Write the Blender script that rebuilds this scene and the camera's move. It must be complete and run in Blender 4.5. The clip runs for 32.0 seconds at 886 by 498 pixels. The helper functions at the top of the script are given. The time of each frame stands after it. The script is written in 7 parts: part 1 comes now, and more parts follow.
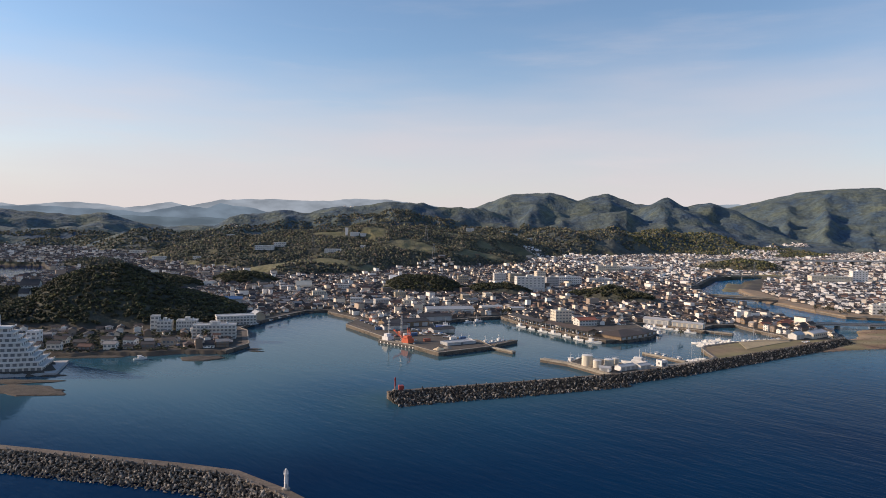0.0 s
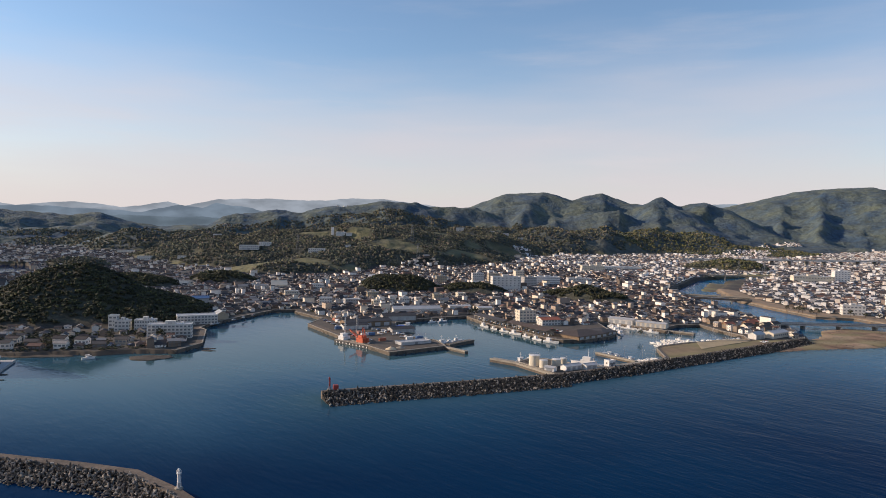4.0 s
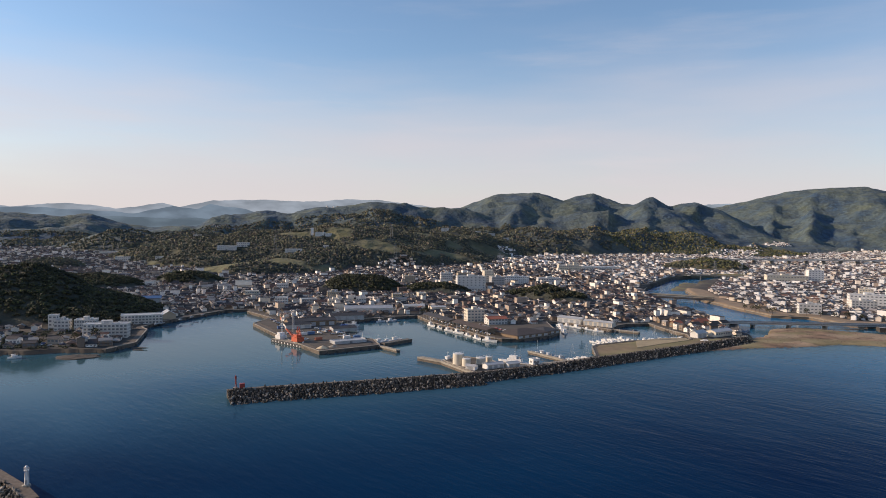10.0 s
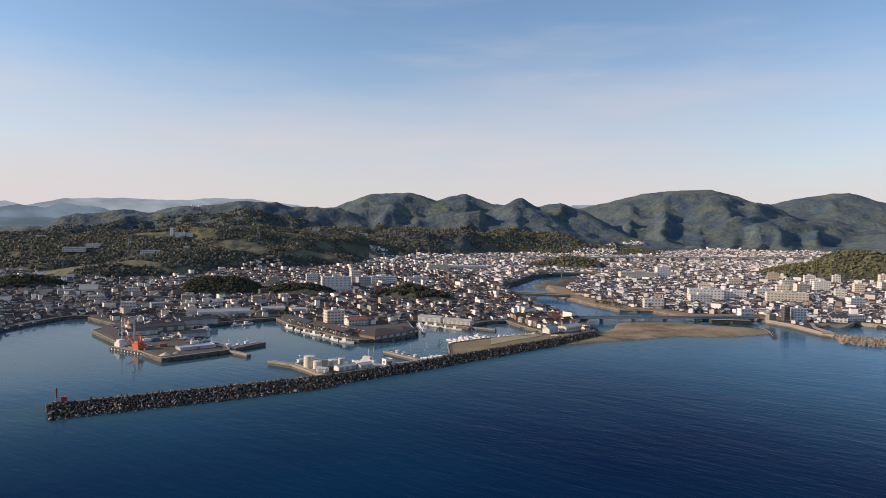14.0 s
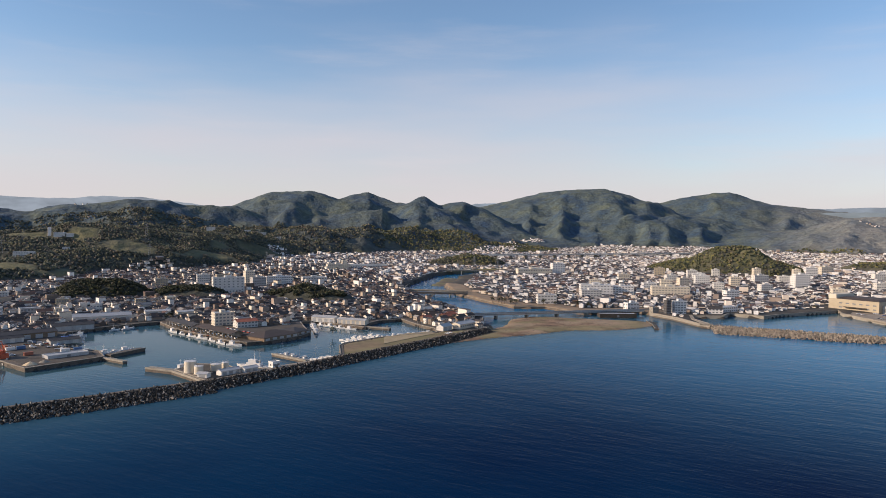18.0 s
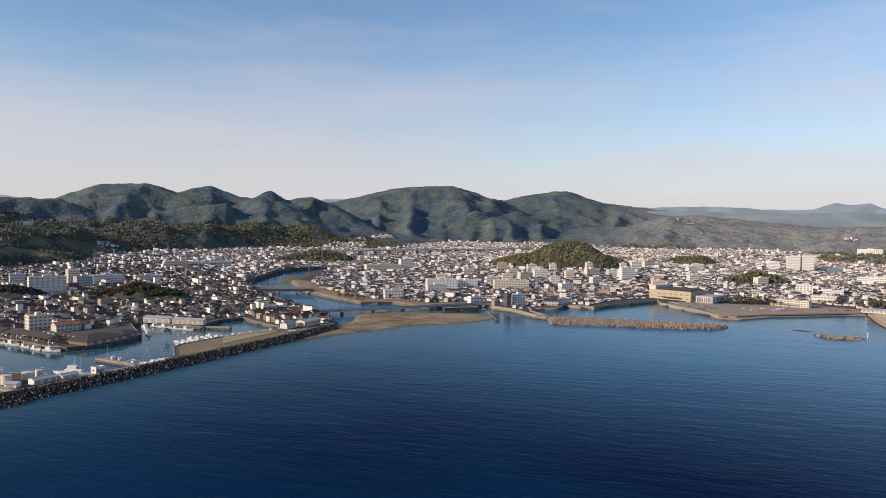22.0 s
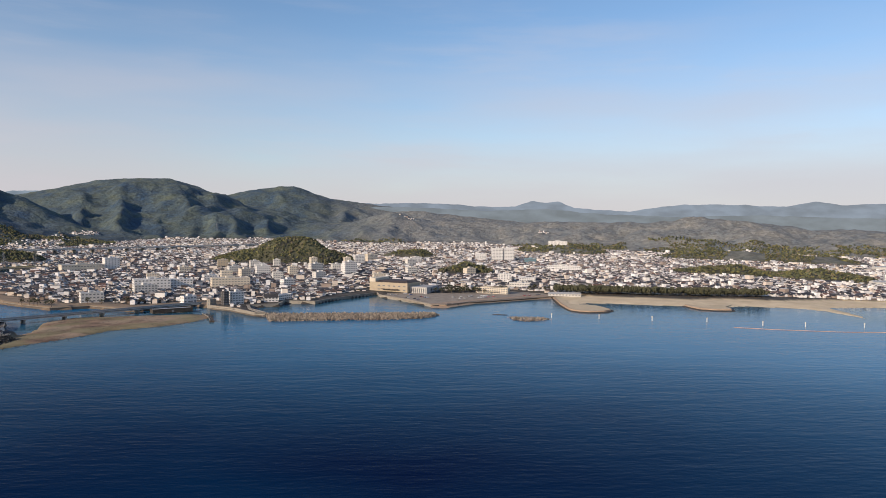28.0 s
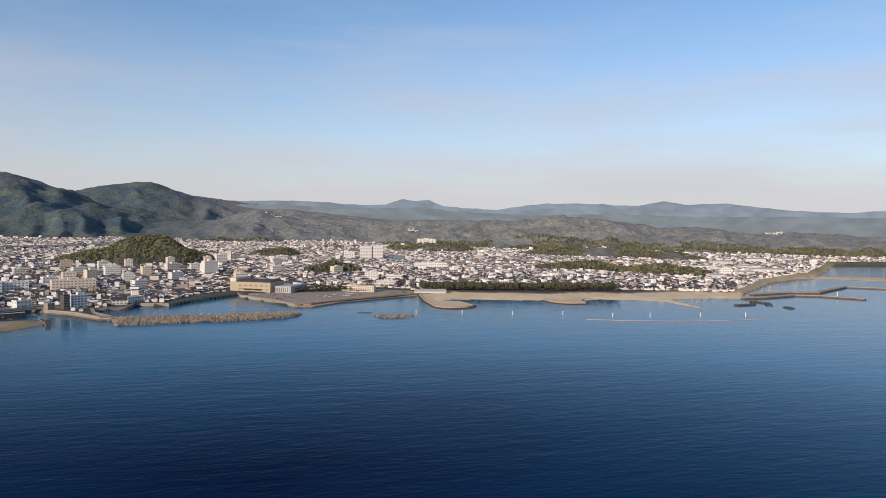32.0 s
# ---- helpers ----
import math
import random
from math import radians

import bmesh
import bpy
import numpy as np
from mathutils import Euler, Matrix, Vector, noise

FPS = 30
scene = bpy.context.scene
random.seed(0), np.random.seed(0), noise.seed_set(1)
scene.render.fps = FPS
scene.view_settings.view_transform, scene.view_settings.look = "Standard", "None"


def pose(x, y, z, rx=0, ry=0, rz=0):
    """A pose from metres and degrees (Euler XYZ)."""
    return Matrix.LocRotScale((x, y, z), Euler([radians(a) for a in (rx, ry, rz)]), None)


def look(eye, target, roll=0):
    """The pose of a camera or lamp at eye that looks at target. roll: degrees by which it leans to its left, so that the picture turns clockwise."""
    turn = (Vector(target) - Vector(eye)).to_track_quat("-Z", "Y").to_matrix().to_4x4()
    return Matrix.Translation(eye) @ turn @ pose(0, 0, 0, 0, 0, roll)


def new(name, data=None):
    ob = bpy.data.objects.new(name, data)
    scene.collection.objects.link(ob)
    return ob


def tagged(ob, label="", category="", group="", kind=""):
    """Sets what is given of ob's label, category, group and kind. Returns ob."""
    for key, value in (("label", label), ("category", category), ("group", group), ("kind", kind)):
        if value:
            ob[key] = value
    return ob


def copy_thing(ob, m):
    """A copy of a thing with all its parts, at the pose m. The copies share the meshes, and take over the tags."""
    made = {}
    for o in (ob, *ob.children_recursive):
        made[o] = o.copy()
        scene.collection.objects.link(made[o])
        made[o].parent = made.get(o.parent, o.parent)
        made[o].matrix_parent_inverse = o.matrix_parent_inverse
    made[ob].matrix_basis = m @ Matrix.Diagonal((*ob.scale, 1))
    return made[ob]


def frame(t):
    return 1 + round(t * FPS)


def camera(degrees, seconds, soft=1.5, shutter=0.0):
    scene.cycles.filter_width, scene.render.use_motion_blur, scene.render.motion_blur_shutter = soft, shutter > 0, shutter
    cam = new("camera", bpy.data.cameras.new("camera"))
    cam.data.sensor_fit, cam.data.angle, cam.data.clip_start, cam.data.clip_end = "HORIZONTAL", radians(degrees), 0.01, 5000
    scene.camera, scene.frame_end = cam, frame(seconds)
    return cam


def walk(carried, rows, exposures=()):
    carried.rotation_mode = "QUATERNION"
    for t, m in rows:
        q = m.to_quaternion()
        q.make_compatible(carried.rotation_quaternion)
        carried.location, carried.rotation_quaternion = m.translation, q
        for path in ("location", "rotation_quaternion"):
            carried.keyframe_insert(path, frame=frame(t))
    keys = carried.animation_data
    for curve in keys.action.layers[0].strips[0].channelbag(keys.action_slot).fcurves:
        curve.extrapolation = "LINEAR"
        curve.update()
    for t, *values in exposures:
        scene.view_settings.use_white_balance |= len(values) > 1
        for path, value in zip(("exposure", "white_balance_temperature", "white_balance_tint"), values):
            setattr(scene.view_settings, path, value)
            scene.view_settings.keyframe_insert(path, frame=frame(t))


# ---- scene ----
cam = camera(65.03, 32.0, soft=0.55)

# seconds, eye (x, y, z), yaw to the left, pitch up, roll
FLIGHT = [
    (0, 0.0, -0.0, 100.0, -0.00, -2.00, 1.07),
    (1, 9.6, 0.5, 99.9, 0.09, -1.98, 1.08),
    (2, 19.0, 0.8, 100.2, 0.06, -2.01, 1.07),
    (3, 28.8, 0.6, 100.6, 0.15, -2.04, 1.11),
    (3.5, 33.9, 0.5, 100.7, 0.18, -2.04, 1.10),
    (5.5, 54.0, 0.8, 100.3, 0.25, -1.97, 1.04),
    (6, 58.8, 0.7, 100.4, 0.24, -1.97, 1.05),
    (7, 68.4, 1.0, 100.4, 0.29, -1.96, 1.02),
    (8, 78.1, 1.0, 100.1, 0.32, -1.95, 0.99),
    (9, 87.0, 1.1, 100.1, 0.36, -1.97, 0.97),
    (10, 94.9, 1.0, 100.1, 0.46, -1.97, 0.93),
    (10.5, 98.3, 1.0, 100.1, -0.30, -1.96, 0.96),
    (11, 101.5, 1.3, 100.2, -1.60, -1.95, 1.01),
    (12, 106.4, 2.4, 100.1, -4.29, -1.90, 1.04),
    (13, 110.0, 3.5, 100.2, -7.01, -1.86, 0.98),
    (14, 113.5, 3.6, 100.3, -9.55, -1.82, 0.93),
    (14.5, 115.2, 3.6, 100.2, -10.54, -1.79, 0.90),
    (16.5, 121.9, 6.0, 100.0, -14.09, -1.78, 0.84),
    (17, 123.1, 5.9, 100.1, -15.17, -1.80, 0.76),
    (18, 125.4, 5.1, 100.1, -17.33, -1.83, 0.70),
    (19, 127.3, 4.2, 100.4, -19.50, -1.87, 0.74),
    (19.5, 128.2, 3.7, 100.5, -20.68, -1.89, 0.79),
    (20, 129.0, 3.3, 100.6, -22.37, -1.91, 0.82),
    (20.5, 129.4, 3.1, 100.5, -24.22, -1.94, 0.84),
    (21, 129.8, 3.1, 100.4, -26.01, -1.97, 0.87),
    (22, 130.4, 3.5, 99.9, -29.57, -1.99, 0.93),
    (23, 132.7, 4.0, 99.5, -32.93, -2.02, 0.93),
    (24, 136.0, 4.9, 99.1, -36.91, -2.02, 0.93),
    (25, 138.1, 3.9, 99.1, -40.78, -2.01, 0.90),
    (26, 138.7, 1.7, 99.2, -44.67, -2.00, 0.89),
    (26.5, 138.9, 0.9, 99.2, -46.66, -1.99, 0.88),
    (28.5, 145.2, 1.0, 98.8, -52.89, -2.02, 0.83),
    (29, 146.6, 0.0, 98.9, -54.11, -2.02, 0.83),
    (30, 148.3, -1.6, 98.6, -56.64, -2.00, 0.83),
    (31, 149.8, -2.8, 98.2, -59.37, -1.99, 0.83),
    (32, 150.8, -4.0, 98.1, -62.11, -2.01, 0.82),
]


def heading(x, y, z, yaw, pitch, roll):
    a, b = radians(yaw), radians(pitch)
    way = Vector((-math.sin(a) * math.cos(b), math.cos(a) * math.cos(b), math.sin(b)))
    eye = Vector((x, y, z))
    return look(eye, eye + 1000 * way, roll)


walk(cam, [(row[0], heading(*row[1:])) for row in FLIGHT], [(0, 0.09, 6650, 13), (14, 0.06, 6600, 13), (20, 0.05, 6500, 12.5), (26, -0.07, 6350, 11), (31, -0.13, 6300, 11.5), (32, -0.13, 6300, 11.5)])

# ---- light ----
SUN_BEARING, SUN_HEIGHT = -84.0, 20.0   # degrees clockwise from +y, and above the horizon
world = bpy.data.worlds.new("sky")
scene.world = world
world.use_nodes = True
wn, wl = world.node_tree.nodes, world.node_tree.links
wn.clear()
sky = wn.new("ShaderNodeTexSky")
sky.sky_type, sky.sun_disc = "NISHITA", False
sky.sun_elevation, sky.sun_rotation = radians(SUN_HEIGHT), radians(SUN_BEARING)
sky.altitude, sky.air_density, sky.dust_density, sky.ozone_density = 60, 1.0, 0.4, 3.0
SKY_STRENGTH = 0.15
back = wn.new("ShaderNodeBackground")
back.inputs["Strength"].default_value = SKY_STRENGTH
out = wn.new("ShaderNodeOutputWorld")
# a pale haze all round the horizon, thicker and thinner in soft banks
coord = wn.new("ShaderNodeTexCoord")
height = wn.new("ShaderNodeSeparateXYZ")
wl.new(coord.outputs["Generated"], height.inputs["Vector"])
mapping = wn.new("ShaderNodeMapping")
mapping.inputs["Scale"].default_value = (1.5, 1.5, 9.0)
cloud = wn.new("ShaderNodeTexNoise")
cloud.inputs["Scale"].default_value, cloud.inputs["Detail"].default_value = 1.6, 4.0
cloud.inputs["Roughness"].default_value = 0.45
wl.new(coord.outputs["Generated"], mapping.inputs["Vector"])
wl.new(mapping.outputs["Vector"], cloud.inputs["Vector"])
bank = wn.new("ShaderNodeMath")
bank.operation = "MULTIPLY_ADD"
bank.inputs[1].default_value, bank.inputs[2].default_value = 0.26, -0.13
wl.new(cloud.outputs["Fac"], bank.inputs[0])
lift = wn.new("ShaderNodeMath")
lift.operation = "SUBTRACT"
wl.new(height.outputs["Z"], lift.inputs[0]), wl.new(bank.outputs[0], lift.inputs[1])
ramp = wn.new("ShaderNodeMapRange")
ramp.interpolation_type = "SMOOTHSTEP"
ramp.inputs["From Min"].default_value, ramp.inputs["From Max"].default_value = 0.0, 0.30
ramp.inputs["To Min"].default_value, ramp.inputs["To Max"].default_value = 0.85, 0.0
wl.new(lift.outputs[0], ramp.inputs["Value"])
mix = wn.new("ShaderNodeMix")
mix.data_type = "RGBA"
mix.inputs["B"].default_value = (4.4, 4.1, 4.3, 1)
wl.new(ramp.outputs["Result"], mix.inputs["Factor"])
wl.new(sky.outputs["Color"], mix.inputs["A"])
streak = wn.new("ShaderNodeMapping")
streak.inputs["Rotation"].default_value = (0.10, -0.14, 0.3)
streak.inputs["Scale"].default_value = (2.2, 2.2, 17.0)
wisps = wn.new("ShaderNodeTexNoise")
wisps.inputs["Scale"].default_value, wisps.inputs["Detail"].default_value, wisps.inputs["Roughness"].default_value = 1.5, 6.0, 0.6
wl.new(coord.outputs["Generated"], streak.inputs["Vector"]), wl.new(streak.outputs["Vector"], wisps.inputs["Vector"])
thin = wn.new("ShaderNodeMapRange")
thin.interpolation_type = "SMOOTHSTEP"
thin.inputs["From Min"].default_value, thin.inputs["From Max"].default_value = 0.50, 0.78
thin.inputs["To Min"].default_value, thin.inputs["To Max"].default_value = 0.0, 0.42
wl.new(wisps.outputs["Fac"], thin.inputs["Value"])
low = wn.new("ShaderNodeMapRange")
low.inputs["From Min"].default_value, low.inputs["From Max"].default_value = 0.05, 0.34
low.inputs["To Min"].default_value, low.inputs["To Max"].default_value = 1.0, 0.15
wl.new(height.outputs["Z"], low.inputs["Value"])
veil = wn.new("ShaderNodeMath")
veil.operation = "MULTIPLY"
wl.new(thin.outputs["Result"], veil.inputs[0]), wl.new(low.outputs["Result"], veil.inputs[1])
cirrus = wn.new("ShaderNodeMix")
cirrus.data_type = "RGBA"
cirrus.inputs["B"].default_value = (4.6, 4.35, 4.5, 1)
wl.new(veil.outputs[0], cirrus.inputs["Factor"]), wl.new(mix.outputs["Result"], cirrus.inputs["A"])
wl.new(cirrus.outputs["Result"], back.inputs["Color"])
wl.new(back.outputs["Background"], out.inputs["Surface"])

sun = new("sun", bpy.data.lights.new("sun", "SUN"))
sun.data.energy, sun.data.angle, sun.data.color = 5.0, radians(0.55), (1.0, 0.80, 0.59)
a, b = radians(SUN_BEARING), radians(SUN_HEIGHT)
sun.matrix_world = look((0, 0, 500), Vector((0, 0, 500)) - Vector((math.sin(a) * math.cos(b), math.cos(a) * math.cos(b), math.sin(b))))

# ---- materials ----


def material(name, colour, rough=0.8, metal=0.0, vary=0.15, size=1.0, bump=0.0, bump_size=0.3, spread=0.0, island=False, hues=()):
    """A surface with colour that varies over size metres and finer, fine relief, and a tone of its own per object or piece."""
    m = bpy.data.materials.new(name)
    m.use_nodes = True
    n, l = m.node_tree.nodes, m.node_tree.links
    p = n["Principled BSDF"]
    p.inputs["Roughness"].default_value, p.inputs["Metallic"].default_value = rough, metal
    geo = n.new("ShaderNodeNewGeometry")
    vec = geo.outputs["Position"]
    big, fine = n.new("ShaderNodeTexNoise"), n.new("ShaderNodeTexNoise")
    big.inputs["Scale"].default_value, big.inputs["Detail"].default_value = 1.0 / size, 4
    fine.inputs["Scale"].default_value, fine.inputs["Detail"].default_value = 6.0 / size, 3
    l.new(vec, big.inputs["Vector"]), l.new(vec, fine.inputs["Vector"])
    add = n.new("ShaderNodeMath")
    l.new(big.outputs["Fac"], add.inputs[0]), l.new(fine.outputs["Fac"], add.inputs[1])
    span = n.new("ShaderNodeMapRange")
    span.inputs["From Min"].default_value, span.inputs["From Max"].default_value = 0.65, 1.35
    span.inputs["To Min"].default_value, span.inputs["To Max"].default_value = 1 - vary, 1 + vary
    l.new(add.outputs[0], span.inputs["Value"])
    shade = span.outputs["Result"]
    if island:
        chance = geo.outputs["Random Per Island"]
    else:
        chance = n.new("ShaderNodeObjectInfo").outputs["Random"]
    if spread:
        tone = n.new("ShaderNodeMapRange")
        tone.inputs["To Min"].default_value, tone.inputs["To Max"].default_value = 1 - spread, 1 + spread
        l.new(chance, tone.inputs["Value"])
        times = n.new("ShaderNodeMath")
        times.operation = "MULTIPLY"
        l.new(shade, times.inputs[0]), l.new(tone.outputs["Result"], times.inputs[1])
        shade = times.outputs[0]
    if hues:
        pick = n.new("ShaderNodeValToRGB")
        pick.color_ramp.interpolation = "CONSTANT"
        for i, c in enumerate(hues):
            e = pick.color_ramp.elements[i] if i < 2 else pick.color_ramp.elements.new(i / len(hues))
            e.position, e.color = i / len(hues), (*c, 1)
        l.new(chance, pick.inputs["Fac"])
        base = pick.outputs["Color"]
    else:
        rgb = n.new("ShaderNodeRGB")
        rgb.outputs[0].default_value = (*colour, 1)
        base = rgb.outputs[0]
    scale = n.new("ShaderNodeVectorMath")
    scale.operation = "SCALE"
    l.new(base, scale.inputs[0]), l.new(shade, scale.inputs["Scale"])
    l.new(scale.outputs["Vector"], p.inputs["Base Color"])
    if bump:
        grain = n.new("ShaderNodeTexNoise")
        grain.inputs["Scale"].default_value, grain.inputs["Detail"].default_value = 1.0 / bump_size, 4
        l.new(vec, grain.inputs["Vector"])
        b = n.new("ShaderNodeBump")
        b.inputs["Distance"].default_value = bump
        l.new(grain.outputs["Fac"], b.inputs["Height"]), l.new(b.outputs["Normal"], p.inputs["Normal"])
    return m


M = {}
M["concrete"] = material("concrete", (0.28, 0.25, 0.205), 0.9, vary=0.25, size=6, bump=0.03)
M["quay"] = material("quay_concrete", (0.120, 0.097, 0.077), 0.9, vary=0.3, size=8, bump=0.04)
# grey block hues, lightened for the sunlit western slope
LIT_WEST_STONES = [(0.14, 0.122, 0.10), (0.075, 0.064, 0.053), (0.21, 0.185, 0.155), (0.05, 0.043, 0.036), (0.11, 0.095, 0.079), (0.30, 0.265, 0.22), (0.075, 0.068, 0.058), (0.18, 0.16, 0.138)]
# harbour block hues, darkened to carry the shade of the sea face
SHADED_STONES = [(0.030, 0.027, 0.024), (0.050, 0.045, 0.039), (0.038, 0.034, 0.030), (0.075, 0.066, 0.055), (0.045, 0.041, 0.036), (0.028, 0.025, 0.023), (0.24, 0.215, 0.185), (0.060, 0.053, 0.045), (0.16, 0.145, 0.125), (0.034, 0.031, 0.027)]
M["crown"] = material("stained_crown_concrete", (0.125, 0.098, 0.076), 0.9, vary=0.5, size=9, bump=0.04)
M["promenade"] = material("promenade_stone", (0.36, 0.255, 0.175), 0.9, vary=0.25, size=5, bump=0.03)
# near-black core that shows between the armour blocks
M["core"] = material("dark_rubble", (0.022, 0.019, 0.016), 0.9, vary=0.4, size=3, bump=0.3, bump_size=1.0)
M["stone"] = material("shaded_armour_stone", (0.062, 0.055, 0.047), 0.9, vary=0.4, size=2.5, bump=0.12, bump_size=0.5, spread=0.6, island=True, hues=SHADED_STONES)
M["stone_piece"] = material("armour_block", (0.12, 0.11, 0.09), 0.9, vary=0.35, size=2.5, bump=0.12, bump_size=0.5, spread=0.3, hues=LIT_WEST_STONES)
M["west_stone"] = material("lit_grey_armour_stone", (0.12, 0.11, 0.09), 0.9, vary=0.35, size=2.5, bump=0.12, bump_size=0.5, spread=0.3, island=True, hues=LIT_WEST_STONES)
M["white"] = material("white_paint", (0.70, 0.68, 0.65), 0.55, vary=0.05, size=3)
M["plaster"] = material("white_plaster", (0.60, 0.575, 0.53), 0.8, vary=0.16, size=5)
M["cream"] = material("cream_plaster", (0.62, 0.55, 0.44), 0.8, vary=0.1, size=6)
M["tan"] = material("ochre_tiles", (0.40, 0.335, 0.24), 0.75, vary=0.12, size=5)
M["grey"] = material("grey_render", (0.38, 0.37, 0.36), 0.85, vary=0.15, size=5)
M["dark_roof"] = material("dark_roof", (0.055, 0.052, 0.052), 0.7, vary=0.25, size=4)
M["brown_roof"] = material("brown_roof", (0.075, 0.055, 0.043), 0.7, vary=0.25, size=4)
M["pale_roof"] = material("pale_sheet_roof", (0.42, 0.42, 0.42), 0.5, vary=0.15, size=6)
M["red"] = material("red_paint", (0.30, 0.040, 0.032), 0.5, vary=0.12, size=2)
M["rust_roof"] = material("rust_red_roof", (0.36, 0.12, 0.07), 0.7, vary=0.2, size=3)
M["glass"] = material("window_glass", (0.20, 0.205, 0.21), 0.12, vary=0.1, size=3)
M["steel"] = material("galvanised_steel", (0.42, 0.43, 0.44), 0.45, 0.6, vary=0.12, size=2)
M["asphalt"] = material("asphalt", (0.055, 0.055, 0.055), 0.9, vary=0.25, size=6)
M["apron"] = material("stained_concrete", (0.085, 0.070, 0.055), 0.9, vary=0.3, size=9, bump=0.03)
M["parking"] = material("worn_asphalt", (0.30, 0.25, 0.195), 0.9, vary=0.3, size=10)
M["field"] = material("dry_turf", (0.34, 0.27, 0.165), 0.95, vary=0.2, size=9)
M["orange"] = material("orange_red_paint", (0.52, 0.10, 0.04), 0.55, vary=0.2, size=2)
M["net"] = material("heaped_nets", (0.10, 0.12, 0.10), 0.95, vary=0.4, size=1.5, bump=0.15, hues=[(0.06, 0.11, 0.10), (0.16, 0.12, 0.08), (0.05, 0.07, 0.13), (0.20, 0.19, 0.17)])
M["teal"] = material("teal_paint", (0.12, 0.22, 0.26), 0.5, vary=0.1, size=3)
M["blue"] = material("blue_sheet", (0.06, 0.13, 0.26), 0.5, vary=0.15, size=3)
M["wood"] = material("weathered_wood", (0.20, 0.14, 0.09), 0.85, vary=0.25, size=2)
M["sand"] = material("beach_sand", (0.58, 0.46, 0.30), 0.95, vary=0.12, size=14, bump=0.05, bump_size=0.8)
M["rock"] = material("shore_rock", (0.065, 0.052, 0.040), 0.9, vary=0.35, size=6, bump=0.4, bump_size=2.0)
HOUSE_WALLS = [(0.82, 0.75, 0.66), (0.74, 0.67, 0.59), (0.84, 0.79, 0.72), (0.46, 0.37, 0.29), (0.22, 0.165, 0.125), (0.70, 0.60, 0.48), (0.13, 0.10, 0.082), (0.82, 0.77, 0.70), (0.32, 0.25, 0.20), (0.80, 0.72, 0.64)]
HOUSE_ROOFS = [(0.034, 0.029, 0.027), (0.060, 0.044, 0.036), (0.088, 0.058, 0.042), (0.036, 0.034, 0.036), (0.30, 0.275, 0.25), (0.125, 0.066, 0.045), (0.030, 0.028, 0.031), (0.050, 0.040, 0.036), (0.078, 0.067, 0.059), (0.046, 0.036, 0.030)]
EAST_WALLS = [(0.84, 0.80, 0.75), (0.80, 0.76, 0.72), (0.85, 0.83, 0.81), (0.66, 0.57, 0.48), (0.78, 0.69, 0.60), (0.84, 0.80, 0.76), (0.30, 0.24, 0.20), (0.83, 0.81, 0.78)]
MID_ROOFS = [(0.045, 0.040, 0.040), (0.070, 0.056, 0.050), (0.34, 0.32, 0.31), (0.040, 0.041, 0.048), (0.090, 0.070, 0.060), (0.15, 0.085, 0.062), (0.050, 0.046, 0.045), (0.060, 0.060, 0.066), (0.50, 0.48, 0.46), (0.080, 0.074, 0.070)]
EAST_ROOFS = [(0.065, 0.058, 0.057), (0.11, 0.088, 0.076), (0.42, 0.40, 0.38), (0.070, 0.070, 0.076), (0.56, 0.54, 0.52), (0.20, 0.12, 0.09), (0.24, 0.22, 0.21), (0.085, 0.075, 0.070), (0.60, 0.58, 0.56), (0.13, 0.12, 0.115)]
M["house_wall"] = material("house_render", (0.6, 0.6, 0.6), 0.85, vary=0.1, size=4, spread=0.1, island=True, hues=HOUSE_WALLS)
M["house_roof"] = material("house_roof_tiles", (0.1, 0.1, 0.1), 0.6, vary=0.2, size=3, spread=0.2, island=True, hues=HOUSE_ROOFS)
M["east_wall"] = material("suburb_render", (0.6, 0.6, 0.6), 0.85, vary=0.1, size=4, spread=0.06, island=True, hues=EAST_WALLS)
M["east_roof"] = material("suburb_roof", (0.2, 0.2, 0.2), 0.5, vary=0.2, size=3, spread=0.2, island=True, hues=EAST_ROOFS)
M["mid_roof"] = material("mixed_roof", (0.2, 0.2, 0.2), 0.5, vary=0.2, size=3, spread=0.2, island=True, hues=MID_ROOFS)
M["wall_piece"] = material("near_house_render", (0.6, 0.6, 0.6), 0.85, vary=0.1, size=4, hues=HOUSE_WALLS)
M["roof_piece"] = material("near_house_roof_tiles", (0.1, 0.1, 0.1), 0.6, vary=0.2, size=3, bump=0.05, bump_size=0.3, hues=HOUSE_ROOFS)
LEAVES = [(0.030, 0.034, 0.014), (0.022, 0.026, 0.012), (0.046, 0.049, 0.018), (0.026, 0.030, 0.014), (0.080, 0.080, 0.026), (0.050, 0.043, 0.022), (0.032, 0.036, 0.015)]
M["leaf"] = material("broadleaf_foliage", (0.06, 0.08, 0.03), 0.85, vary=0.45, size=45, bump=0.5, bump_size=0.9, spread=0.2, island=True, hues=LEAVES)
# foliage of the far hills, paled and greyed by haze in its colour
M["hazed_leaf"] = material("hazed_foliage", (0.05, 0.05, 0.03), 0.9, vary=0.5, size=70, bump=0.5, bump_size=1.5, spread=0.25, island=True, hues=[(0.082, 0.088, 0.056), (0.068, 0.075, 0.055), (0.100, 0.097, 0.060), (0.074, 0.082, 0.058), (0.140, 0.130, 0.070), (0.122, 0.100, 0.074)])
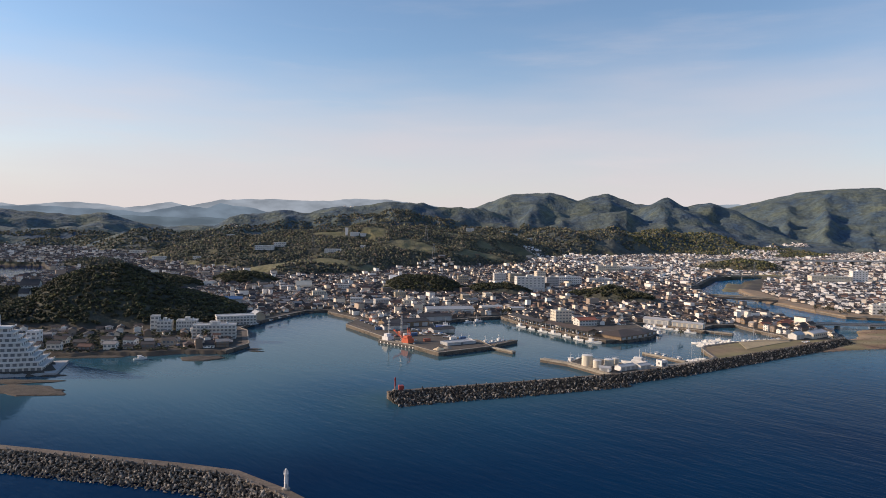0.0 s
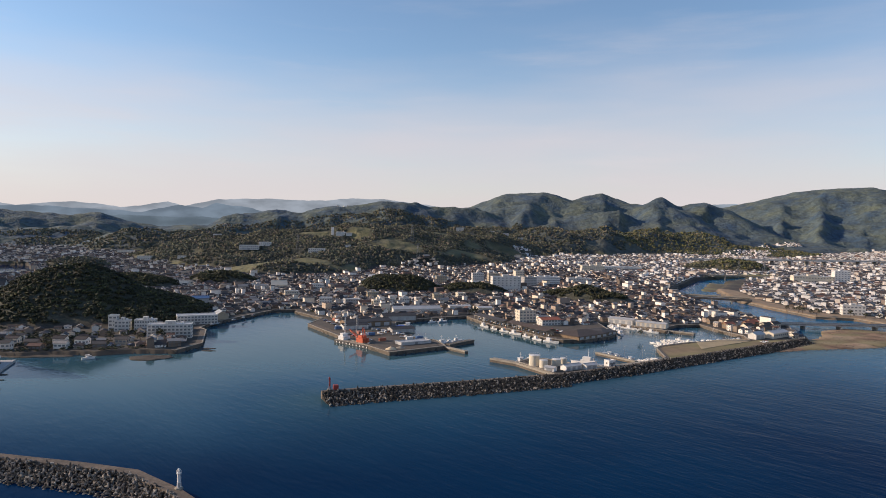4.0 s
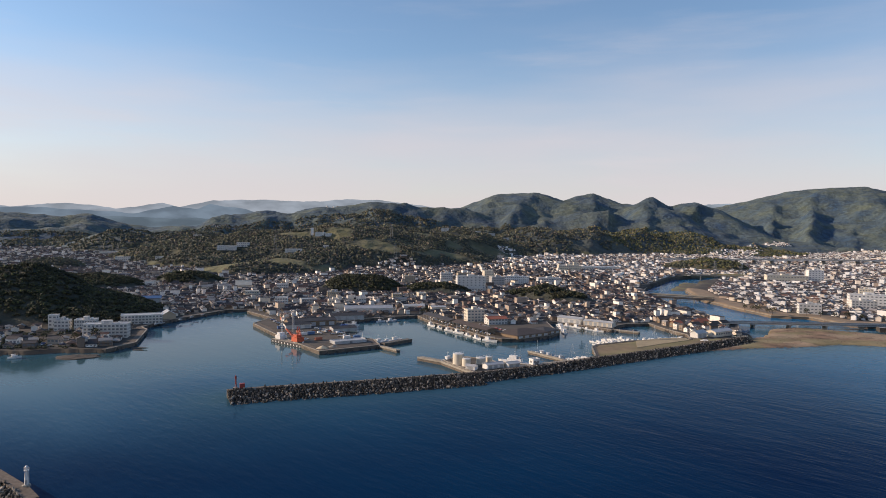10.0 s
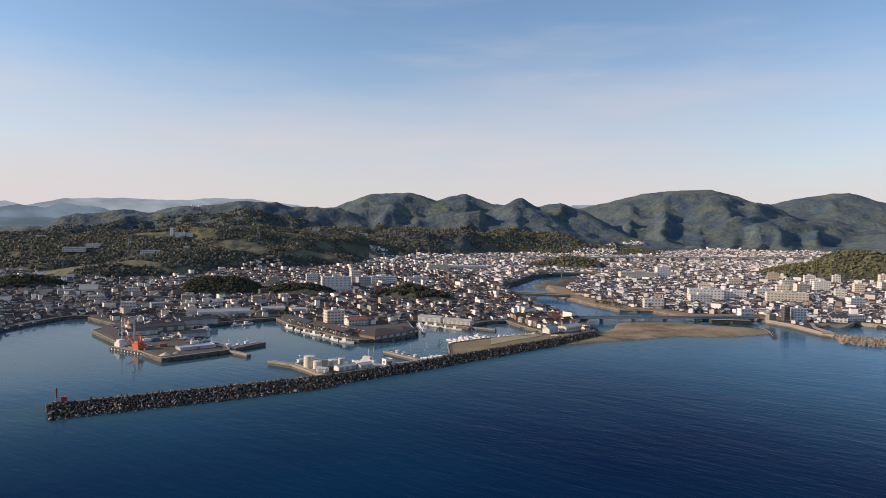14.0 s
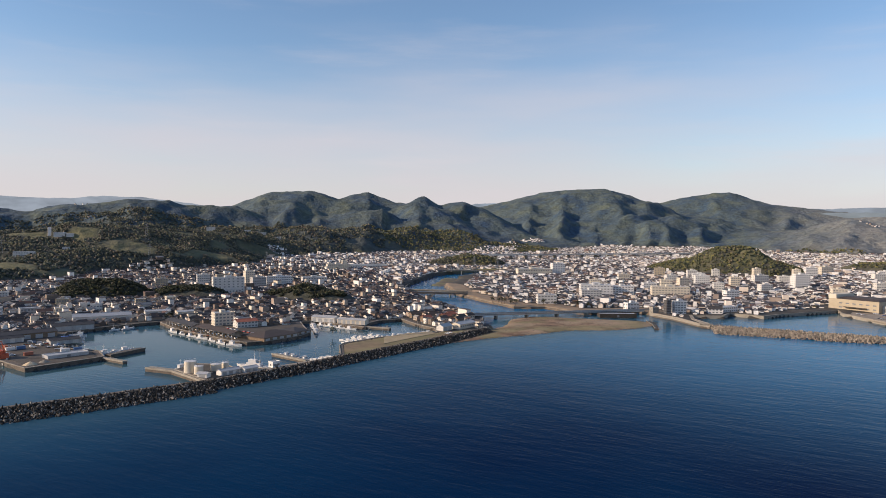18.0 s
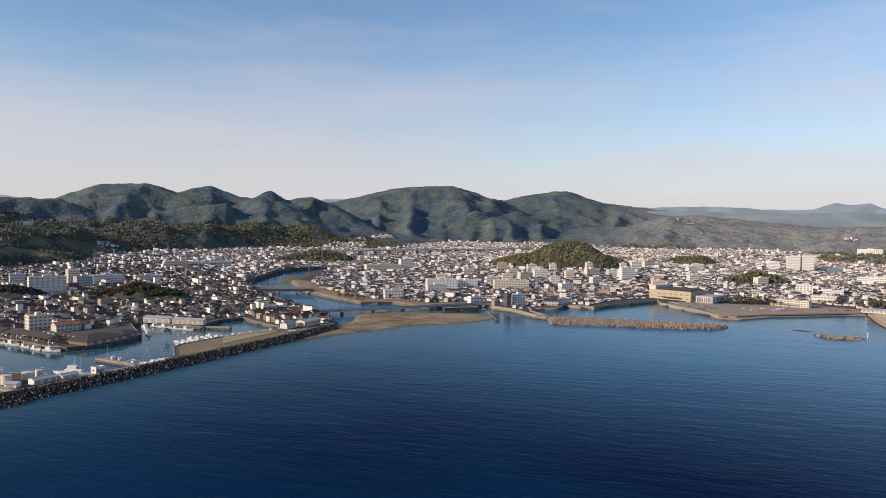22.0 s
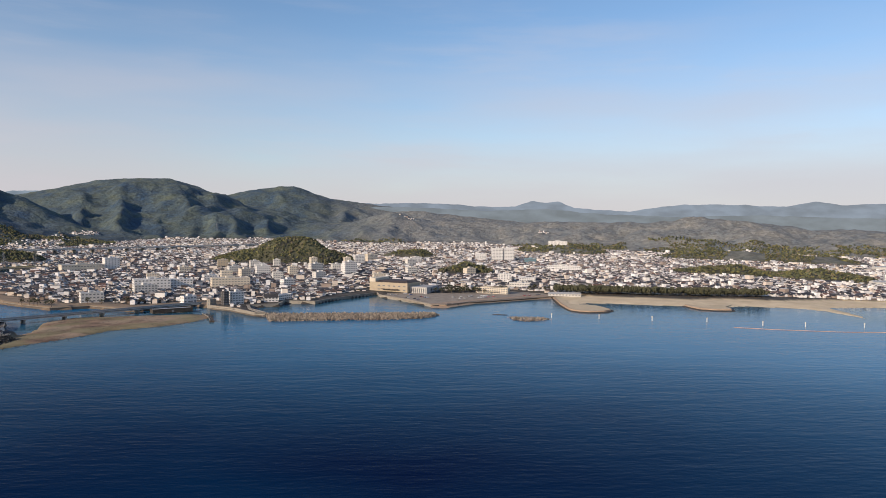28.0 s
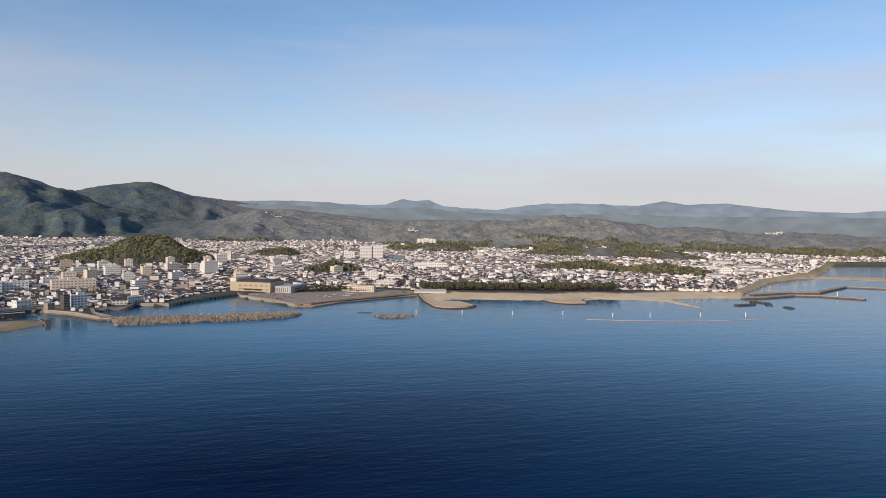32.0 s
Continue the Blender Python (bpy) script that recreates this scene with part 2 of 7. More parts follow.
# olive foliage with brightness added for the sun-facing hills in the east
M["sunlit_leaf"] = material("sunlit_olive_foliage", (0.09, 0.09, 0.04), 0.9, vary=0.45, size=60, bump=0.5, bump_size=1.5, spread=0.25, island=True, hues=[(0.085, 0.092, 0.040), (0.066, 0.074, 0.040), (0.110, 0.108, 0.044), (0.150, 0.140, 0.050), (0.080, 0.086, 0.046), (0.120, 0.100, 0.060)])
M["pine"] = material("pine_foliage", (0.062, 0.062, 0.032), 0.85, vary=0.35, size=2, bump=0.4, bump_size=0.8, spread=0.3, island=True)
M["bark"] = material("bark", (0.10, 0.075, 0.055), 0.9, vary=0.3, size=0.6)


def water_material():
    m = bpy.data.materials.new("sea_water")
    m.use_nodes = True
    n, l = m.node_tree.nodes, m.node_tree.links
    p = n["Principled BSDF"]
    p.inputs["Roughness"].default_value, p.inputs["IOR"].default_value = 0.08, 1.33
    geo = n.new("ShaderNodeNewGeometry")
    patch = n.new("ShaderNodeTexNoise")
    patch.inputs["Scale"].default_value, patch.inputs["Detail"].default_value = 0.004, 3
    l.new(geo.outputs["Position"], patch.inputs["Vector"])
    shoal_sheen = n.new("ShaderNodeAttribute")
    shoal_sheen.attribute_name = "shoal_sheen"
    first_of = n.new("ShaderNodeSeparateColor")
    depth_and_sheen = n.new("ShaderNodeMath")
    depth_and_sheen.operation = "MULTIPLY_ADD"
    depth_and_sheen.inputs[1].default_value = 0.35
    l.new(patch.outputs["Fac"], depth_and_sheen.inputs[0]), l.new(shoal_sheen.outputs["Color"], first_of.inputs["Color"]), l.new(first_of.outputs["Red"], depth_and_sheen.inputs[2])
    tone = n.new("ShaderNodeValToRGB")
    tone.color_ramp.elements[0].position, tone.color_ramp.elements[0].color = 0.16, (0.0001, 0.0044, 0.035, 1)
    tone.color_ramp.elements[1].position, tone.color_ramp.elements[1].color = 0.80, (0.004, 0.130, 0.278, 1)
    l.new(depth_and_sheen.outputs[0], tone.inputs["Fac"])
    # greener water in the shelter of the breakwaters
    still = n.new("ShaderNodeMix")
    still.data_type = "RGBA"
    still.inputs["B"].default_value = (0.040, 0.094, 0.112, 1)
    l.new(first_of.outputs["Green"], still.inputs["Factor"]), l.new(tone.outputs["Color"], still.inputs["A"])
    l.new(still.outputs["Result"], p.inputs["Base Color"])
    calm = n.new("ShaderNodeMapRange")
    calm.inputs["From Min"].default_value, calm.inputs["From Max"].default_value = 0.0, 1.0
    calm.inputs["To Min"].default_value, calm.inputs["To Max"].default_value = 0.016, 0.15
    parts_of = n.new("ShaderNodeSeparateColor")
    l.new(shoal_sheen.outputs["Color"], parts_of.inputs["Color"])
    l.new(parts_of.outputs["Blue"], calm.inputs["Value"]), l.new(calm.outputs["Result"], p.inputs["Specular IOR Level"])
    normal = None
    still_water = n.new("ShaderNodeMapRange")
    still_water.inputs["From Max"].default_value = 0.75
    still_water.inputs["To Min"].default_value, still_water.inputs["To Max"].default_value = 1.0, 0.22
    l.new(parts_of.outputs["Blue"], still_water.inputs["Value"])
    # ripples and a low swell, with their crests across the wind
    for long, short, height in ((6.5, 2.4, 0.15), (18.0, 6.0, 0.26), (110.0, 30.0, 0.4)):
        place = n.new("ShaderNodeMapping")
        place.vector_type = "TEXTURE"
        place.inputs["Rotation"].default_value = (0, 0, radians(-46))
        place.inputs["Scale"].default_value = (long, short, short)
        l.new(geo.outputs["Position"], place.inputs["Vector"])
        wave = n.new("ShaderNodeTexNoise")
        wave.inputs["Scale"].default_value, wave.inputs["Detail"].default_value = 1.0, 3
        l.new(place.outputs["Vector"], wave.inputs["Vector"])
        b = n.new("ShaderNodeBump")
        b.inputs["Distance"].default_value = height
        l.new(still_water.outputs["Result"], b.inputs["Strength"])
        l.new(wave.outputs["Fac"], b.inputs["Height"])
        if normal:
            l.new(normal, b.inputs["Normal"])
        normal = b.outputs["Normal"]
    l.new(normal, p.inputs["Normal"])
    return m


M["water"] = water_material()


def ground_material():
    """Town ground, forest floor, sand and grass, by the cover that each place carries."""
    m = bpy.data.materials.new("ground_cover")
    m.use_nodes = True
    n, l = m.node_tree.nodes, m.node_tree.links
    p = n["Principled BSDF"]
    p.inputs["Roughness"].default_value = 0.95
    geo = n.new("ShaderNodeNewGeometry")
    cover = n.new("ShaderNodeAttribute")
    cover.attribute_name = "cover"
    split = n.new("ShaderNodeSeparateColor")
    l.new(cover.outputs["Color"], split.inputs["Color"])

    def tones(size, low, high):
        t = n.new("ShaderNodeTexNoise")
        t.inputs["Scale"].default_value, t.inputs["Detail"].default_value = 1.0 / size, 8
        t.inputs["Roughness"].default_value = 0.65
        l.new(geo.outputs["Position"], t.inputs["Vector"])
        r = n.new("ShaderNodeValToRGB")
        r.color_ramp.elements[0].position, r.color_ramp.elements[0].color = 0.36, (*low, 1)
        r.color_ramp.elements[1].position, r.color_ramp.elements[1].color = 0.66, (*high, 1)
        l.new(t.outputs["Fac"], r.inputs["Fac"])
        return r.outputs["Color"]

    kinds = n.new("ShaderNodeAttribute")
    kinds.attribute_name = "woods"
    kind_of = n.new("ShaderNodeSeparateColor")
    l.new(kinds.outputs["Color"], kind_of.inputs["Color"])
    # brown silt and gravel of the river mouth
    silt = n.new("ShaderNodeMix")
    silt.data_type = "RGBA"
    l.new(kind_of.outputs["Blue"], silt.inputs["Factor"])
    l.new(tones(25, (0.034, 0.030, 0.026), (0.088, 0.075, 0.059)), silt.inputs["A"])
    l.new(tones(16, (0.110, 0.064, 0.038), (0.330, 0.205, 0.122)), silt.inputs["B"])
    colour = silt.outputs["Result"]
    # blue distance haze is mixed into the base colour of far woods
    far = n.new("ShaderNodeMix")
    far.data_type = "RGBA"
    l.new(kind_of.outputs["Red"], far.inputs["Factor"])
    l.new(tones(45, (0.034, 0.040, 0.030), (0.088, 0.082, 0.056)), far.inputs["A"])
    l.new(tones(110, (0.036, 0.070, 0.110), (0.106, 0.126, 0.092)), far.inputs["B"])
    # single crowns and stands of trees
    crowns = n.new("ShaderNodeTexVoronoi")
    crowns.inputs["Scale"].default_value, crowns.inputs["Randomness"].default_value = 1 / 13.0, 1.0
    l.new(geo.outputs["Position"], crowns.inputs["Vector"])
    stand = n.new("ShaderNodeSeparateColor")
    l.new(crowns.outputs["Color"], stand.inputs["Color"])
    leafy = n.new("ShaderNodeMapRange")
    leafy.inputs["To Min"].default_value, leafy.inputs["To Max"].default_value = 0.74, 1.26
    l.new(stand.outputs["Red"], leafy.inputs["Value"])
    mottled = n.new("ShaderNodeVectorMath")
    mottled.operation = "SCALE"
    # leafless brown woods of the eastern hills, paled by haze put into their colour
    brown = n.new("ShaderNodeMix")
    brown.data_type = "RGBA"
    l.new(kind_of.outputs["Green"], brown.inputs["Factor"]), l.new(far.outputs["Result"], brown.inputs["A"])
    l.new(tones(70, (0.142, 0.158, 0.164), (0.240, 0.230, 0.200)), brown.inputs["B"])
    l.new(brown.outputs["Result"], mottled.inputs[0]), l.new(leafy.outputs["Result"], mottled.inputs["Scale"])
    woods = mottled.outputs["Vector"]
    for channel, tone in (("Red", woods),
                          ("Green", tones(30, (0.56, 0.44, 0.28), (0.72, 0.59, 0.40))),
                          ("Blue", tones(40, (0.13, 0.13, 0.045), (0.26, 0.23, 0.10)))):
        mix = n.new("ShaderNodeMix")
        mix.data_type = "RGBA"
        l.new(split.outputs[channel], mix.inputs["Factor"])
        l.new(colour, mix.inputs["A"]), l.new(tone, mix.inputs["B"])
        colour = mix.outputs["Result"]
    l.new(colour, p.inputs["Base Color"])
    rough = n.new("ShaderNodeTexNoise")
    rough.inputs["Scale"].default_value, rough.inputs["Detail"].default_value = 0.06, 8
    l.new(geo.outputs["Position"], rough.inputs["Vector"])
    b = n.new("ShaderNodeBump")
    l.new(split.outputs["Red"], b.inputs["Strength"])
    b.inputs["Distance"].default_value = 6.0
    l.new(rough.outputs["Fac"], b.inputs["Height"]), l.new(b.outputs["Normal"], p.inputs["Normal"])
    return m


M["ground"] = ground_material()

# ---- building blocks ----
rng = np.random.default_rng(7)
Z = Vector((0, 0, 1))


def mesh_of(name, verts, faces, mats, index=None, smooth=False):
    me = bpy.data.meshes.new(name)
    me.from_pydata([tuple(v) for v in verts], [], [tuple(f) for f in faces])
    for m in mats if isinstance(mats, (list, tuple)) else [mats]:
        me.materials.append(m)
    if index is not None:
        me.polygons.foreach_set("material_index", np.asarray(index, np.int32))
    if smooth:
        me.polygons.foreach_set("use_smooth", np.ones(len(me.polygons), bool))
    me.update()
    return me


def big_mesh(name, verts, faces, mats, index=None, smooth=False):
    """A mesh from arrays: verts (n, 3), faces (m, 3 or 4)."""
    me = bpy.data.meshes.new(name)
    faces = np.asarray(faces, np.int32)
    k = faces.shape[1]
    me.vertices.add(len(verts)), me.loops.add(faces.size), me.polygons.add(len(faces))
    me.vertices.foreach_set("co", np.asarray(verts, np.float32).ravel())
    me.loops.foreach_set("vertex_index", faces.ravel())
    me.polygons.foreach_set("loop_start", np.arange(0, faces.size, k, dtype=np.int32))
    for m in mats if isinstance(mats, (list, tuple)) else [mats]:
        me.materials.append(m)
    if index is not None:
        me.polygons.foreach_set("material_index", np.asarray(index, np.int32))
    me.polygons.foreach_set("use_smooth", np.full(len(faces), smooth))
    me.update(calc_edges=True)
    me.validate()
    return me


def part(name, bm, mat, parent, label=""):
    """Links a bmesh as one mesh under a thing or a part."""
    me = bpy.data.meshes.new(name)
    bm.normal_update()
    bm.to_mesh(me)
    bm.free()
    me.materials.append(mat)
    ob = new(name, me)
    ob.parent = parent
    return tagged(ob, label)


def thing(name, label, category, m, group="", kind=""):
    ob = new(name)
    ob.matrix_world = m
    ob.empty_display_size = 0.5
    return tagged(ob, label, category, group, kind)


def box(bm, x0, x1, y0, y1, z0, z1, bevel=0.0):
    vs = [bm.verts.new(c) for c in ((x0, y0, z0), (x1, y0, z0), (x1, y1, z0), (x0, y1, z0), (x0, y0, z1), (x1, y0, z1), (x1, y1, z1), (x0, y1, z1))]
    fs = [bm.faces.new([vs[i] for i in f]) for f in ((3, 2, 1, 0), (4, 5, 6, 7), (0, 1, 5, 4), (1, 2, 6, 5), (2, 3, 7, 6), (3, 0, 4, 7))]
    if bevel:
        bmesh.ops.bevel(bm, geom=list({e for f in fs for e in f.edges}), offset=bevel, segments=1, affect="EDGES")
    return bm


def boxed(*boxes, bevel=0.0):
    bm = bmesh.new()
    for b in boxes:
        box(bm, *b, bevel=bevel)
    return bm


def lathe(profile, sides=16, bm=None, at=(0, 0)):
    """A turned body from (radius, height) pairs, closed at both ends."""
    bm = bm or bmesh.new()
    rings = []
    for r, z in profile:
        rings.append([bm.verts.new((at[0] + r * math.cos(2 * math.pi * i / sides), at[1] + r * math.sin(2 * math.pi * i / sides), z)) for i in range(sides)])
    for lo, hi in zip(rings, rings[1:]):
        for i in range(sides):
            bm.faces.new((lo[i], lo[(i + 1) % sides], hi[(i + 1) % sides], hi[i]))
    bm.faces.new(rings[-1]), bm.faces.new(rings[0][::-1])
    return bm


def rod(bm, a, b, r, sides=6):
    a, b = Vector(a), Vector(b)
    way = (b - a).normalized()
    side = way.orthogonal().normalized()
    other = way.cross(side)
    rings = [[bm.verts.new(p + r * (math.cos(2 * math.pi * i / sides) * side + math.sin(2 * math.pi * i / sides) * other)) for i in range(sides)] for p in (a, b)]
    for i in range(sides):
        bm.faces.new((rings[0][i], rings[0][(i + 1) % sides], rings[1][(i + 1) % sides], rings[1][i]))
    bm.faces.new(rings[1]), bm.faces.new(rings[0][::-1])
    return bm


def prism(bm, outline, z0, z1):
    """An upright body on an outline of (x, y)."""
    area = sum(a[0] * b[1] - b[0] * a[1] for a, b in zip(outline, outline[1:] + outline[:1]))
    pts = outline if area > 0 else outline[::-1]
    lo = [bm.verts.new((x, y, z0)) for x, y in pts]
    hi = [bm.verts.new((x, y, z1)) for x, y in pts]
    for i in range(len(pts)):
        j = (i + 1) % len(pts)
        bm.faces.new((lo[i], lo[j], hi[j], hi[i]))
    bm.faces.new(hi), bm.faces.new(lo[::-1])
    return bm


def offset_line(line, d):
    """The polyline moved d metres to its left."""
    line = [Vector(p) for p in line]
    out = []
    for i, p in enumerate(line):
        a, b = line[max(i - 1, 0)], line[min(i + 1, len(line) - 1)]
        w = (b - a).normalized()
        n = Vector((-w.y, w.x))
        if 0 < i < len(line) - 1:
            u = (p - a).normalized()
            n /= max(0.5, n.dot(Vector((-u.y, u.x))))
        out.append(p + d * n)
    return out


def sweep(bm, line, profile):
    """A body along a polyline of (x, y), from a closed section of (offset to the left, z)."""
    rows = []
    for d, z in profile:
        rows.append([(p.x, p.y, z) for p in offset_line(line, d)])
    n = len(profile)
    vs = [[bm.verts.new(rows[k][i]) for k in range(n)] for i in range(len(line))]
    for i in range(len(line) - 1):
        for k in range(n):
            bm.faces.new((vs[i][k], vs[i][(k + 1) % n], vs[i + 1][(k + 1) % n], vs[i + 1][k]))
    bm.faces.new(vs[0][::-1]), bm.faces.new(vs[-1])
    bmesh.ops.recalc_face_normals(bm, faces=bm.faces)
    return bm


def along(line, step):
    """Places (x, y, angle) every step metres of a polyline."""
    out, left = [], step / 2
    for a, b in zip(line, line[1:]):
        a, b = Vector(a), Vector(b)
        length, w = (b - a).length, (b - a).normalized()
        while left <= length:
            p = a + left * w
            out.append((p.x, p.y, math.atan2(w.y, w.x)))
            left += step
        left -= length
    return out


def inside(poly, X, Y):
    hit = np.zeros(X.shape, bool)
    for (x0, y0), (x1, y1) in zip(poly, poly[1:] + poly[:1]):
        if y0 != y1:
            hit ^= ((y0 > Y) != (y1 > Y)) & (X < (x1 - x0) * (Y - y0) / (y1 - y0) + x0)
    return hit


def line_dist(line, X, Y, closed=False):
    """Distance to a polyline and how far along it (index plus fraction) the nearest place is."""
    best, where = np.full(X.shape, 1e9), np.zeros(X.shape)
    pts = line + line[:1] if closed else line
    for i, ((x0, y0), (x1, y1)) in enumerate(zip(pts, pts[1:])):
        dx, dy = x1 - x0, y1 - y0
        f = np.clip(((X - x0) * dx + (Y - y0) * dy) / (dx * dx + dy * dy + 1e-9), 0, 1)
        d = np.hypot(X - x0 - f * dx, Y - y0 - f * dy)
        near = d < best
        best, where = np.where(near, d, best), np.where(near, i + f, where)
    return best, where


def value_noise(X, Y, size, seed):
    """Smooth noise from 0 to 1 with cells of size metres."""
    table = np.random.default_rng(seed).random((256, 256))
    u, v = X / size + 1000, Y / size + 1000
    i, j = np.floor(u).astype(int), np.floor(v).astype(int)
    f, g = u - i, v - j
    f, g = f * f * (3 - 2 * f), g * g * (3 - 2 * g)
    at = lambda a, b: table[a % 256, b % 256]
    return (at(i, j) * (1 - f) + at(i + 1, j) * f) * (1 - g) + (at(i, j + 1) * (1 - f) + at(i + 1, j + 1) * f) * g


def fractal(X, Y, size, seed, octaves=4):
    total, amp, norm = 0, 1.0, 0
    for k in range(octaves):
        total, norm = total + amp * value_noise(X, Y, size / 2**k, seed + k), norm + amp
        amp *= 0.5
    return total / norm


# ---- the plan: coastline, harbour, river ----
WEST_SHORE = [(-1400, 470), (-301, 478), (-293, 497), (-262, 492), (-247, 502), (-211, 505), (-198, 514), (-161, 517), (-153, 550), (-173, 617), (-183, 629), (-182, 662), (-165, 717), (-150, 761), (-128, 769)]
WORKS_PIER = [(-124, 755), (-85, 706), (-92, 665), (-49, 593), (-18, 547), (-2, 525), (41, 558), (33, 585), (7, 603), (-6, 657), (-9, 687), (11, 711), (41, 732), (63, 744)]
MARKET_QUAY = [(63, 740), (79, 695), (97, 663), (114, 637), (129, 607), (142, 597), (162, 602), (188, 623), (199, 641), (197, 672), (197, 715), (214, 713), (234, 684), (252, 664)]
INNER_SHORE = [(262, 690), (275, 704), (301, 712), (307, 670), (316, 640), (311, 616)]
MARINA_EDGE = [(311, 616), (255, 601), (219, 577), (213, 566), (208, 527), (189, 502), (151, 487), (132, 493), (126, 505), (105, 516), (93, 497), (113, 459)]
BREAKWATER_BACK = [(114, 455), (143, 473), (168, 488), (224, 528), (291, 575), (330, 604), (363, 626)]
RIVER_NORTH = [(381, 640), (377, 672), (395, 718), (390, 755), (392, 829), (384, 897), (396, 1073), (423, 1146), (537, 1360), (662, 1455)]
RIVER_SOUTH = [(690, 1439), (560, 1290), (470, 1100), (446, 964), (453, 873), (465, 796), (503, 786), (512, 740), (521, 722), (594, 722)]
TOWN_FRONT = [(594, 700), (598, 655), (590, 605), (600, 600), (610, 640), (628, 668), (660, 655), (685, 675), (705, 643), (738, 654), (842, 671), (819, 644), (801, 573), (784, 527), (797, 513), (855, 512), (897, 500), (948, 487), (978, 474)]
BEACH = [(930, 427), (887, 391), (867, 362), (893, 353), (917, 358), (929, 394), (925, 412), (959, 409), (976, 385), (996, 345), (1016, 305), (1001, 292), (989, 266), (1012, 244), (1036, 266), (1075, 246), (1102, 185), (1094, 161), (1047, 110), (1071, 116), (1136, 161), (1181, 123), (1205, 75)]
FAR_EAST = [(1278, 85), (1400, 75), (1560, 60), (1690, 25), (1801, -11), (2100, -40), (2364, -54), (2700, -420), (5200, -1500), (5200, 5400), (-5200, 5400), (-5200, 470)]
COAST = WEST_SHORE + WORKS_PIER + MARKET_QUAY + INNER_SHORE + MARINA_EDGE + BREAKWATER_BACK + RIVER_NORTH + RIVER_SOUTH + TOWN_FRONT + BEACH + FAR_EAST
WEST_BAY = [(-1040, 1060), (-660, 1062), (-690, 1230), (-815, 1420), (-1060, 1440)]
ESTUARY_BAR = [(300, 566), (316, 573), (369, 590), (398, 596), (445, 613), (484, 604), (530, 613), (548, 622), (566, 646), (552, 668), (520, 688), (488, 706), (455, 724), (422, 706), (392, 655), (370, 640), (340, 606)]
RIVER_BAR = [(470, 1110), (500, 1150), (560, 1265), (530, 1300), (500, 1230), (452, 1130)]
FAR_SPIT = [(1690, 25), (1735, -25), (1725, -140), (1870, -150), (1810, -15)]
PARKING = [(784, 527), (820, 640), (850, 660), (905, 610), (1000, 560), (1010, 490), (978, 474), (900, 495)]
HOTEL_ISLE = [(-420, 440), (-300, 428), (-253, 432), (-248, 445), (-262, 470), (-420, 475)]

# crests: (x, y) and height, with the reach of their slopes


def crest(eye, reach, *rows):
    """A crest line from bearing in degrees, distance and height in metres."""
    return [((eye + r * math.sin(radians(b)), r * math.cos(radians(b))), h) for b, r, h in rows], reach


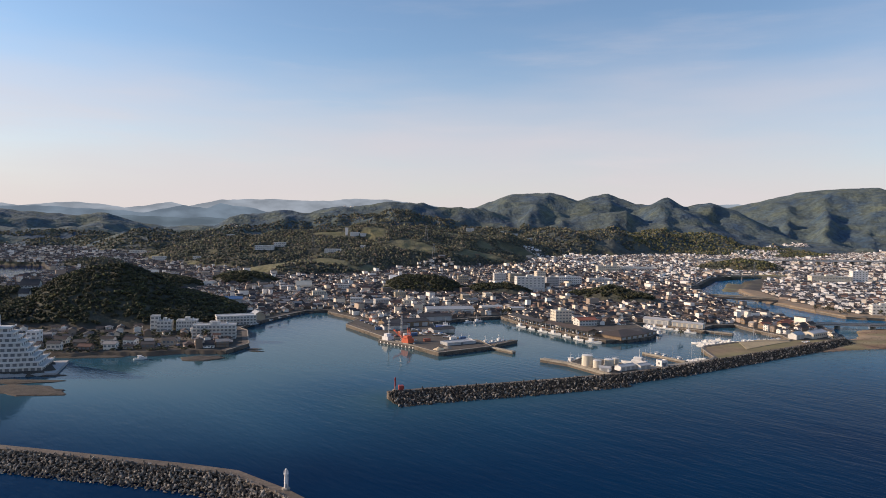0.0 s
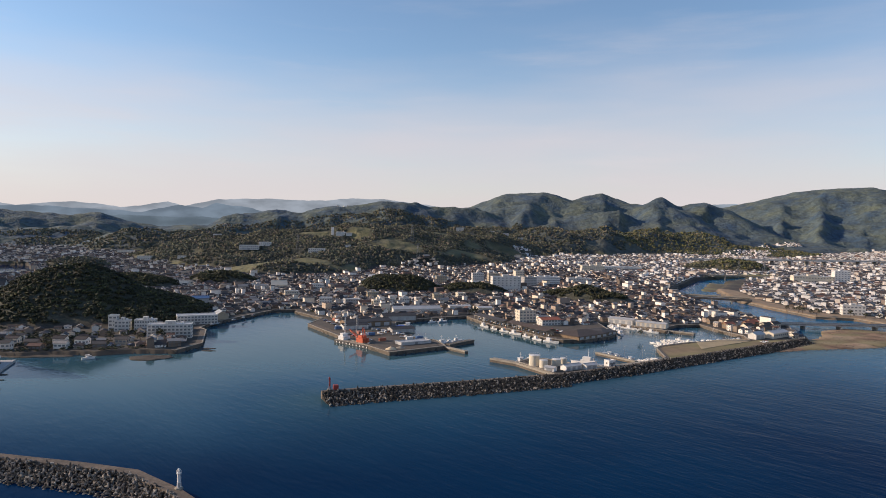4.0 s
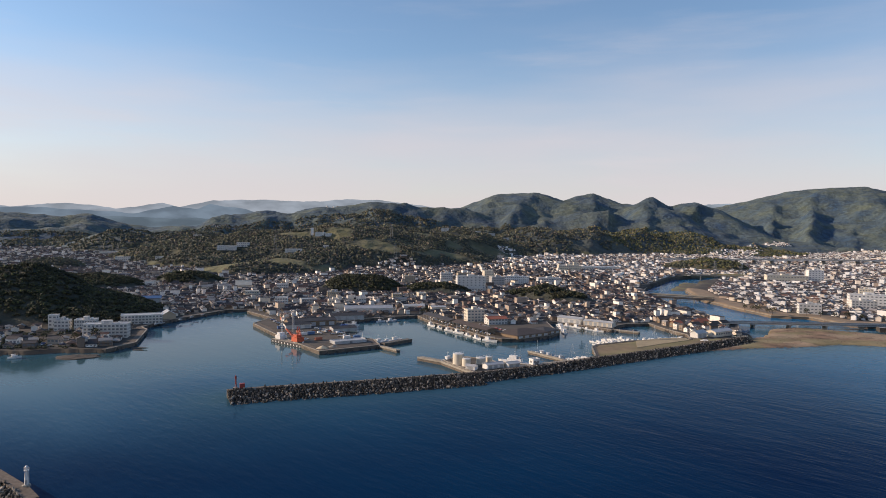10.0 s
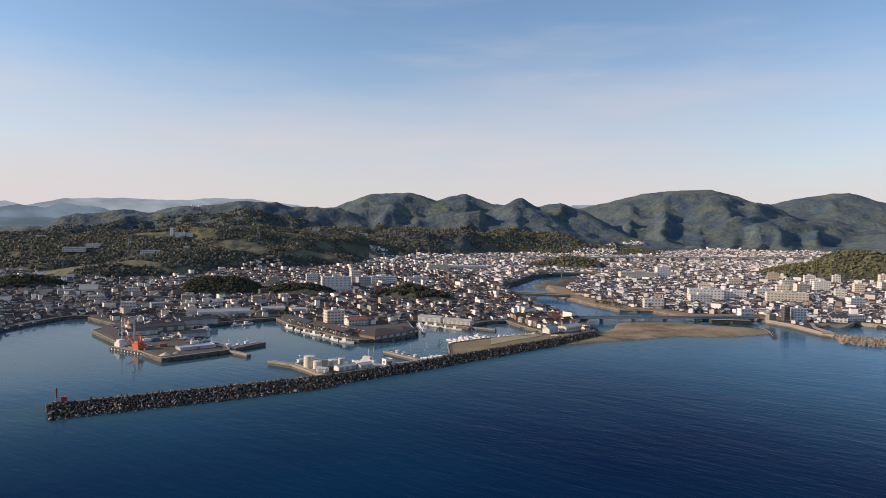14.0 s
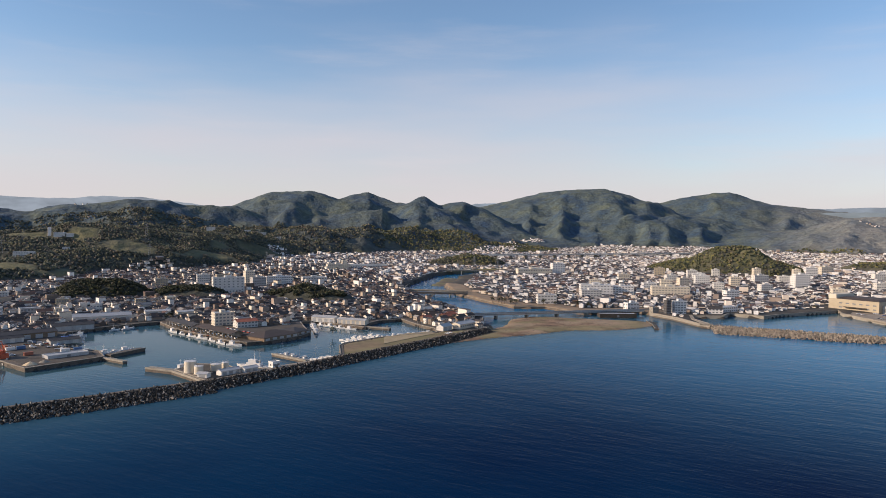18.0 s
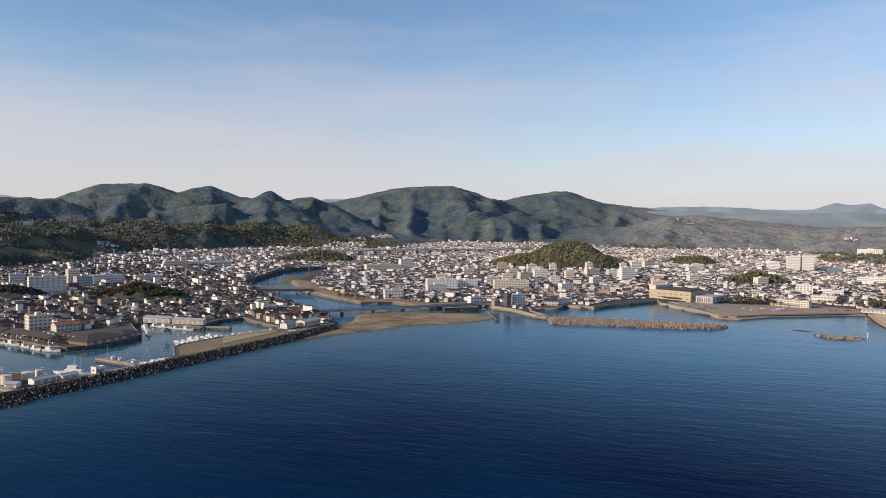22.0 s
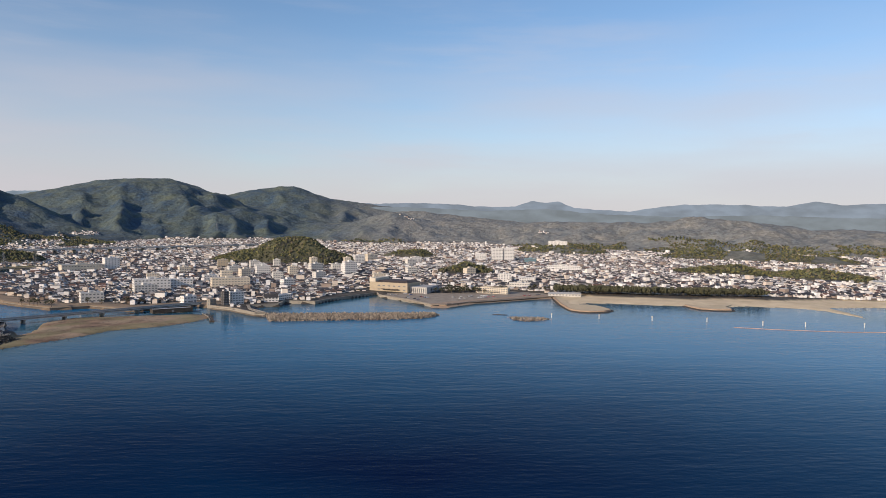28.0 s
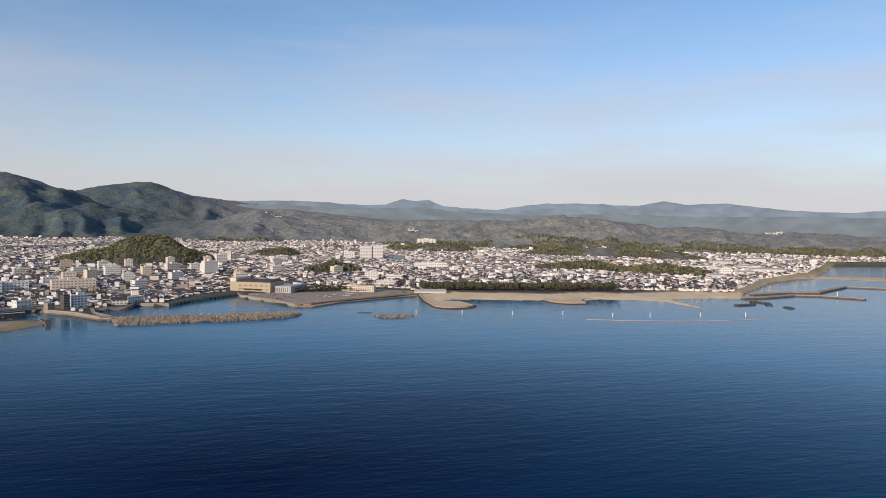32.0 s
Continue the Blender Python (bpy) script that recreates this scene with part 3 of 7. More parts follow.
CRESTS = [
    # the high mountains
    crest(127, 850, (-1, 3350, 150), (3.4, 3300, 252), (6.5, 3300, 258), (8.7, 3280, 226), (11.1, 3350, 262), (13.4, 3300, 206), (14.6, 3280, 206), (15.6, 3270, 238), (16.6, 3280, 205), (18, 3300, 160), (20, 3350, 110)),
    crest(127, 1100, (20.5, 3900, 215), (23.4, 3900, 262), (25.2, 3900, 292), (27.1, 3900, 311), (30.3, 3880, 315), (32.1, 3900, 284), (33.8, 3950, 236), (35.2, 4000, 190)),
    crest(127, 950, (33.5, 4500, 240), (36, 4500, 292), (38.5, 4500, 324), (39.7, 4500, 325), (41, 4500, 290), (42.4, 4500, 252), (44.5, 4500, 235), (48, 4450, 200), (53, 4400, 160), (58, 4300, 120)),
    # spurs that stand before them
    crest(138, 420, (15.4, 3150, 120), (16.3, 3200, 187), (17.3, 3200, 205), (18.7, 3200, 214), (19.7, 3200, 192), (21.3, 3100, 138), (22.6, 3050, 103), (23.4, 3000, 79)),
    crest(138, 300, (6.5, 2850, 118), (8.3, 2900, 138), (10.3, 2900, 150), (12, 2900, 162), (12.8, 2900, 136), (14.6, 2850, 96)),
    crest(29, 560, (-18.8, 2900, 76), (-17.5, 2900, 116), (-15.8, 2900, 124), (-13.6, 2900, 145), (-11.4, 2900, 129), (-8.7, 2900, 162), (-6.9, 2900, 176), (-5.1, 2900, 194), (-3.2, 2900, 185), (-1.3, 2900, 170), (1.9, 2950, 168), (3.3, 3000, 150)),
    crest(29, 480, (-40, 3300, 125), (-32.7, 3300, 130), (-30.5, 3300, 121), (-28.2, 3300, 112), (-26.5, 3300, 127), (-25, 3300, 100), (-23.6, 3300, 80), (-21, 3250, 56)),
    crest(29, 300, (-40, 2800, 60), (-33, 2800, 56), (-31, 2800, 64), (-28, 2800, 70), (-27, 2800, 62), (-25.5, 2800, 44)),
    # wooded hills behind the western town
    crest(29, 190, (-31.5, 2600, 14), (-30, 2560, 38), (-29.2, 2560, 27), (-27.4, 2560, 49), (-26, 2560, 39), (-25, 2450, 39), (-23.6, 2280, 58), (-22, 2260, 60), (-20.4, 2240, 64), (-19.2, 2200, 75), (-17.5, 2150, 64), (-17, 2120, 50)),
    crest(29, 270, (-16.7, 1780, 60), (-15.8, 1760, 60), (-14.1, 1740, 73), (-12.3, 1720, 72), (-10.5, 1720, 78), (-8.7, 1730, 84), (-7.8, 1740, 96), (-5.9, 1750, 96), (-4.1, 1790, 86), (-1.3, 2000, 80), (0.6, 2100, 82), (2.4, 2200, 76)),
    crest(29, 130, (-13.2, 1350, 24), (-11, 1370, 30), (-8.7, 1520, 42), (-5, 1560, 50), (-2.2, 1590, 50), (0.6, 1690, 44), (2.2, 1720, 34)),
    crest(29, 250, (2, 2300, 74), (3.8, 2300, 80), (5.2, 2350, 63), (7.5, 2430, 92), (8.9, 2430, 90), (10.2, 2470, 78), (12, 2550, 88), (13.4, 2600, 80), (15.1, 2650, 82), (17.7, 2720, 88), (19.8, 2780, 78), (21.4, 2780, 70), (23, 2750, 60), (25.3, 2700, 34)),
    crest(0, 70, (-32.5, 840, 26), (-29.8, 840, 26)),
    crest(0, 60, (-18.6, 1500, 24), (-17, 1480, 30), (-15.3, 1450, 26)),
    crest(0, 62, (-12.6, 1290, 24), (-10.8, 1290, 27)),
    crest(0, 75, (-24, 1080, 20), (-22.3, 1060, 22)),
    crest(0, 55, (-27.5, 1500, 22), (-26, 1480, 24)),
    crest(0, 60, (-16.5, 1130, 20), (-15.5, 1120, 20)),
    # low hills under the eastern mountains
    crest(138, 300, (27, 3400, 45), (28.6, 3400, 68), (31.3, 3400, 80), (33.2, 3400, 76), (34.5, 3400, 58), (36.8, 3400, 87), (39.2, 3400, 85), (41.5, 3400, 98), (43.8, 3400, 103), (46, 3350, 110)),
    crest(148, 560, (44, 3200, 96), (46.3, 3150, 140), (47.2, 3150, 152), (48.6, 3150, 134), (50.5, 3150, 112), (56, 3150, 114), (62, 3100, 114), (66, 3050, 116), (69.3, 3000, 120), (71.3, 3000, 142), (73.5, 3000, 128), (79.4, 3000, 98), (82.5, 3000, 106), (86, 3000, 80), (95, 3000, 75), (104, 3000, 80)),
    # the wooded hill above the harbour and small wooded mounds
    crest(0, 86, (-40, 770, 14), (-33, 770, 16), (-30.6, 770, 22), (-29, 770, 40), (-27, 770, 50), (-24.6, 770, 53), (-22.5, 760, 42), (-21.2, 755, 28)),
    crest(0, 52, (-3.0, 1000, 25), (-0.7, 1000, 25)),
    crest(0, 46, (11.9, 965, 13), (13.6, 950, 22), (15.4, 935, 15)),
    crest(0, 45, (3.6, 985, 16), (5.2, 985, 17)),
    crest(138, 72, (17.4, 1690, 24), (18.8, 1690, 35), (20.3, 1690, 29)),
    crest(138, 105, (36.4, 1650, 34), (38.2, 1650, 56), (39.6, 1640, 62), (40.8, 1620, 60), (41.8, 1600, 38)),
    crest(133, 48, (52.7, 1330, 18), (53.7, 1330, 28), (54.8, 1330, 20)),
    crest(148, 60, (47.5, 1900, 22), (49.5, 1850, 28)),
    crest(148, 90, (72.5, 1500, 20), (74.5, 1500, 26), (76, 1480, 16)),
    crest(148, 80, (77, 1480, 14), (80, 1450, 26), (82, 1430, 18)),
    crest(133, 120, (59.5, 2300, 34), (61.1, 2300, 41), (63, 2300, 34)),
    crest(148, 115, (71, 2150, 30), (76, 2100, 32), (81, 2050, 24)),
]


def ridged(X, Y, size, seed, octaves=4):
    """Noise with sharp ridges, from 0 to 1."""
    total, amp, norm = 0, 1.0, 0
    for k in range(octaves):
        total = total + amp * (1 - np.abs(2 * value_noise(X, Y, size / 2**k, seed + k) - 1)) ** 1.6
        norm, amp = norm + amp, amp * 0.5
    return total / norm


def relief(X, Y):
    """How far the hills rise over the plain at X, Y."""
    h = np.zeros(X.shape)
    wx, wy = X + 160 * (fractal(X, Y, 350, 3, 3) - 0.5), Y + 160 * (fractal(X, Y, 350, 8, 3) - 0.5)
    spur = ridged(wx, wy, 330, 40, 4) - 0.5
    fine = fractal(X, Y, 90, 11, 3) - 0.5
    for rows, reach in CRESTS:
        pts = [p for p, _ in rows]
        tops = np.array([t for _, t in rows] + [rows[-1][1]])
        xs, ys = [p[0] for p in pts], [p[1] for p in pts]
        near = (X > min(xs) - reach) & (X < max(xs) + reach) & (Y > min(ys) - reach) & (Y < max(ys) + reach)
        if not near.any():
            continue
        d, w = line_dist(pts, X[near], Y[near])
        i = np.floor(w).astype(int)
        top = tops[i] * (1 - (w - i)) + tops[np.minimum(i + 1, len(tops) - 1)] * (w - i)
        f = d / reach
        if reach > 300:
            pts_r = math.hypot(xs[0] - 75, ys[0])
            s = np.arctan2(X[near] - 75, Y[near]) * pts_r + 170 * (fractal(X[near], Y[near], 420, 15, 3) - 0.5)
            # spurs run down from the crest, with hollows between them
            big = 1 - np.abs(2 * value_noise(s, d * 0.36, 150, 44) - 1)
            small = 1 - np.abs(2 * value_noise(s + d * 0.35, d * 0.6, 80, 45) - 1)
            power = 1.62 - 0.42 * big - 0.28 * small
            if reach < 400:
                top = top * (0.88 + 0.24 * value_noise(s, d * 0, 240, 46))
            g = np.clip(np.sqrt(f * f + 0.0025) - 0.05, 0, 1)
            flank = np.clip(f * 4, 0, 1) * np.clip(1.1 - f, 0, 1)
            rise = top * (1 - g) ** power + top * flank * (0.27 * spur[near] + 0.12 * fine[near])
        else:
            f = np.clip(f * (1 + 0.5 * fine[near]), 0, 1)
            rise = top * (1 - f ** 1.6)
        rise = np.where(f > 0.98, -5, rise)
        h[near] = np.maximum(h[near], rise)
    R = np.hypot(X - 75, Y)
    knolls = (ridged(wx, wy, 230, 57, 3) - 0.46) * 34 * np.clip((R - 1500) / 500, 0, 1) * np.clip((3400 - R) / 500, 0, 1) * np.clip((h - 12) / 40, 0, 1)
    return np.maximum(h + knolls, 0)


def terrain(X, Y):
    """Height and cover (forest, sand, grass) of the ground."""
    R = np.hypot(X - 75, Y)
    land = inside(COAST, X, Y) & ~inside(WEST_BAY, X, Y)
    isle = inside(HOTEL_ISLE, X, Y)
    plain = 2.6 + np.clip(R - 750, 0, None) * 0.005 + 1.2 * (fractal(X, Y, 200, 21, 2) - 0.5) * np.clip((R - 700) / 400, 0, 1)
    bear = np.degrees(np.arctan2(X - 138, Y))
    plain = plain + np.clip(R - 1800, 0, 1300) * 0.012 * np.clip((bear - 24) / 5, 0, 1) * np.clip((61 - bear) / 6, 0, 1)
    plain = np.where(inside(PARKING, X, Y), 2.3, plain)
    rise = relief(X, Y)
    z = np.where(land, np.maximum(plain, rise), -3.0)
    z = np.where(isle, 2.2, z)
    shore = (X > 1180) & (X < 2500) & (Y < 140)
    woods_on = np.clip((rise - plain - 2) / 3, 0, 1) * land
    rough = np.clip((R - 1800) / 500, 0, 1) * woods_on
    z = z + rough * 10.0 * (fractal(X, Y, 30, 71, 2) - 0.5)
    sand = np.zeros(X.shape)
    # sand slopes down to the water
    for poly, top, slope in ((ESTUARY_BAR, 1.1, 0.09), (RIVER_BAR, 1.2, 0.2), (FAR_SPIT, 2.0, 0.1)):
        near = inside(poly, X, Y)
        if near.any():
            d, _ = line_dist(poly, X[near], Y[near], True)
            z[near] = np.maximum(z[near] * 0 - 3, np.minimum(top, -0.15 + d * slope) + 0.5 * (fractal(X[near], Y[near], 25, 31, 3) - 0.5))
            sand[near] = np.clip(2.6 * fractal(X[near] * 0.75 + Y[near] * 0.3, Y[near] * 1.6 - X[near] * 0.6, 22, 33, 4) - 1.10, 0.0, 0.26) if poly is ESTUARY_BAR else (0.08 if poly is RIVER_BAR else 0.8)
    beach = (X > 840) & (X < 1300) & (Y < 490) & (Y > 20)
    d, _ = line_dist([(978, 474)] + BEACH, X[beach], Y[beach])
    on = land[beach] & (d < 62)
    z[beach] = np.where(on, np.minimum(2.6, 0.05 + d * 0.075), z[beach])
    sand[beach] = np.maximum(sand[beach], on)
    d, _ = line_dist(FAR_EAST[:7], X[shore], Y[shore])
    sand[shore] = np.maximum(sand[shore], 0.6 * (d < 13))
    d, _ = line_dist(RIVER_SOUTH[2:], X, Y)
    sand = np.maximum(sand, 0.22 * (land & (d < 30)))
    forest = woods_on
    grass = (inside(MARINA_EDGE + BREAKWATER_BACK, X, Y) & (X > 205)) * np.clip(2.5 * fractal(X, Y, 40, 63, 2) - 0.6, 0, 0.9)
    sand = np.maximum(sand, 0.10 * (inside(MARINA_EDGE + BREAKWATER_BACK, X, Y) & (X > 205)))
    grass = np.maximum(grass, (inside(ESTUARY_BAR, X, Y) | inside(RIVER_BAR, X, Y)) * np.clip(3.0 * fractal(X, Y, 24, 64, 3) - 1.2, 0, 0.6))
    clear = np.clip((fractal(X, Y, 110, 91, 3) - 0.62) * 14, 0, 1) * np.clip((R - 1200) / 100, 0, 1) * np.clip((2100 - R) / 200, 0, 1) * (forest > 0.3)
    grass = np.maximum(grass, 0.55 * clear)
    grass = np.maximum(grass, (land & (R > 1300) & (forest < 0.05)) * np.clip(2.2 * fractal(X, Y, 260, 61, 2) - 0.75, 0, 1))
    mud = np.maximum(0.95 * inside(ESTUARY_BAR, X, Y), 0.6 * (land & (line_dist(RIVER_SOUTH[2:], X, Y)[0] < 30)))
    mud = np.maximum(mud, 0.7 * (inside(MARINA_EDGE + BREAKWATER_BACK, X, Y) & (X > 205)))
    # share of painted haze in the woods, by distance and stronger westward
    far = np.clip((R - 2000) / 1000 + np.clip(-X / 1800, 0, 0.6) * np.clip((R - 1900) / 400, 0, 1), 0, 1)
    hazy_bare_woods = np.clip((bear - 40) / 9, 0, 1) * np.clip((R - 1900) / 500, 0, 1)
    return z, land | isle, forest, sand, grass, np.stack([far, hazy_bare_woods, mud])

# ---- ground and water ----
bearing = np.radians(np.arange(-42, 108.01, 0.24))
radius = 330 * np.exp(np.arange(0, math.log(4880 / 330), 0.0072))
A, R = np.meshgrid(bearing, radius)
GX, GY = 75 + R * np.sin(A), R * np.cos(A)
GZ, g_land, g_forest, g_sand, g_grass, g_far = terrain(GX, GY)
nb = len(bearing)
ids = np.arange(GX.size).reshape(GX.shape)
quads = np.stack([ids[:-1, :-1], ids[:-1, 1:], ids[1:, 1:], ids[1:, :-1]], -1).reshape(-1, 4)[:, ::-1]
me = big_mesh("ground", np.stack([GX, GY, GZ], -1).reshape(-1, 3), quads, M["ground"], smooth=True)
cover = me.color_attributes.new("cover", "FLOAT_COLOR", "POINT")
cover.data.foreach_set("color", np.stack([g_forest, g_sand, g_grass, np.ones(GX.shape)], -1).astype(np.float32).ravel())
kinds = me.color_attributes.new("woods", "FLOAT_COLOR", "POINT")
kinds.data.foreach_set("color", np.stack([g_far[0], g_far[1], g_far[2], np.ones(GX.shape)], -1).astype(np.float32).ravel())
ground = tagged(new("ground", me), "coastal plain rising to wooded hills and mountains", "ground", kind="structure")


def ground_z(x, y):
    return float(terrain(np.array([x], float), np.array([y], float))[0][0])


# the sea: one sheet, with shoal water near the shores and in the harbour, and painted sky sheen farther out
wb = np.radians(np.linspace(-180, 180, 361))
wr = np.r_[0.005, 1, 60 * np.exp(np.linspace(0, math.log(4900 / 60), 150))]
WB, WR = np.meshgrid(wb, wr)
WX, WY = 75 + WR * np.sin(WB), WR * np.cos(WB)
near_shore = np.full(WX.shape, 1e4)
for line in (BREAKWATER_BACK, [(-30, 393), (60, 429), (114, 452)], WEST_SHORE, WORKS_PIER, MARKET_QUAY, INNER_SHORE, MARINA_EDGE, ESTUARY_BAR, TOWN_FRONT, BEACH, FAR_EAST[:5]):
    near_shore = np.minimum(near_shore, line_dist(line, WX, WY)[0])
HARBOUR = [(-330, 480), (-330, 330), (-150, 290), (-60, 265), (-30, 300), (-30, 395), (24, 420), (114, 455), (168, 488), (291, 575), (363, 626), (330, 720), (200, 760), (60, 780), (-140, 790), (-200, 640)]
shoal_sheen = 0.10 * np.exp(-near_shore / 45) + 0.12 * np.exp(-near_shore / 220)
d_in, _ = line_dist(HARBOUR, WX, WY, True)
shelter = np.clip(0.5 + np.where(inside(HARBOUR, WX, WY), d_in, -d_in) / 170 - 0.28, 0, 1)
# tint fades towards the flight path, as grazing reflection would
shelter = shelter * shelter * (3 - 2 * shelter) * np.clip((np.hypot(WX - 10, WY) - 215) / 260, 0.1, 1)
east = np.clip(np.maximum((WX - 300) / 600, ((WX - 200) * 0.56 - (WY - 230) * 0.83 - 85) / 560), 0, 1) * np.clip((WY + 350) / 250, 0, 1)
# colour paled with distance from the flight, in place of grazing sky reflection
offing = np.hypot(WX - 140, WY)
sky_sheen = np.clip((offing - 290) / 420, 0, 1) * np.clip((WX - 40) / 260, 0, 1) * np.clip((WY + 350) / 250, 0, 1) * (1 - shelter)
shoal_sheen += 0.27 * shelter + 0.55 * east * np.clip((offing - 220) / 420, 0, 1) + 0.34 * sky_sheen
ids = np.arange(WX.size).reshape(WX.shape)
quads = np.stack([ids[:-1, :-1], ids[:-1, 1:], ids[1:, 1:], ids[1:, :-1]], -1).reshape(-1, 4)[:, ::-1]
me = big_mesh("water", np.stack([WX, WY, 0 * WX], -1).reshape(-1, 3), quads, M["water"])
tint = me.color_attributes.new("shoal_sheen", "FLOAT_COLOR", "POINT")
tint.data.foreach_set("color", np.stack([shoal_sheen, np.maximum(shelter, 0.9 * np.exp(-near_shore / 40)), np.maximum(0.8 * shelter, 0.35 * east), np.ones(WX.shape)], -1).astype(np.float32).ravel())
water = tagged(new("water", me), "calm deep blue sea with fine ripples", "sea", kind="structure")


# far ridges as a glowing backdrop, with distance haze painted into their colour
def glowing_far_ridge(name, eye, r, rows, colour):
    m = bpy.data.materials.new(name)
    m.use_nodes = True
    n, l = m.node_tree.nodes, m.node_tree.links
    p = n["Principled BSDF"]
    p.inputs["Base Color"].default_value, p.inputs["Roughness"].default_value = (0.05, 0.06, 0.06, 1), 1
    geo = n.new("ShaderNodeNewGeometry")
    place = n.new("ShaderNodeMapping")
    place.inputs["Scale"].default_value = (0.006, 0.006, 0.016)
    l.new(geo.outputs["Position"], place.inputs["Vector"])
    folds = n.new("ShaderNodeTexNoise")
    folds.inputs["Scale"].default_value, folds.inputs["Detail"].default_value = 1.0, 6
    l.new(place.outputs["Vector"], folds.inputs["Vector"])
    # lighter and darker folds painted into the glow by noise
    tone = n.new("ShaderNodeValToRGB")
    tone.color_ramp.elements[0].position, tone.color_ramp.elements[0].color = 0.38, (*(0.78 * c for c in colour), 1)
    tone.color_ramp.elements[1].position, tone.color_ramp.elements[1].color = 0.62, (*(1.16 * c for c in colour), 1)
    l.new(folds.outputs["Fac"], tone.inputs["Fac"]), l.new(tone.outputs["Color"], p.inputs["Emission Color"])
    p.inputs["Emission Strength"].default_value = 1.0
    verts, faces = [], []
    b0, b1 = rows[0][0], rows[-1][0]
    for k in range(481):
        b = b0 + (b1 - b0) * k / 480
        h = float(np.interp(b, [q[0] for q in rows], [q[1] for q in rows])) + 5 * (noise.noise((b * 0.9, r, 0)) + 0.5 * noise.noise((b * 2.3, r, 4)) + 0.25 * noise.noise((b * 6.1, r, 8)))
        for d, z in ((0, -5), (0, h * 0.5), (60, h)):
            verts.append((eye + (r + d) * math.sin(radians(b)), (r + d) * math.cos(radians(b)), z))
    for k in range(480):
        for j in range(2):
            a = 3 * k + j
            faces.append((a, a + 3, a + 4, a + 1))
    tagged(new("backdrop", mesh_of(name, verts, faces, m, smooth=True)), "distant mountain ridge, glowing backdrop in painted blue haze", "mountains", kind="structure")


glowing_far_ridge("far_ridge_west", 29, 4720, [(-46, 170), (-32.7, 181), (-31.7, 168), (-29.6, 190), (-28, 198), (-26.3, 188), (-25, 171), (-23.6, 184), (-21.7, 217), (-20.6, 188), (-18, 237), (-14.5, 250), (-10.5, 243), (-7.8, 264), (-5, 264), (3, 190)], (0.27, 0.305, 0.35))
glowing_far_ridge("middle_ridge_west", 29, 4300, [(-46, 150), (-32.7, 158), (-30.6, 164), (-26, 150), (-23.6, 139), (-20.9, 188), (-19.2, 170), (-18.2, 204), (-17.1, 190), (-15.8, 183), (-14.5, 152), (-11, 146), (-6, 130)], (0.15, 0.195, 0.245))
glowing_far_ridge("low_ridge_west", 29, 3900, [(-46, 110), (-32.7, 100), (-28, 108), (-25, 120), (-23.4, 118), (-21, 112), (-19, 118), (-16, 100)], (0.11, 0.145, 0.175))
glowing_far_ridge("far_ridge_north", 127, 4740, [(17, 190), (20, 262), (21.5, 266), (24, 220), (33, 235), (36, 200)], (0.22, 0.27, 0.33))
glowing_far_ridge("far_ridge_east", 148, 4740, [(42, 238), (45.8, 236), (49.9, 246), (52, 240), (55.5, 224), (57.4, 230), (58.7, 270), (59.8, 256), (60.9, 268), (62.2, 224), (66.5, 202), (68.3, 231), (70.5, 250), (73.1, 254), (77.7, 240), (79.7, 273), (81.3, 250), (84.3, 259), (86.8, 231), (89.1, 212), (92.2, 202), (97, 226), (108, 200)], (0.185, 0.225, 0.285))
glowing_far_ridge("middle_ridge_east", 148, 4300, [(44, 190), (47, 205), (51, 200), (55, 188), (60, 205), (64, 178), (70, 165), (76, 178), (82, 165), (90, 170), (108, 150)], (0.150, 0.178, 0.205))

# ---- breakwaters and quays ----


def lump(seed, points=14):
    """A rough block with broken faces."""
    r = np.random.default_rng(seed)
    bm = bmesh.new()
    for _ in range(points):
        v = r.normal(size=3)
        v /= np.linalg.norm(v)
        bm.verts.new(v * r.uniform(0.75, 1.1) * np.array([1.0, 0.75, 0.6]))
    bmesh.ops.convex_hull(bm, input=bm.verts)
    loose = [v for v in bm.verts if not v.link_faces]
    bmesh.ops.delete(bm, geom=loose, context="VERTS")
    return bm


def lump_arrays(seed, points=12):
    bm = lump(seed, points)
    bmesh.ops.triangulate(bm, faces=bm.faces)
    bm.verts.index_update()
    v = np.array([x.co[:] for x in bm.verts])
    f = np.array([[x.index for x in q.verts] for q in bm.faces])
    bm.free()
    return v, f


LUMPS = [lump_arrays(100 + k) for k in range(8)]


def scatter_mesh(name, shapes, places, mat, smooth=False):
    """Joins shapes (verts, faces) at places: x, y, z, size x, size y, size z, turn, tilt."""
    vs, fs, base = [], [], 0
    for k, (x, y, z, sx, sy, sz, turn, tilt) in enumerate(places):
        v, f = shapes[k % len(shapes)]
        c, s, ct, st = math.cos(turn), math.sin(turn), math.cos(tilt), math.sin(tilt)
        q = v * (sx, sy, sz)
        q = np.stack([q[:, 0], q[:, 1] * ct - q[:, 2] * st, q[:, 1] * st + q[:, 2] * ct], -1)
        q = np.stack([q[:, 0] * c - q[:, 1] * s, q[:, 0] * s + q[:, 1] * c, q[:, 2]], -1) + (x, y, z)
        vs.append(q), fs.append(f + base)
        base += len(v)
    return big_mesh(name, np.concatenate(vs), np.concatenate(fs), mat, smooth=smooth)

WEST_BREAKWATER = [(-310, 314), (-182, 285), (-103, 268), (-78, 261), (-55, 243), (-46, 234)]
HARBOUR_BREAKWATER = [(-30, 393), (-10, 402), (24, 415), (60, 429), (114, 452), (168, 485), (224, 525), (291, 572), (330, 601), (363, 624)]


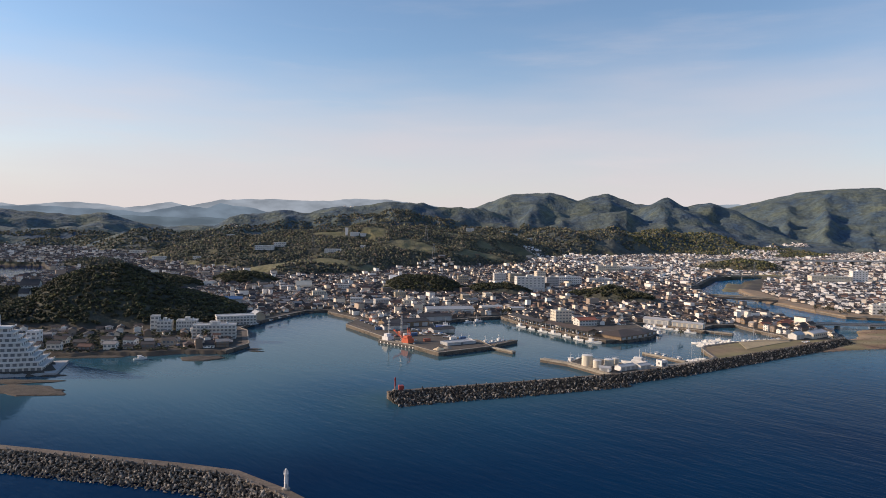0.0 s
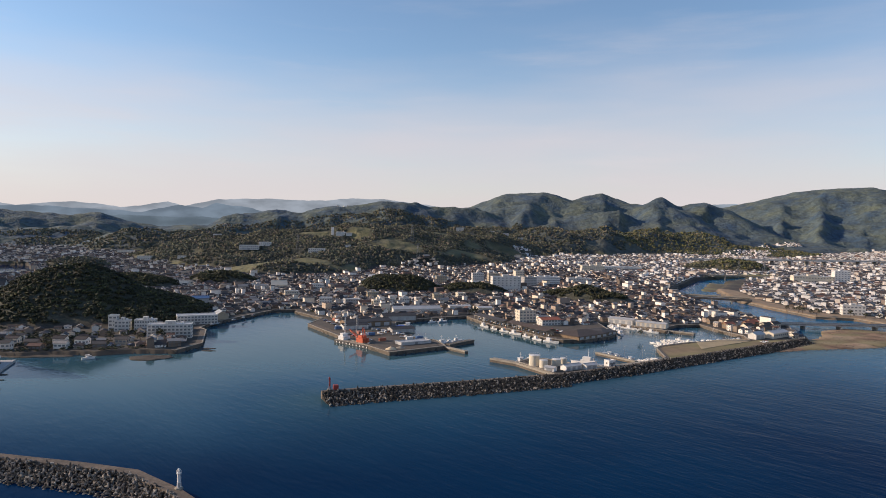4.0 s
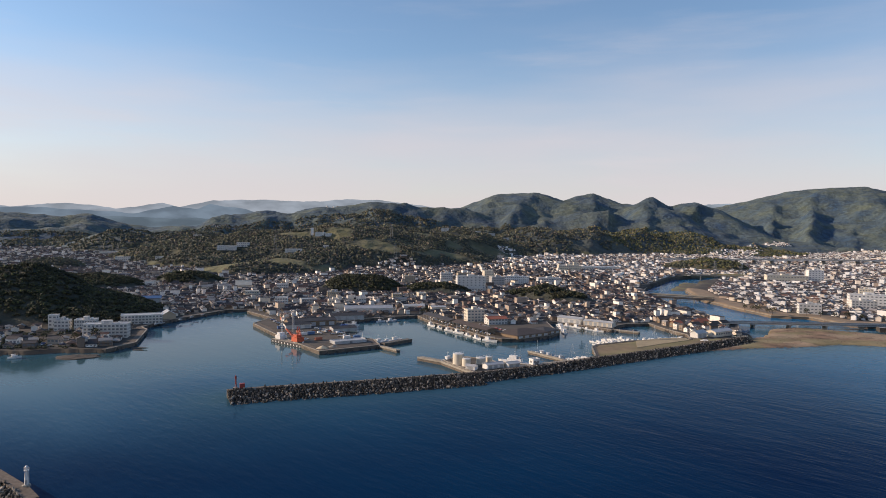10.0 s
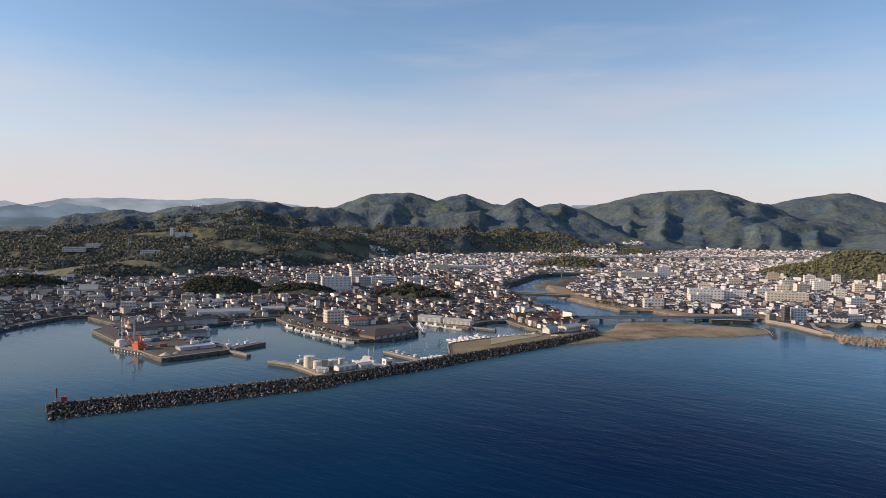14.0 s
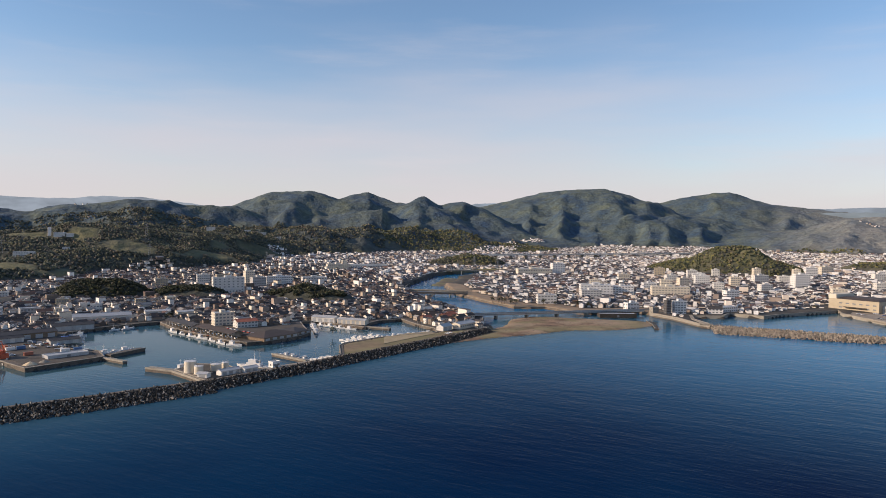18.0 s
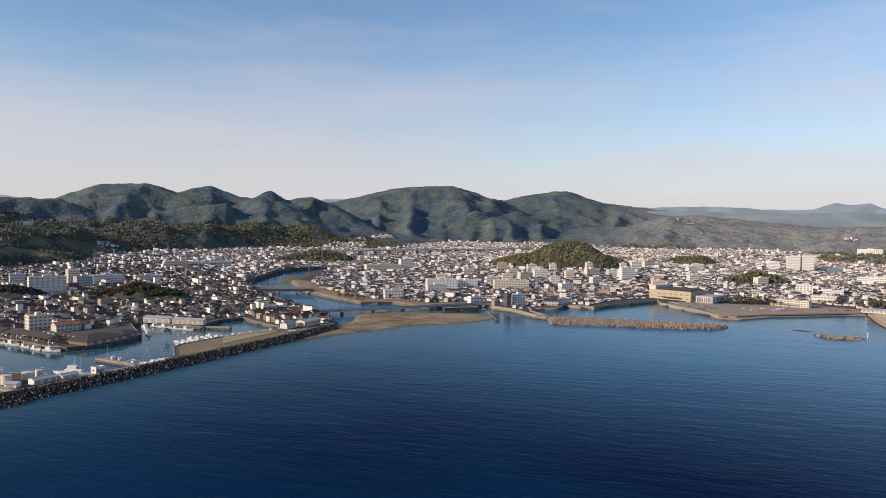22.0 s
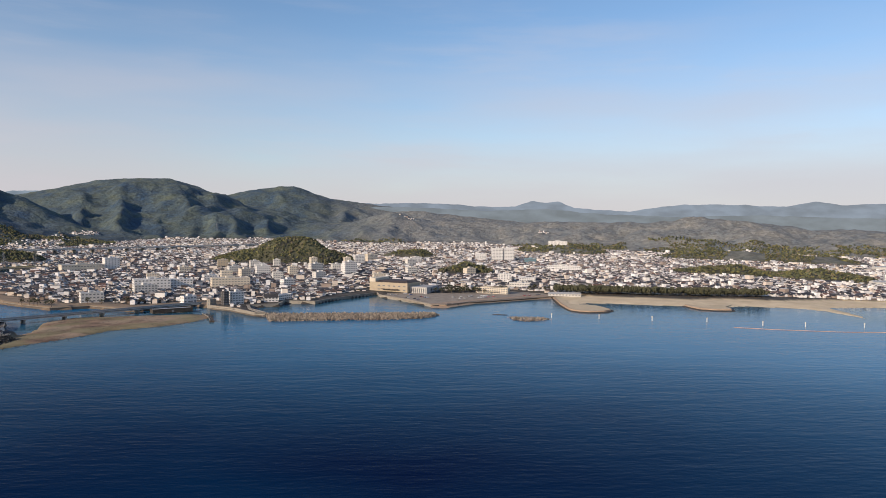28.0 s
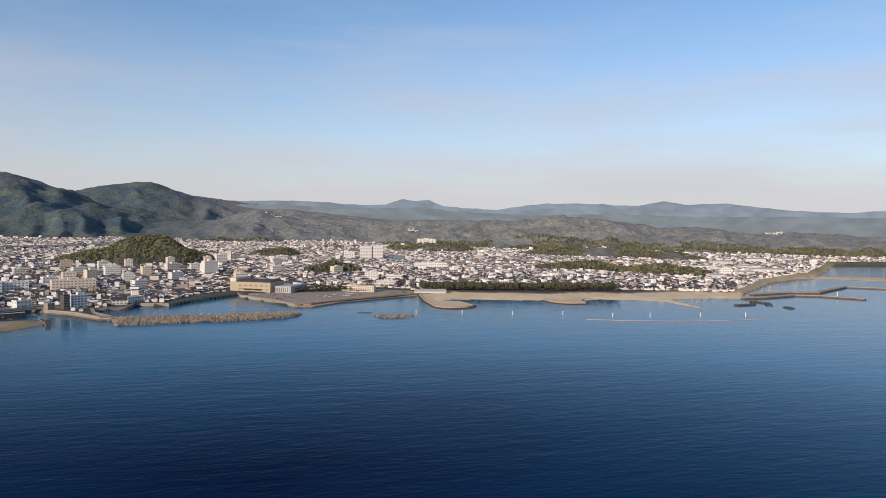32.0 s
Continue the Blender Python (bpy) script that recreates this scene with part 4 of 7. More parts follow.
def slope_blocks(line, step, inner, outer, top, seed, size=(0.9, 1.5)):
    """Places of armour blocks on the seaward slope, to the right of the line."""
    r = np.random.default_rng(seed)
    out = []
    rows = int((outer - inner) / step) + 1
    for k in range(rows):
        f = k / max(1, rows - 1)
        d = inner + f * (outer - inner)
        for x, y, a in along([tuple(p) for p in offset_line(line, -d)], step):
            s = r.uniform(*size)
            z = top * (1 - f) - 0.3 * f + r.uniform(-0.35, 0.45)
            out.append((x + r.uniform(-0.6, 0.6), y + r.uniform(-0.6, 0.6), z, s * r.uniform(0.8, 1.3), s, s * r.uniform(0.8, 1.2), r.uniform(0, 6.28), r.uniform(-0.9, 0.9)))
    return out


def tetrapod():
    bm = bmesh.new()
    for way in ((0, 0, 1), (0.94, 0, -0.33), (-0.47, 0.82, -0.33), (-0.47, -0.82, -0.33)):
        w = Vector(way)
        a = w.orthogonal().normalized()
        b = w.cross(a)
        rings = [[bm.verts.new(w * d + r * (math.cos(k * math.pi / 3) * a + math.sin(k * math.pi / 3) * b)) for k in range(6)] for d, r in ((0.05, 0.46), (1.1, 0.3))]
        for k in range(6):
            bm.faces.new((rings[0][k], rings[0][(k + 1) % 6], rings[1][(k + 1) % 6], rings[1][k]))
        bm.faces.new(rings[1])
    bmesh.ops.recalc_face_normals(bm, faces=bm.faces)
    return bm


def arrays(bm):
    bmesh.ops.triangulate(bm, faces=bm.faces)
    bm.verts.index_update()
    v, f = np.array([x.co[:] for x in bm.verts]), np.array([[x.index for x in q.verts] for q in bm.faces])
    bm.free()
    return v, f


TETRA = arrays(tetrapod())
ARMOUR = [TETRA, LUMPS[0], TETRA, TETRA, LUMPS[3], TETRA, TETRA, LUMPS[5]]


def breakwater(name, label, line, crown, inner, outer, top, seed, step, size, narrow):
    ob = thing(name, label, "breakwater", pose(0, 0, 0))
    part("crown", sweep(bmesh.new(), line, [(-crown / 2, -3), (crown / 2, -3), (crown / 2, top), (-crown / 2, top)]), M["crown"], ob, "weathered concrete crown wall")
    for stretch, reach in ((line[:5], outer), (line[4:], narrow)):
        if len(stretch) > 1:
            part("core", sweep(bmesh.new(), stretch, [(-reach - 1, -3), (-crown / 2 + 0.2, -3), (-crown / 2 + 0.2, top - 0.9), (-inner, top - 1.5), (-reach, -1.8)]), M["core"], ob, "dark rubble core")
    return ob, slope_blocks(line[:5], step, inner - 0.6, outer, top - 0.35, seed, size) + (slope_blocks(line[4:], step, inner - 0.6, narrow, top - 0.35, seed + 9, size) if len(line) > 5 else [])


west_breakwater, west_blocks = breakwater("breakwater", "rubble-mound breakwater of grey armour blocks with a flat concrete crown", WEST_BREAKWATER, 4.6, 2.8, 14.5, 4.6, 1, 1.3, (0.62, 1.05), 14.5)
harbour_breakwater, harbour_blocks = breakwater("breakwater", "long harbour breakwater of dark armour blocks beside the marina", HARBOUR_BREAKWATER, 3.0, 2.0, 18.0, 4.4, 2, 1.6, (0.8, 1.3), 11.5)
rubble = tagged(new("armour_rubble", scatter_mesh("armour_rubble", ARMOUR, harbour_blocks, M["stone"])), "grey armour blocks on the harbour breakwater slope, darkened with painted shade", kind="stuff")
rubble.parent = harbour_breakwater
near_blocks = [b for b in west_blocks if b[0] > -150]
near_blocks.sort(key=lambda b: -b[0])
rubble = tagged(new("armour_rubble", scatter_mesh("armour_rubble", ARMOUR, [b for b in west_blocks if b[0] <= -150] + near_blocks[300:], M["west_stone"])), "grey armour blocks on the breakwater slope", kind="stuff")
rubble.parent = west_breakwater

# ---- houses ----
WORKS_APRON = WORKS_PIER[1:10]
MARKET_APRON = [(63, 748), (79, 703), (97, 671), (114, 645), (129, 614), (142, 597), (162, 602), (188, 623), (199, 641), (197, 700), (150, 690), (110, 720)]
MARINA_LAND = MARINA_EDGE + BREAKWATER_BACK
PINE_BELT = [(1000, 478), (1040, 420), (1058, 392), (1105, 318), (1166, 240), (1186, 254), (1124, 332), (1078, 406), (1060, 436), (1020, 494)]
BEACH_STRIP = BEACH[3:16] + BEACH[20:] + [(1240, 150), (1190, 252), (1124, 332), (1078, 406), (1020, 494), (985, 490)]
ESPLANADE = [(784, 527), (801, 573), (842, 671), (738, 654), (705, 643), (720, 672), (830, 700), (1010, 560), (1020, 500)]
KEEP_CLEAR = [WORKS_APRON, MARKET_APRON, MARINA_LAND, PARKING, PINE_BELT, BEACH_STRIP, ESPLANADE, ESTUARY_BAR]


def house_sites():
    out = []
    r = np.random.default_rng(5)
    for turn, x_lo, x_hi in ((24, -1500, 395), (-38, 395, 3500)):
        c, s = math.cos(radians(turn)), math.sin(radians(turn))
        u, v = np.meshgrid(np.arange(-3400, 3400, 7.3), np.arange(-3400, 3400, 7.6))
        gap = ((np.arange(u.shape[0]) % 3) == 0)[:, None] * 1.5
        u = u + r.uniform(-1.5, 1.5, u.shape)
        v = v + r.uniform(-1.2, 1.2, u.shape) + gap
        X, Y = c * u - s * v + 200, s * u + c * v + 900
        R, B = np.hypot(X - 75, Y), np.degrees(np.arctan2(X - 75, Y))
        ok = (X > x_lo) & (X < x_hi) & (R > 480) & (R < 3150) & (B > -40) & (B < 101) & (Y > -420)
        X, Y, R, B = X[ok], Y[ok], R[ok], B[ok]
        z, land, forest, sand, _, _ = terrain(X, Y)
        knoll = value_noise(X, Y, 130, 88)
        slope_ok = (forest < 0.05) | ((R > 1150) & (B < 26) & (z < 30) & (knoll > 0.8)) | ((R > 1900) & (knoll > 0.93))
        ok = land & slope_ok & (sand < 0.5) & ~inside(HOTEL_ISLE, X, Y)
        X, Y, R, B, z = X[ok], Y[ok], R[ok], B[ok], z[ok]
        ok = np.ones(X.shape, bool)
        for line in (WEST_SHORE, MARKET_QUAY, INNER_SHORE, RIVER_NORTH, RIVER_SOUTH, TOWN_FRONT, FAR_EAST[:7], WORKS_PIER):
            ok &= line_dist(line, X, Y)[0] > (34 if line is RIVER_SOUTH else 12)
        for poly in KEEP_CLEAR:
            ok &= ~inside(poly, X, Y)
        full = np.clip(1.35 - R / 3200, 0.42, 1) * np.clip(0.4 + 1.5 * value_noise(X, Y, 160, 77), 0, 1)
        full = np.where(R < 1100, np.maximum(full, 0.93), full)
        full = np.where((X < -195) & (Y < 640), 0.22, full)
        ok &= r.random(X.shape) < full
        n = ok.sum()
        out.append(np.stack([X[ok], Y[ok], z[ok], np.full(n, radians(turn)) + r.choice([0, math.pi / 2], n) + r.normal(0, 0.06, n), r.random(n), r.random(n), r.random(n)], -1))
    return np.concatenate(out)


def house_arrays(S, lift=0.0):
    """Walls and roofs, joined, for rows of x, y, z, turn and three chances."""
    n = len(S)
    x, y, z, turn, p, q, k = S.T
    w = 2.1 + 1.5 * p ** 1.5 + 3.4 * (k > 0.96)      # half length
    d = 1.75 + 0.95 * q + 1.2 * (k > 0.96)          # half depth
    flat = (k > 0.87) & (k < 0.97)
    h = np.where(p * q > 0.6, 5.0, np.where(q > 0.35, 3.5, 2.1)) + np.where(flat, 1.4 + 4 * (k > 0.94), 0) + 0.4 * p
    pitch = np.where(flat, 0.02, 0.55)
    c, s = np.cos(turn), np.sin(turn)

    def at(u, v, hz):
        return np.stack([x + c * u - s * v, y + s * u + c * v, z - 0.4 + hz + 0 * u], -1)

    ridge = h + d * pitch
    wall = [at(sx * w, sy * d, 0 * h) for sx, sy in ((-1, -1), (1, -1), (1, 1), (-1, 1))]
    wall += [at(sx * w, sy * d, h) for sx, sy in ((-1, -1), (1, -1), (1, 1), (-1, 1))]
    wall += [at(-w, 0 * d, ridge), at(w, 0 * d, ridge)]
    wall_faces = np.array([(0, 1, 5), (0, 5, 4), (1, 2, 6), (1, 6, 5), (2, 3, 7), (2, 7, 6), (3, 0, 4), (3, 4, 7), (5, 6, 9), (7, 4, 8)])
    o = np.where(flat, 0.1, 0.6)
    low = h - o * pitch + 0.12
    roof = [at(-w - o, -d - o, low), at(w + o, -d - o, low), at(w + o, 0 * d, ridge + 0.14), at(-w - o, 0 * d, ridge + 0.14), at(w + o, d + o, low), at(-w - o, d + o, low)]
    roof += [p_ - (0, 0, 0.25) for p_ in roof]
    roof_faces = np.array([(0, 1, 2), (0, 2, 3), (3, 2, 4), (3, 4, 5), (0, 7, 1), (0, 6, 7), (4, 10, 5), (10, 11, 5), (1, 7, 8), (1, 8, 2), (2, 8, 4), (8, 10, 4), (0, 3, 6), (3, 9, 6), (3, 5, 9), (5, 11, 9)])
    V = np.concatenate([np.stack(wall, 1), np.stack(roof, 1)], 1)
    F = np.concatenate([wall_faces, roof_faces + 10])
    faces = (F[None] + 22 * np.arange(n)[:, None, None]).reshape(-1, 3)
    index = np.tile(np.r_[np.zeros(10, int), np.ones(16, int)], n)
    return V.reshape(-1, 3), faces, index


SITES = house_sites()
FOOTPRINTS = []

# ---- quay walls and sea walls ----


def sea_wall(name, label, line, width, top, mat, inset=0.0):
    ob = thing(name, label, "quay", pose(0, 0, 0), kind="structure")
    part("wall", sweep(bmesh.new(), line, [(inset, -3), (inset + width, -3), (inset + width, top), (inset, top)]), mat, ob)
    part("coping", sweep(bmesh.new(), line, [(inset - 0.25, top + 0.004), (inset + 0.7, top + 0.004), (inset + 0.7, top + 0.35), (inset - 0.25, top + 0.35)]), M["concrete"], ob, "pale concrete kerb")
    return ob


sea_wall("quay", "weathered concrete quay wall below the western shore road", WEST_SHORE[7:], 5, 2.8, M["quay"])
sea_wall("quay", "concrete quay of the works pier with a stained face", WORKS_PIER, 5, 2.75, M["quay"])
sea_wall("quay", "concrete fish market quay", MARKET_QUAY, 5, 2.75, M["quay"])
sea_wall("quay", "low concrete wall of the inner harbour shore", INNER_SHORE, 4, 2.8, M["quay"])
sea_wall("quay", "concrete edge of the marina ground", MARINA_EDGE[:6], 3, 2.8, M["quay"])
sea_wall("quay", "concrete edge of the fuel depot", MARINA_EDGE[6:], 3, 2.8, M["quay"])
sea_wall("embankment", "dark concrete river embankment on the harbour side", RIVER_NORTH[1:8], 3, 3.4, M["quay"])
sea_wall("embankment", "low weathered river embankment on the town side", RIVER_SOUTH[2:], 3, 2.6, M["quay"])
sea_wall("seawall", "pale concrete seawall along the town front", TOWN_FRONT[:14], 3, 3.6, M["concrete"])
sea_wall("promenade", "stepped tan stone promenade beside the parking ground", TOWN_FRONT[13:], 17, 2.9, M["promenade"])
part("step", sweep(bmesh.new(), TOWN_FRONT[13:], [(-5, -3), (0, -3), (0, 1.6), (-5, 0.5)]), M["promenade"], bpy.data.objects["promenade"], "worn lower step")


def pier(name, label, line, width, top, mat):
    ob = thing(name, label, "pier", pose(0, 0, 0))
    part("deck", sweep(bmesh.new(), line, [(-width / 2, top - 0.9), (width / 2, top - 0.9), (width / 2, top), (-width / 2, top)]), mat, ob)
    part("wall", sweep(bmesh.new(), line, [(-width / 2 + 0.3, -3), (width / 2 - 0.3, -3), (width / 2 - 0.3, top - 0.904), (-width / 2 + 0.3, top - 0.904)]), M["quay"], ob)
    part("kerb", sweep(bmesh.new(), line, [(-width / 2, top + 0.004), (-width / 2 + 0.5, top + 0.004), (-width / 2 + 0.5, top + 0.4), (-width / 2, top + 0.4)]), M["concrete"], ob)
    for x, y, a in along(line, 14):
        bollard = part("bollard", lathe([(0.22, 0), (0.18, 0.3), (0.3, 0.4), (0.3, 0.5)], 8), M["steel"], ob)
        bollard.matrix_world = pose(x, y, top)
    return ob


pier("jetty", "long tan concrete jetty of the fuel depot", [(75, 512), (93, 497), (115, 458)], 6, 2.6, M["concrete"])
pier("jetty", "concrete jetty with a narrow deck in the marina", [(160, 546), (182, 512)], 4, 2.2, M["concrete"])
pier("jetty", "short concrete jetty at the end of the works pier", [(42, 568), (63, 593)], 6, 2.4, M["quay"])
pier("jetty", "low concrete jetty at the works pier corner", [(38, 562), (57, 540)], 4, 2.2, M["concrete"])
pier("jetty", "tan concrete jetty off the warehouse quay", [(238, 683), (276, 655)], 5, 2.4, M["concrete"])
pier("jetty", "far concrete jetty of the eastern harbour", [(1205, 78), (1234, 54), (1297, 18), (1312, -20), (1300, -75)], 9, 2.2, M["promenade"])
pier("jetty", "far curved jetty of the eastern harbour", [(1280, 72), (1345, 22), (1372, -14), (1520, -56), (1530, -130)], 10, 2.2, M["promenade"])
pier("groyne", "low stone groyne at the end of the beach", [(1196, 64), (1130, 60), (1106, 78)], 8, 1.4, M["rock"])
pier("groyne", "low stone groyne branching from the beach end", [(1180, 66), (1160, 45), (1133, 40)], 7, 1.3, M["rock"])
pier("seawall", "low pale training wall at the river mouth", [(594, 690), (598, 655), (592, 606), (597, 596)], 7, 2.4, M["concrete"])
pier("groyne", "short dark stone spur on the sand bar", [(560, 652), (548, 622), (534, 598)], 4, 1.4, M["rock"])

# ---- tetrapods ----
M["tetrapod"] = material("tetrapod_concrete", (0.26, 0.215, 0.165), 0.9, vary=0.3, size=3, spread=0.5, island=True)
M["tetrapod_piece"] = material("tetrapod_block", (0.26, 0.215, 0.165), 0.9, vary=0.3, size=3, spread=0.5)

def heap(poly, top, step, seed, size):
    """Places of blocks heaped inside an outline, highest in the middle."""
    r = np.random.default_rng(seed)
    xs, ys = [p[0] for p in poly], [p[1] for p in poly]
    X, Y = np.meshgrid(np.arange(min(xs), max(xs), step), np.arange(min(ys), max(ys), step))
    X, Y = X + r.uniform(-0.6, 0.6, X.shape), Y + r.uniform(-0.6, 0.6, X.shape)
    ok = inside(poly, X, Y)
    X, Y = X[ok], Y[ok]
    d, _ = line_dist(poly, X, Y, True)
    return [(x, y, min(top, -0.6 + 0.45 * e) + r.uniform(-0.3, 0.4), s, s, s, r.uniform(0, 6.28), r.uniform(-1, 1)) for x, y, e, s in zip(X, Y, d, r.uniform(*size, X.shape))]


GROYNE = [(594, 618), (590, 586), (574, 562), (616, 530), (656, 494), (700, 466), (733, 471), (739, 484), (695, 521), (654, 559), (614, 597)]
REEF = [(772, 410), (754, 388), (757, 376), (768, 370), (787, 365), (794, 372), (790, 388)]
mound = thing("groyne", "detached breakwater of tan concrete tetrapods off the town front", "breakwater", pose(0, 0, 0))
part("core", sweep(bmesh.new(), [(594, 604), (625, 562), (663, 520), (726, 476)], [(-15, -3), (15, -3), (9, 0.5), (-9, 0.5)]), M["rock"], mound, "dark rubble core")
places = sorted(heap(GROYNE, 1.7, 3.1, 4, (1.35, 1.95)), key=lambda q: q[0] + q[1])
tetra_mesh = bpy.data.meshes.new("tetrapod")
tetra_mesh.from_pydata([tuple(v) for v in TETRA[0]], [], [tuple(f) for f in TETRA[1].tolist()])
tetra_mesh.materials.append(M["tetrapod_piece"])
for x, y, z, s, _, _, turn, tilt in places[:300]:
    ob = new("tetrapod", tetra_mesh)
    ob.parent = mound
    ob.matrix_world = Matrix.LocRotScale((x, y, z), Euler((tilt, 0, turn)), (s, s, s))
ob = tagged(new("tetrapods", scatter_mesh("tetrapods", [TETRA], places[300:], M["tetrapod"])), "tan concrete tetrapods", kind="stuff")
ob.parent = mound
reef = thing("reef", "small low reef of tetrapods and stones off the beach", "reef", pose(0, 0, 0))
part("core", prism(bmesh.new(), REEF, -3, -0.3), M["rock"], reef, "dark wet stone bed")
for x, y, z, s, _, _, turn, tilt in heap(REEF, 0.5, 3.3, 9, (1.0, 1.5)):
    ob = new("tetrapod", tetra_mesh)
    ob.parent = reef
    ob.matrix_world = Matrix.LocRotScale((x, y, z), Euler((tilt, 0, turn)), (s, s, s))

# nearest armour blocks of the west breakwater, one by one
block_meshes = []
for v, f in ARMOUR:
    me = mesh_of("armour_block", v, f.tolist(), M["stone_piece"])
    block_meshes.append(me)
for k, (x, y, z, sx, sy, sz, turn, tilt) in enumerate(near_blocks[:300]):
    ob = new("armour_block", block_meshes[k % 8])
    ob.parent = west_breakwater
    ob.matrix_world = Matrix.LocRotScale((x, y, z), Euler((tilt, 0, turn)), (sx, sy, sz))

# ---- stone edging of the beach heads ----


def beach_head(label, line, inner):
    """A low sand head held by a stone kerb on its seaward side."""
    ob = thing("beach_head", label, "spit", pose(0, 0, 0))
    bm = prism(bmesh.new(), line + inner, -2.5, 1.5)
    bmesh.ops.triangulate(bm, faces=[f for f in bm.faces if len(f.verts) > 4])
    part("sand_top", bm, M["sand"], ob)
    part("kerb", sweep(bmesh.new(), line, [(-1.6, -3), (1.2, -3), (1.2, 2.0), (0.2, 2.0)]), M["promenade"], ob, "tan stone kerb")
    part("rubble_toe", sweep(bmesh.new(), line, [(-5.0, -3), (-1.7, -3), (-1.7, 0.9), (-4.2, 0.1)]), M["rock"], ob, "dark wet stone toe")
    return ob


beach_head("curved sandy head with a stone kerb at the beach end", [(994, 480), (956, 453), (920, 427), (890, 402), (873, 387), (869, 374), (873, 363), (888, 352), (903, 351), (914, 358)], [(926, 372), (935, 384), (936, 398), (926, 408), (930, 420), (960, 440), (1000, 470)])
beach_head("short sandy head with a stone kerb on the beach", [(1022, 306), (1007, 292), (996, 277), (1000, 260), (1012, 246), (1030, 252)], [(1042, 262), (1072, 262), (1070, 300), (1040, 312)])

# ---- rocks on the western shore ----


def shore_rock(label, x, y, w, d, h, turn, seed):
    bm = bmesh.new()
    n, rows = 28, 7
    for j in range(rows):
        f = j / (rows - 1)
        for i in range(n):
            a = 2 * math.pi * i / n
            r = (1 - f) * (1 + 0.35 * noise.noise((2.2 * math.cos(a) + seed, 2.2 * math.sin(a), 0)) + 0.15 * noise.noise((5 * math.cos(a), 5 * math.sin(a), seed)))
            z = h * (1 - (1 - f) ** 3) * (0.75 + 0.5 * noise.noise((3 * r * math.cos(a), 3 * r * math.sin(a), seed))) - 1.2 * (j == 0)
            bm.verts.new((w * r * math.cos(a), d * r * math.sin(a), z))
    bm.verts.ensure_lookup_table()
    for j in range(rows - 1):
        for i in range(n):
            k = (i + 1) % n
            bm.faces.new((bm.verts[j * n + i], bm.verts[j * n + k], bm.verts[(j + 1) * n + k], bm.verts[(j + 1) * n + i]))
    me = bpy.data.meshes.new("shore_rock")
    bmesh.ops.remove_doubles(bm, verts=bm.verts, dist=0.01)
    bmesh.ops.recalc_face_normals(bm, faces=bm.faces)
    bm.to_mesh(me)
    bm.free()
    me.materials.append(M["rock"])
    ob = tagged(new("shore_rock", me), label, "rock", "rocks on the shore")
    ob.matrix_world = pose(x, y, 0, 0, 0, turn)
    return ob


shore_rock("flat dark brown wave-cut rock shelf in the sea", -240, 397, 30, 13, 1.3, -12, 1)
shore_rock("low dark rock shelf reaching out from the islet", -262, 417, 34, 7, 1.0, 8, 5)
shore_rock("narrow low rock by the hotel islet", -246, 436, 10, 3, 0.8, 10, 8)
shore_rock("low dark rock shelf below the shore road", -173, 500, 18, 11, 1.2, 20, 2)
shore_rock("flat wet rock off the quay corner", -147, 540, 8, 3, 0.7, 5, 3)
shore_rock("flat wet rock beyond the quay corner", -143, 532, 7, 2.5, 0.6, -8, 4)
shore_rock("rough brown rocks beneath the western shore wall", -258, 498, 34, 7, 1.2, 4, 6)
shore_rock("dark rock rising from the sea beside the east jetty", 1118, 18, 12, 6, 2.0, 30, 7)
shore_rock("low dark rock off the beach", 783, 426, 9, 2.5, 0.7, -60, 9)

# ---- buildings: kinds ----
WIN = {}


def window_mesh(w, h, mat):
    key = (round(w, 2), round(h, 2), mat.name)
    if key not in WIN:
        bm = boxed((-w / 2, w / 2, -0.05, 0.05, -h / 2, h / 2))
        me = bpy.data.meshes.new("window")
        bm.to_mesh(me)
        bm.free()
        me.materials.append(mat)
        WIN[key] = me
    return WIN[key]


def put(name, me, parent, x, y, z, turn=0.0):
    ob = new(name, me)
    ob.parent = parent
    ob.matrix_basis = pose(x, y, z, 0, 0, turn)
    return ob


def windows(ob, w, d, h, storeys, bays, side_bays, z0=0.0, ww=None, wh=1.4):
    """Each window of the front, the two ends and, for slabs, nothing else."""
    step = h / storeys
    far = math.hypot(ob.location.x - 75, ob.location.y) > 1000
    ww = ww or min(2.2, 0.62 * w / max(1, bays))
    if far:
        bm = bmesh.new()
        for s in range(storeys):
            z = z0 + step * (s + 0.55)
            for k in range(bays):
                x = -w / 2 + w * (k + 0.5) / bays
                box(bm, x - ww / 2, x + ww / 2, -d / 2 - 0.07, -d / 2 + 0.03, z - wh / 2, z + wh / 2)
            for k in range(side_bays):
                y, e = -d / 2 + d * (k + 0.5) / side_bays, min(0.8, 0.3 * d / side_bays)
                box(bm, -w / 2 - 0.07, -w / 2 + 0.03, y - e, y + e, z - wh / 2, z + wh / 2)
        tagged(part("window_panes", bm, M["glass"], ob), kind="stuff")
        return
    for s in range(storeys):
        z = z0 + step * (s + 0.55)
        for k in range(bays):
            put("window", window_mesh(ww, wh, M["glass"]), ob, -w / 2 + w * (k + 0.5) / bays, -d / 2 - 0.02, z)
        for k in range(side_bays):
            y = -d / 2 + d * (k + 0.5) / side_bays
            put("window", window_mesh(min(1.6, 0.6 * d / side_bays), wh, M["glass"]), ob, -w / 2 - 0.02, y, z, 90)
            put("window", window_mesh(min(1.6, 0.6 * d / side_bays), wh, M["glass"]), ob, w / 2 + 0.02, y, z, 90)


def base_z(x, y):
    return max(2.7, ground_z(x, y))


